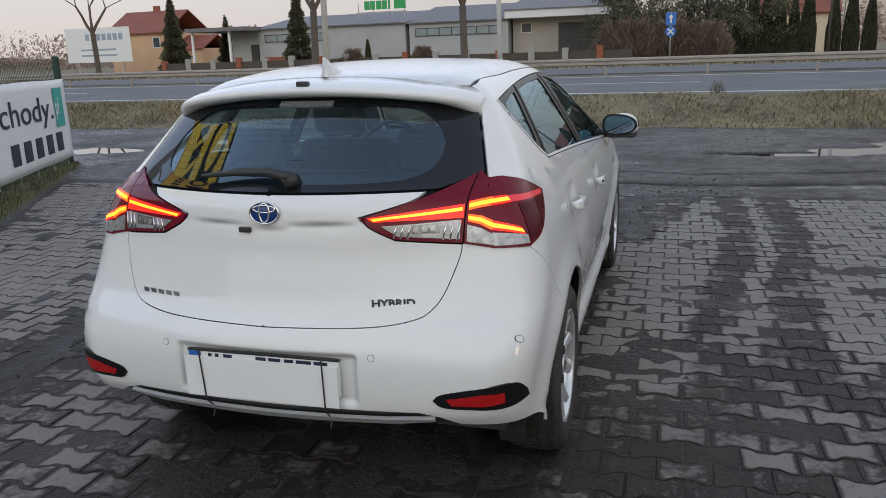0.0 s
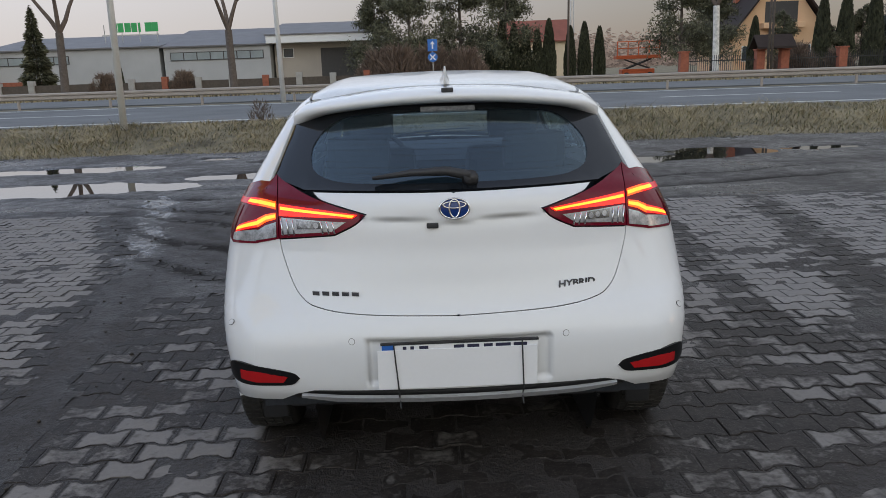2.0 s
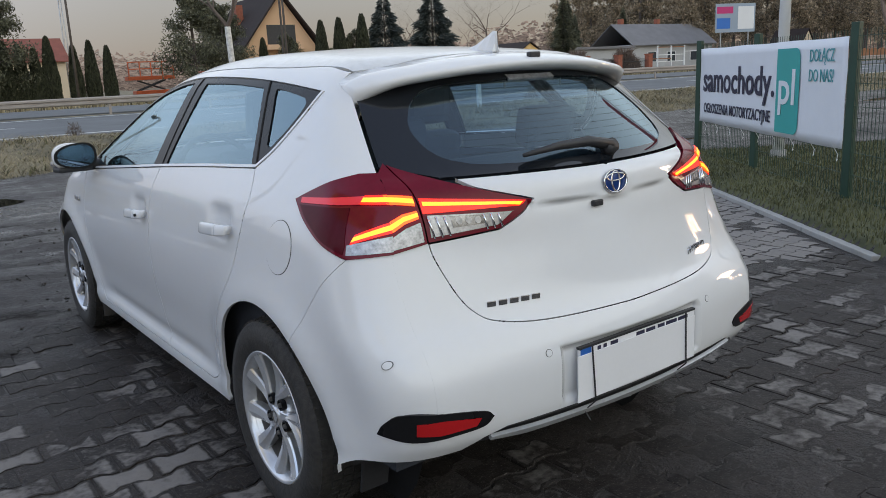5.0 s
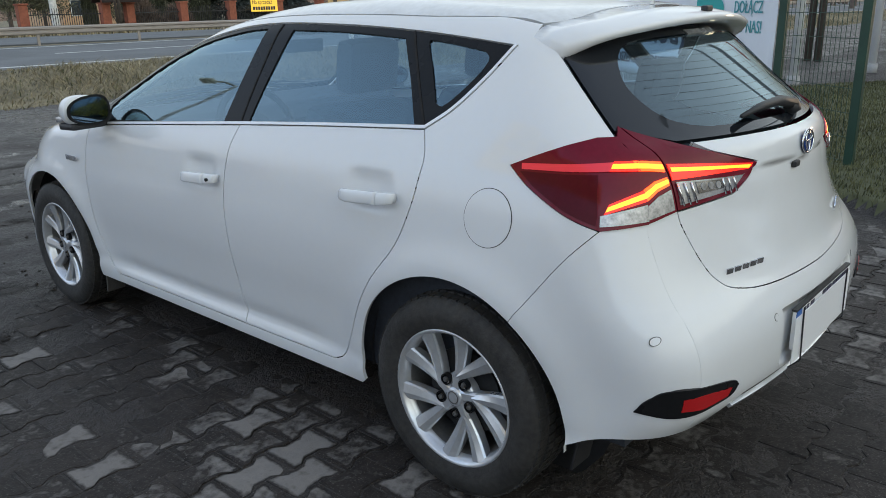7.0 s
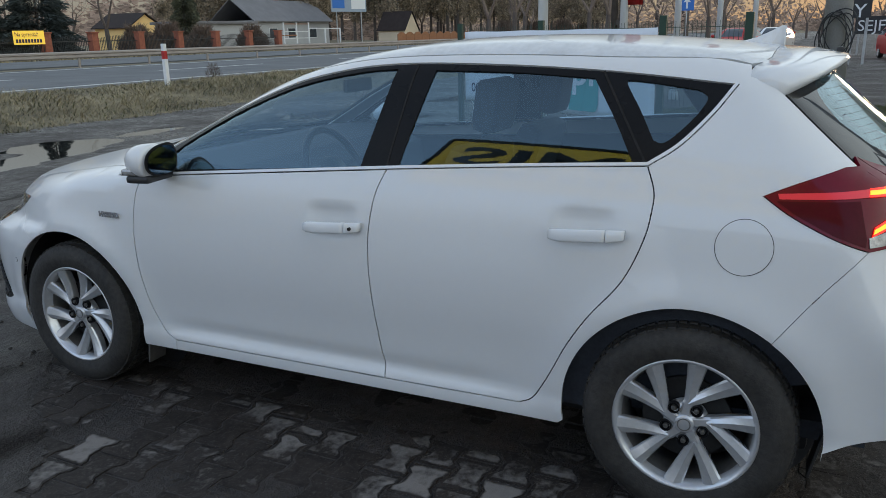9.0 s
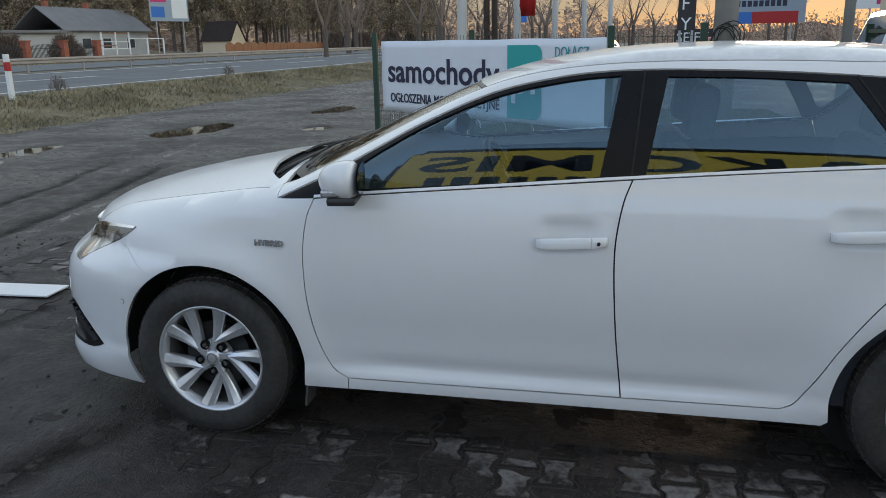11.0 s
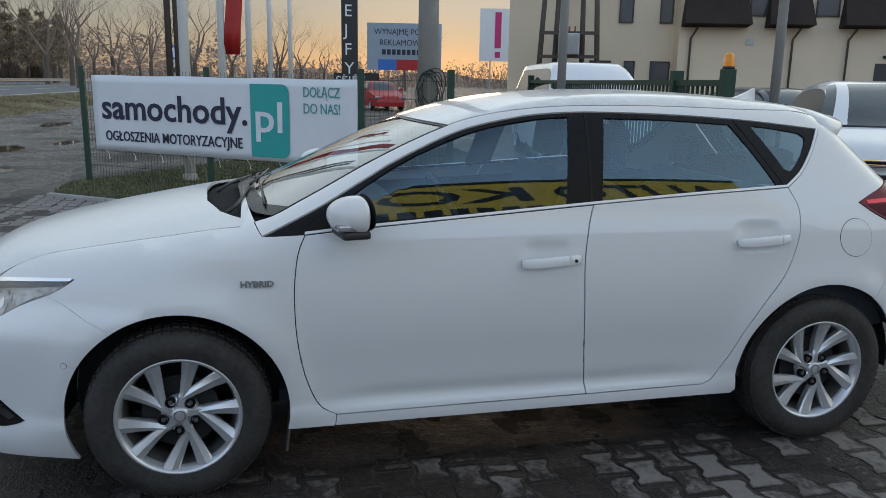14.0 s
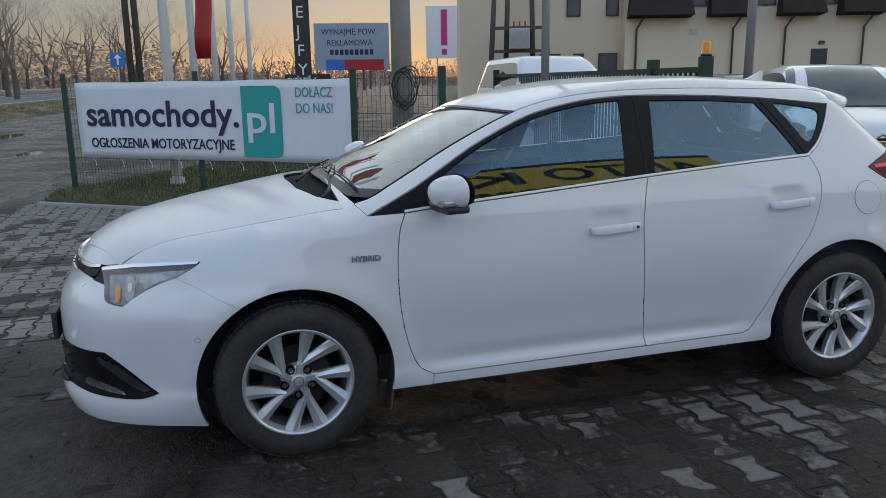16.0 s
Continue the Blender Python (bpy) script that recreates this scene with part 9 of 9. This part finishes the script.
    bm_lathe(bm, [(0.0, 0.15), (0.025, 0.148), (0.042, 0.125), (0.05, 0.03), (0.052, 0.02)], 20, "z")
    part("dome", bm, M_BEACON, bc, smooth=True)
    tube("socket", [(0, 0, 0), (0, 0, 0.025)], [0.056, 0.056], M_PLASTIC, bc, 16)
    # black vertical sign
    s = thing("tower_sign", ROAD @ pose(32.0, -0.2, 0, 0, 0, -92), "tall black sign with white upright letters", "sign")
    box("panel", (-0.36, 0, 1.75), (0.36, 0.1, 7.0), M_IRON, s, 0.01)
    for sx in (-0.25, 0.25):
        box("leg", (sx - 0.05, 0.02, -0.1), (sx + 0.05, 0.08, 1.8), M_GALV, s)
    for k, ch in enumerate("SEJFY"):
        lettering("letter", ch, 0.72, M_WHITE, s, pose(-0.24, -0.012, 5.05 - 0.82 * k, 90), 0.004)
    s2 = thing("low_sign", ROAD @ pose(42.4, -1.25, 0.15, 0, 0, -95), "low black fence sign with white letters", "sign")
    box("panel", (-1.3, 0, 0.9), (1.3, 0.05, 1.75), M_IRON, s2)
    for sx in (-1.1, 1.1):
        box("leg", (sx - 0.04, 0.05, -0.1), (sx + 0.04, 0.1, 1.7), M_GALV, s2)
    lettering("lettering", "SEJFY", 0.75, M_WHITE, s2, pose(-1.2, -0.012, 1.05, 90), 0.004)

    def polar(bearing, d):
        return -3.9 + d * math.sin(radians(bearing)), 2.7 + d * math.cos(radians(bearing))
    x, y = polar(98.1, 62)
    b = board("billboard", ROAD @ pose(x, y, 0, 0, 0, -98), 5.7, 3.5, 2.3, M_BILLBLUE, "pale billboard offering advertising space", "billboard")
    lettering("lettering", "WYNAJMĘ POW.", 0.62, M_INK, b, pose(-2.3, -0.072, 4.95, 90), 0.004, "", 0.9)
    lettering("lettering", "REKLAMOWĄ", 0.62, M_INK, b, pose(-1.9, -0.072, 4.15, 90), 0.004, "", 0.9)
    for k in range(9):
        box("number_bar", (-1.7 + 0.38 * k, -0.075, 3.45), (-1.42 + 0.38 * k, -0.06, 3.85), M_INK, b)
    box("red_strip", (-2.0, -0.078, 2.3), (2.4, -0.06, 3.1), M_RED, b)
    box("blue_corner", (-2.0, -0.082, 2.3), (-0.6, -0.079, 3.1), M_SIGNBLUE, b)
    x, y = polar(106.0, 70)
    b = board("billboard", ROAD @ pose(x, y, 0, 0, 0, -104), 6.4, 4.4, 3.3, M_WHITE, "white billboard with a magenta exclamation mark", "billboard")
    box("exclamation_bar", (-1.9, -0.075, 4.4), (-1.35, -0.06, 7.4), M_MAGENTA, b)
    box("exclamation_dot", (-1.85, -0.075, 3.6), (-1.4, -0.06, 4.1), M_MAGENTA, b)
    lettering("lettering", "TWOJA", 1.0, M_INK, b, pose(-0.3, -0.072, 6.0, 90), 0.004, "", 0.9)
    lettering("lettering", "może", 0.75, M_INK, b, pose(-0.3, -0.072, 5.0, 90), 0.004, "", 0.9)
    for k in range(6):
        box("number_bar", (-0.3 + 0.5 * k, -0.075, 3.6), (0.05 + 0.5 * k, -0.06, 4.4), M_INK, b)
    # transformer on timber poles
    x, y = polar(110, 36)
    t = thing("transformer_station", ROAD @ pose(x, y, 0, 0, 0, -110), "grey transformer carried by four timber poles", "transformer")
    for sx, sy in ((-1.25, 0), (-0.6, 0.4), (0.6, 0.4), (1.25, 0)):
        tube("timber_leg", [(sx * 1.1, sy, -0.1), (sx * 0.8, sy, 7.5)], [0.13, 0.10], M_WOOD, t, 9)
    for z in (2.6, 3.6):
        box("cross_beam", (-1.3, -0.15, z), (1.3, -0.05, z + 0.14), M_WOOD, t)
    tk = box("tank", (-0.45, -0.45, 2.75), (0.45, 0.25, 3.65), M_GALV, t, 0.04)
    for k in range(6):
        box("cooling_fin", (-0.42 + 0.15 * k, -0.53, 2.85), (-0.37 + 0.15 * k, -0.45, 3.5), M_GALV, tk)
    for sx in (-0.25, 0, 0.25):
        box("insulator", (sx - 0.04, -0.1, 3.65), (sx + 0.04, 0.0, 3.95), M_BRICK, tk)
    # beige building with brown awning roofs; local x runs along the front
    ang = math.degrees(math.atan2(-0.966, -0.26))
    h = thing("yard_building", ROAD @ pose(30.0, -15.2, 0, 0, 0, ang), "cream rendered office building with brown window hoods", "building")
    box("wall", (-0.35, 0.0, -0.3), (30, 14, 9.0), M_WALLCREAM, h)
    box("rear_wall", (-8.0, 0.9, -0.3), (-0.35, 14, 9.0), M_WALLCREAM, h)
    for a, b, zt in ((-0.3, 2.6, 5.9), (3.35, 5.3, 5.9), (6.55, 8.55, 5.9), (9.3, 11.3, 5.9), (12.0, 14.0, 5.9), (14.8, 16.8, 5.9)):
        bm = bmesh.new()
        q = [bm.verts.new(v) for v in ((a, -0.85, 4.2), (b, -0.85, 4.2), (b - 0.15, 0, zt), (a + 0.15, 0, zt), (a, 0, 4.1), (b, 0, 4.1))]
        for f in ((0, 1, 2, 3), (0, 3, 4), (1, 5, 2), (0, 4, 5, 1)):
            bm.faces.new([q[i] for i in f])
        part("window_hood", bm, M_ROOFBROWN, h, "dark brown tiled window hood")
    for a, b in ((2.65, 4.9), (5.5, 6.5), (8.7, 9.3), (11.4, 12.0), (14.1, 14.8)):
        window(h, a, b, 0.0, 4.6, 6.6, 1, M_DARKDOOR)
    for a, b in ((-2.95, -2.3), (-1.1, -0.5)):
        window(h, a, b, 0.9, 4.3, 6.2, 1, M_DARKDOOR)
    for a, b in ((-1.4, -0.5), (-2.6, -2.1), (-4.2, -3.2)):
        window(h, a, b, 0.9, 1.7, 2.6, 1, M_DARKDOOR)
    box("door", (8.3, -0.03, 0.4), (9.05, 0, 2.63), M_DARKDOOR, h)
    box("vent", (2.6, -0.04, 3.35), (2.95, 0, 3.6), M_GALV, h)
    for x in (0.15, 4.6, 7.0, 10.6, 13.4):
        tube("downpipe", [(x, -0.10, 0), (x, -0.10, 3.6), (x + 0.25, -0.35, 4.1)], [0.05] * 3, M_WOOD, h, 8)
    box("wall_lamp", (8.6, -0.15, 2.85), (8.85, 0, 2.98), M_IRON, h, 0.02)
    # the dealer's own building with its long yellow sign, behind the camera's walk
    d = thing("dealer_office", Matrix(), "low grey dealer office behind the parked car", "building")
    box("wall", (-13, -10, 0), (-8.2, 1.2, 3.0), M_WALLGREY, d)
    box("roof", (-13.3, -10.3, 3.0), (-7.9, 1.4, 3.2), M_ROOFGREY, d)
    sgn = thing("yellow_sign", pose(SIGN_X, -3.6, SIGN_Z, 0, 0, 90), "long yellow sign with bold black lettering on posts", "sign")
    # added glow brightens this panel where the side windows mirror it
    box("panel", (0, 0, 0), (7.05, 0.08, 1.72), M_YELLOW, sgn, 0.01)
    box("top_edge", (-0.03, -0.02, 1.72), (7.08, 0.1, 1.80), M_IRON, sgn)
    box("end_edge", (7.05, -0.02, 0), (7.10, 0.1, 1.72), M_IRON, sgn)
    for x in (0.4, 5.0):
        box("post", (x - 0.06, 0.08, -SIGN_Z), (x + 0.06, 0.2, 1.7), M_GALV, sgn)
    lettering("lettering", "AUTO", 1.0, M_IRON, sgn, pose(0.32, -0.012, 0.80, 90), 0.004, "bold black lettering", width=2.36, bold=0.02)
    lettering("lettering", "KOMIS", 1.0, M_IRON, sgn, pose(3.0, -0.012, 0.80, 90), 0.004, "bold black lettering", width=3.82, bold=0.02)
    for k in range(22):
        box("small_print_bar", (0.35 + 0.29 * k, -0.012, 0.30), (0.55 + 0.29 * k, 0, 0.55), M_IRON, sgn)


SIGN_X, SIGN_Z = -4.6, 3.95
build_lot()

# ---- other parked vehicles ----
def simple_car(m, label, category, L, W, H, profile, glass_from, mat, front_glass=M_PANE):
    """A parked car: profile of (y, z) from nose to tail in side view; y = 0 at the nose. Shoulders at the belt, narrowing to the roof."""
    c = thing("parked_car" if category == "car" else "parked_van", m, label, category)
    ys = np.linspace(0.0, L, 45)
    s = smooth_path(profile, 6)
    top = np.interp(ys, s[:, 0], s[:, 1])
    belt = glass_from
    vs, fs, n = [], [], 0
    ring = 13
    for y, z in zip(ys, top):
        t = y / L
        plan = W / 2 * (1 - 0.30 * max(0, 0.10 - t) / 0.10 * 0.6 - 0.2 * max(0, t - 0.93) / 0.07 * 0.5)
        zt = max(z, 0.34)
        bz = min(belt, zt)
        roof_w = plan * (1 - 0.30 * max(0, zt - belt) / max(0.3, H - belt))
        half = [(plan * 0.93, 0.22), (plan, 0.42), (plan, bz * 0.75 + 0.1), (plan * 0.97, bz), (roof_w, zt - 0.05), (roof_w * 0.85, zt - 0.005), (0, zt)]
        row = [(x, y, zz) for x, zz in half] + [(-x, y, zz) for x, zz in half[-2::-1]]
        vs += row
    for i in range(len(ys) - 1):
        for j in range(ring - 1):
            a = i * ring + j
            fs.append((a, a + ring, a + ring + 1, a + 1))
    fs.append(tuple(range(ring)))
    fs.append(tuple(range((len(ys) - 1) * ring, len(ys) * ring))[::-1])
    part("body", mesh_from("body", vs, fs, True), mat, c)
    # glass laid a little proud of the cabin
    gi = [i for i in range(len(ys)) if top[i] > belt + 0.02]
    for sg in (1, -1):
        pts = []
        for i in gi:
            a, b = np.array(vs[i * ring + 3]), np.array(vs[i * ring + 4])
            if b[2] - a[2] > 0.12:
                pts.append((a + (b - a) * 0.12, a + (b - a) * 0.88))
        v2 = [((p[0] + 0.006) * sg, p[1], p[2]) for q in pts for p in q]
        f2 = [(2 * i, 2 * i + 1, 2 * i + 3, 2 * i + 2) for i in range(len(pts) - 1)]
        if f2:
            part("side_glass", mesh_from("side_glass", v2, f2, True), M_PANE, c)
    if front_glass:
        i0, i1 = gi[0], [i for i in gi if top[i] > H - 0.05][0]
        for nm, rng_i in (("windscreen", range(i0, i1 + 1)),):
            v2, f2 = [], []
            for i in rng_i:
                z = top[i]
                w = abs(vs[i * ring + 4][0]) * 1.04
                for x in (-w, -0.94 * w, -0.85 * w, 0, 0.85 * w, 0.94 * w, w):
                    v2.append((x, ys[i], z + 0.012 - 0.048 * abs(x / w) ** 5))
            k = len(list(rng_i))
            for i in range(k - 1):
                for j in range(6):
                    a = i * 7 + j
                    f2.append((a, a + 1, a + 8, a + 7))
            part(nm, mesh_from(nm, v2, f2, True), front_glass, c)
    for y in (0.19 * L, 0.80 * L):
        for sg in (1, -1):
            bm = bmesh.new()
            bm_lathe(bm, [(0.20, -0.10), (0.29, -0.10), (0.315, -0.07), (0.315, 0.07), (0.29, 0.10), (0.21, 0.10), (0.20, 0.08), (0.06, 0.085), (0.0, 0.09)], 28)
            w = part("wheel", bm, M_RUBBER, c, smooth=True, m=pose(sg * (W / 2 - 0.10), y, 0.315, 0, 0, 0 if sg > 0 else 180))
            bm = bmesh.new()
            bm_lathe(bm, [(0.205, 0.102), (0.19, 0.09), (0.06, 0.10), (0.0, 0.105)], 20)
            part("rim", bm, M_ALLOY, w, smooth=True)
    for sg in (1, -1):
        bm = bmesh.new()
        bmesh.ops.create_uvsphere(bm, u_segments=14, v_segments=8, radius=0.1)
        part("door_mirror", bm, mat, c, smooth=True, m=pose(sg * (W / 2 + 0.09), 0.33 * L, belt + 0.08) @ Matrix.Diagonal((1.1, 0.6, 0.8, 1)))
        bm = bmesh.new()
        bm_box(bm, (-0.20, -0.05, -0.05), (0.20, 0.06, 0.05), 0.03)
        part("headlight", bm, M_LAMPSILVER, c, m=pose(sg * W * 0.36, 0.09, 0.66, 0, 0, sg * -18))
    return c


def build_vehicles():
    # white minivan, nose towards the walk
    c = simple_car(ROAD @ pose(3.63, -4.50, 0, 0, 0, -116), "white compact minivan parked nose out behind the gate", "car", 4.43, 1.83, 1.61,
                   [(0, 0.45), (0.06, 0.72), (0.25, 0.88), (0.75, 1.0), (1.05, 1.08), (1.5, 1.34), (2.0, 1.54), (2.6, 1.61), (3.5, 1.58), (4.1, 1.44), (4.35, 1.0), (4.43, 0.55)], 1.02, M_PAINT, M_VANGLASS)
    box("grille_bar", (-0.72, -0.02, 0.66), (0.72, 0.05, 0.70), M_CHROME, c, 0.01)
    box("grille_bar", (-0.70, -0.02, 0.72), (0.70, 0.05, 0.745), M_CHROME, c, 0.01)
    box("grille_band", (-0.715, -0.012, 0.698), (0.715, 0.05, 0.722), M_GLOSSBLACK, c, 0.004)
    for sg in (1, -1):
        box("fog_lamp", (sg * 0.76 - 0.08, -0.01, 0.50), (sg * 0.76 + 0.08, 0.10, 0.58), M_GLOSSBLACK, c, 0.025, "small dark lamp in the bumper")
        bm = bmesh.new()
        bm_box(bm, (-0.09, -0.02, -0.012), (0.09, 0.03, 0.012), 0.004)
        part("nose_emblem", bm, M_CHROME, c, m=pose(sg * 0.07, -0.01, 0.73, 0, sg * 32, 0))
    box("lower_grille", (-0.62, -0.03, 0.38), (0.62, 0.08, 0.58), M_GLOSSBLACK, c, 0.03)
    box("bumper_intake", (-0.74, -0.02, 0.24), (0.74, 0.08, 0.345), M_PLASTIC, c, 0.02)
    box("cowl", (-0.70, 0.98, 1.045), (0.70, 1.10, 1.075), M_PLASTIC, c, 0.01)
    pl = box("dealer_plate", (-0.30, -0.05, 0.40), (0.30, -0.03, 0.53), M_PLATE, c, 0.005, "white dealer plate with grey bar")
    lettering("plate_lettering", "samochody", 0.085, M_INK, pl, pose(-0.25, -0.052, 0.44, 90), 0.001)
    box("plate_tile", (0.20, -0.056, 0.415), (0.28, -0.052, 0.515), M_TEAL, pl)
    # white van behind the gate
    simple_car(ROAD @ pose(9.3, -3.2, 0, 0, 0, -97), "white delivery van parked behind the gate", "van", 5.3, 1.95, 1.92,
                   [(0, 0.5), (0.05, 0.85), (0.35, 1.08), (0.75, 1.2), (1.1, 1.5), (1.5, 1.80), (1.9, 1.91), (3.0, 1.92), (4.8, 1.91), (5.25, 1.82), (5.3, 0.6)], 1.2, M_PAINT, None)
    simple_car(ROAD @ pose(8.6, -7.6, 0, 0, 0, -90), "dark estate car parked behind the gate", "car", 4.6, 1.78, 1.50,
               [(0, 0.45), (0.1, 0.7), (0.9, 0.92), (1.35, 1.0), (1.9, 1.35), (2.4, 1.48), (3.6, 1.47), (4.3, 1.25), (4.6, 0.8)], 0.98, M_GLOSSBLACK)
    simple_car(ROAD @ pose(4.6, -9.3, 0, 0, 0, -112), "white parked hatchback at the end of the row", "car", 4.2, 1.76, 1.48,
               [(0, 0.45), (0.1, 0.7), (0.9, 0.92), (1.3, 1.0), (1.85, 1.35), (2.3, 1.47), (3.3, 1.45), (3.9, 1.2), (4.2, 0.7)], 0.98, M_PAINT)
    for x, y, a, mt, col in ((40, 6, -100, M_RED, "red"), (46, 4.5, -95, M_PAINT, "white"), (52, 7, -100, M_GLOSSBLACK, "black"), (36, -2.5, -80, M_RED, "red"), (58, 5, -90, M_RED, "red")):
        simple_car(ROAD @ pose(x, y, 0, 0, 0, a), col + " car parked far along the road", "car", 4.2, 1.76, 1.46,
                   [(0, 0.45), (0.1, 0.7), (0.9, 0.92), (1.3, 1.0), (1.85, 1.35), (2.3, 1.46), (3.3, 1.44), (3.9, 1.2), (4.2, 0.7)], 0.98, mt)


def build_litter():
    b = thing("white_board", pose(0.60, 4.76, 0.012, 0, 0, 3), "white board lying flat on the mud before the car", "board")
    box("sheet", (-0.11, -0.28, 0), (0.11, 0.28, 0.012), M_WHITE, b, 0.003)


build_vehicles()
build_litter()

build_paving()
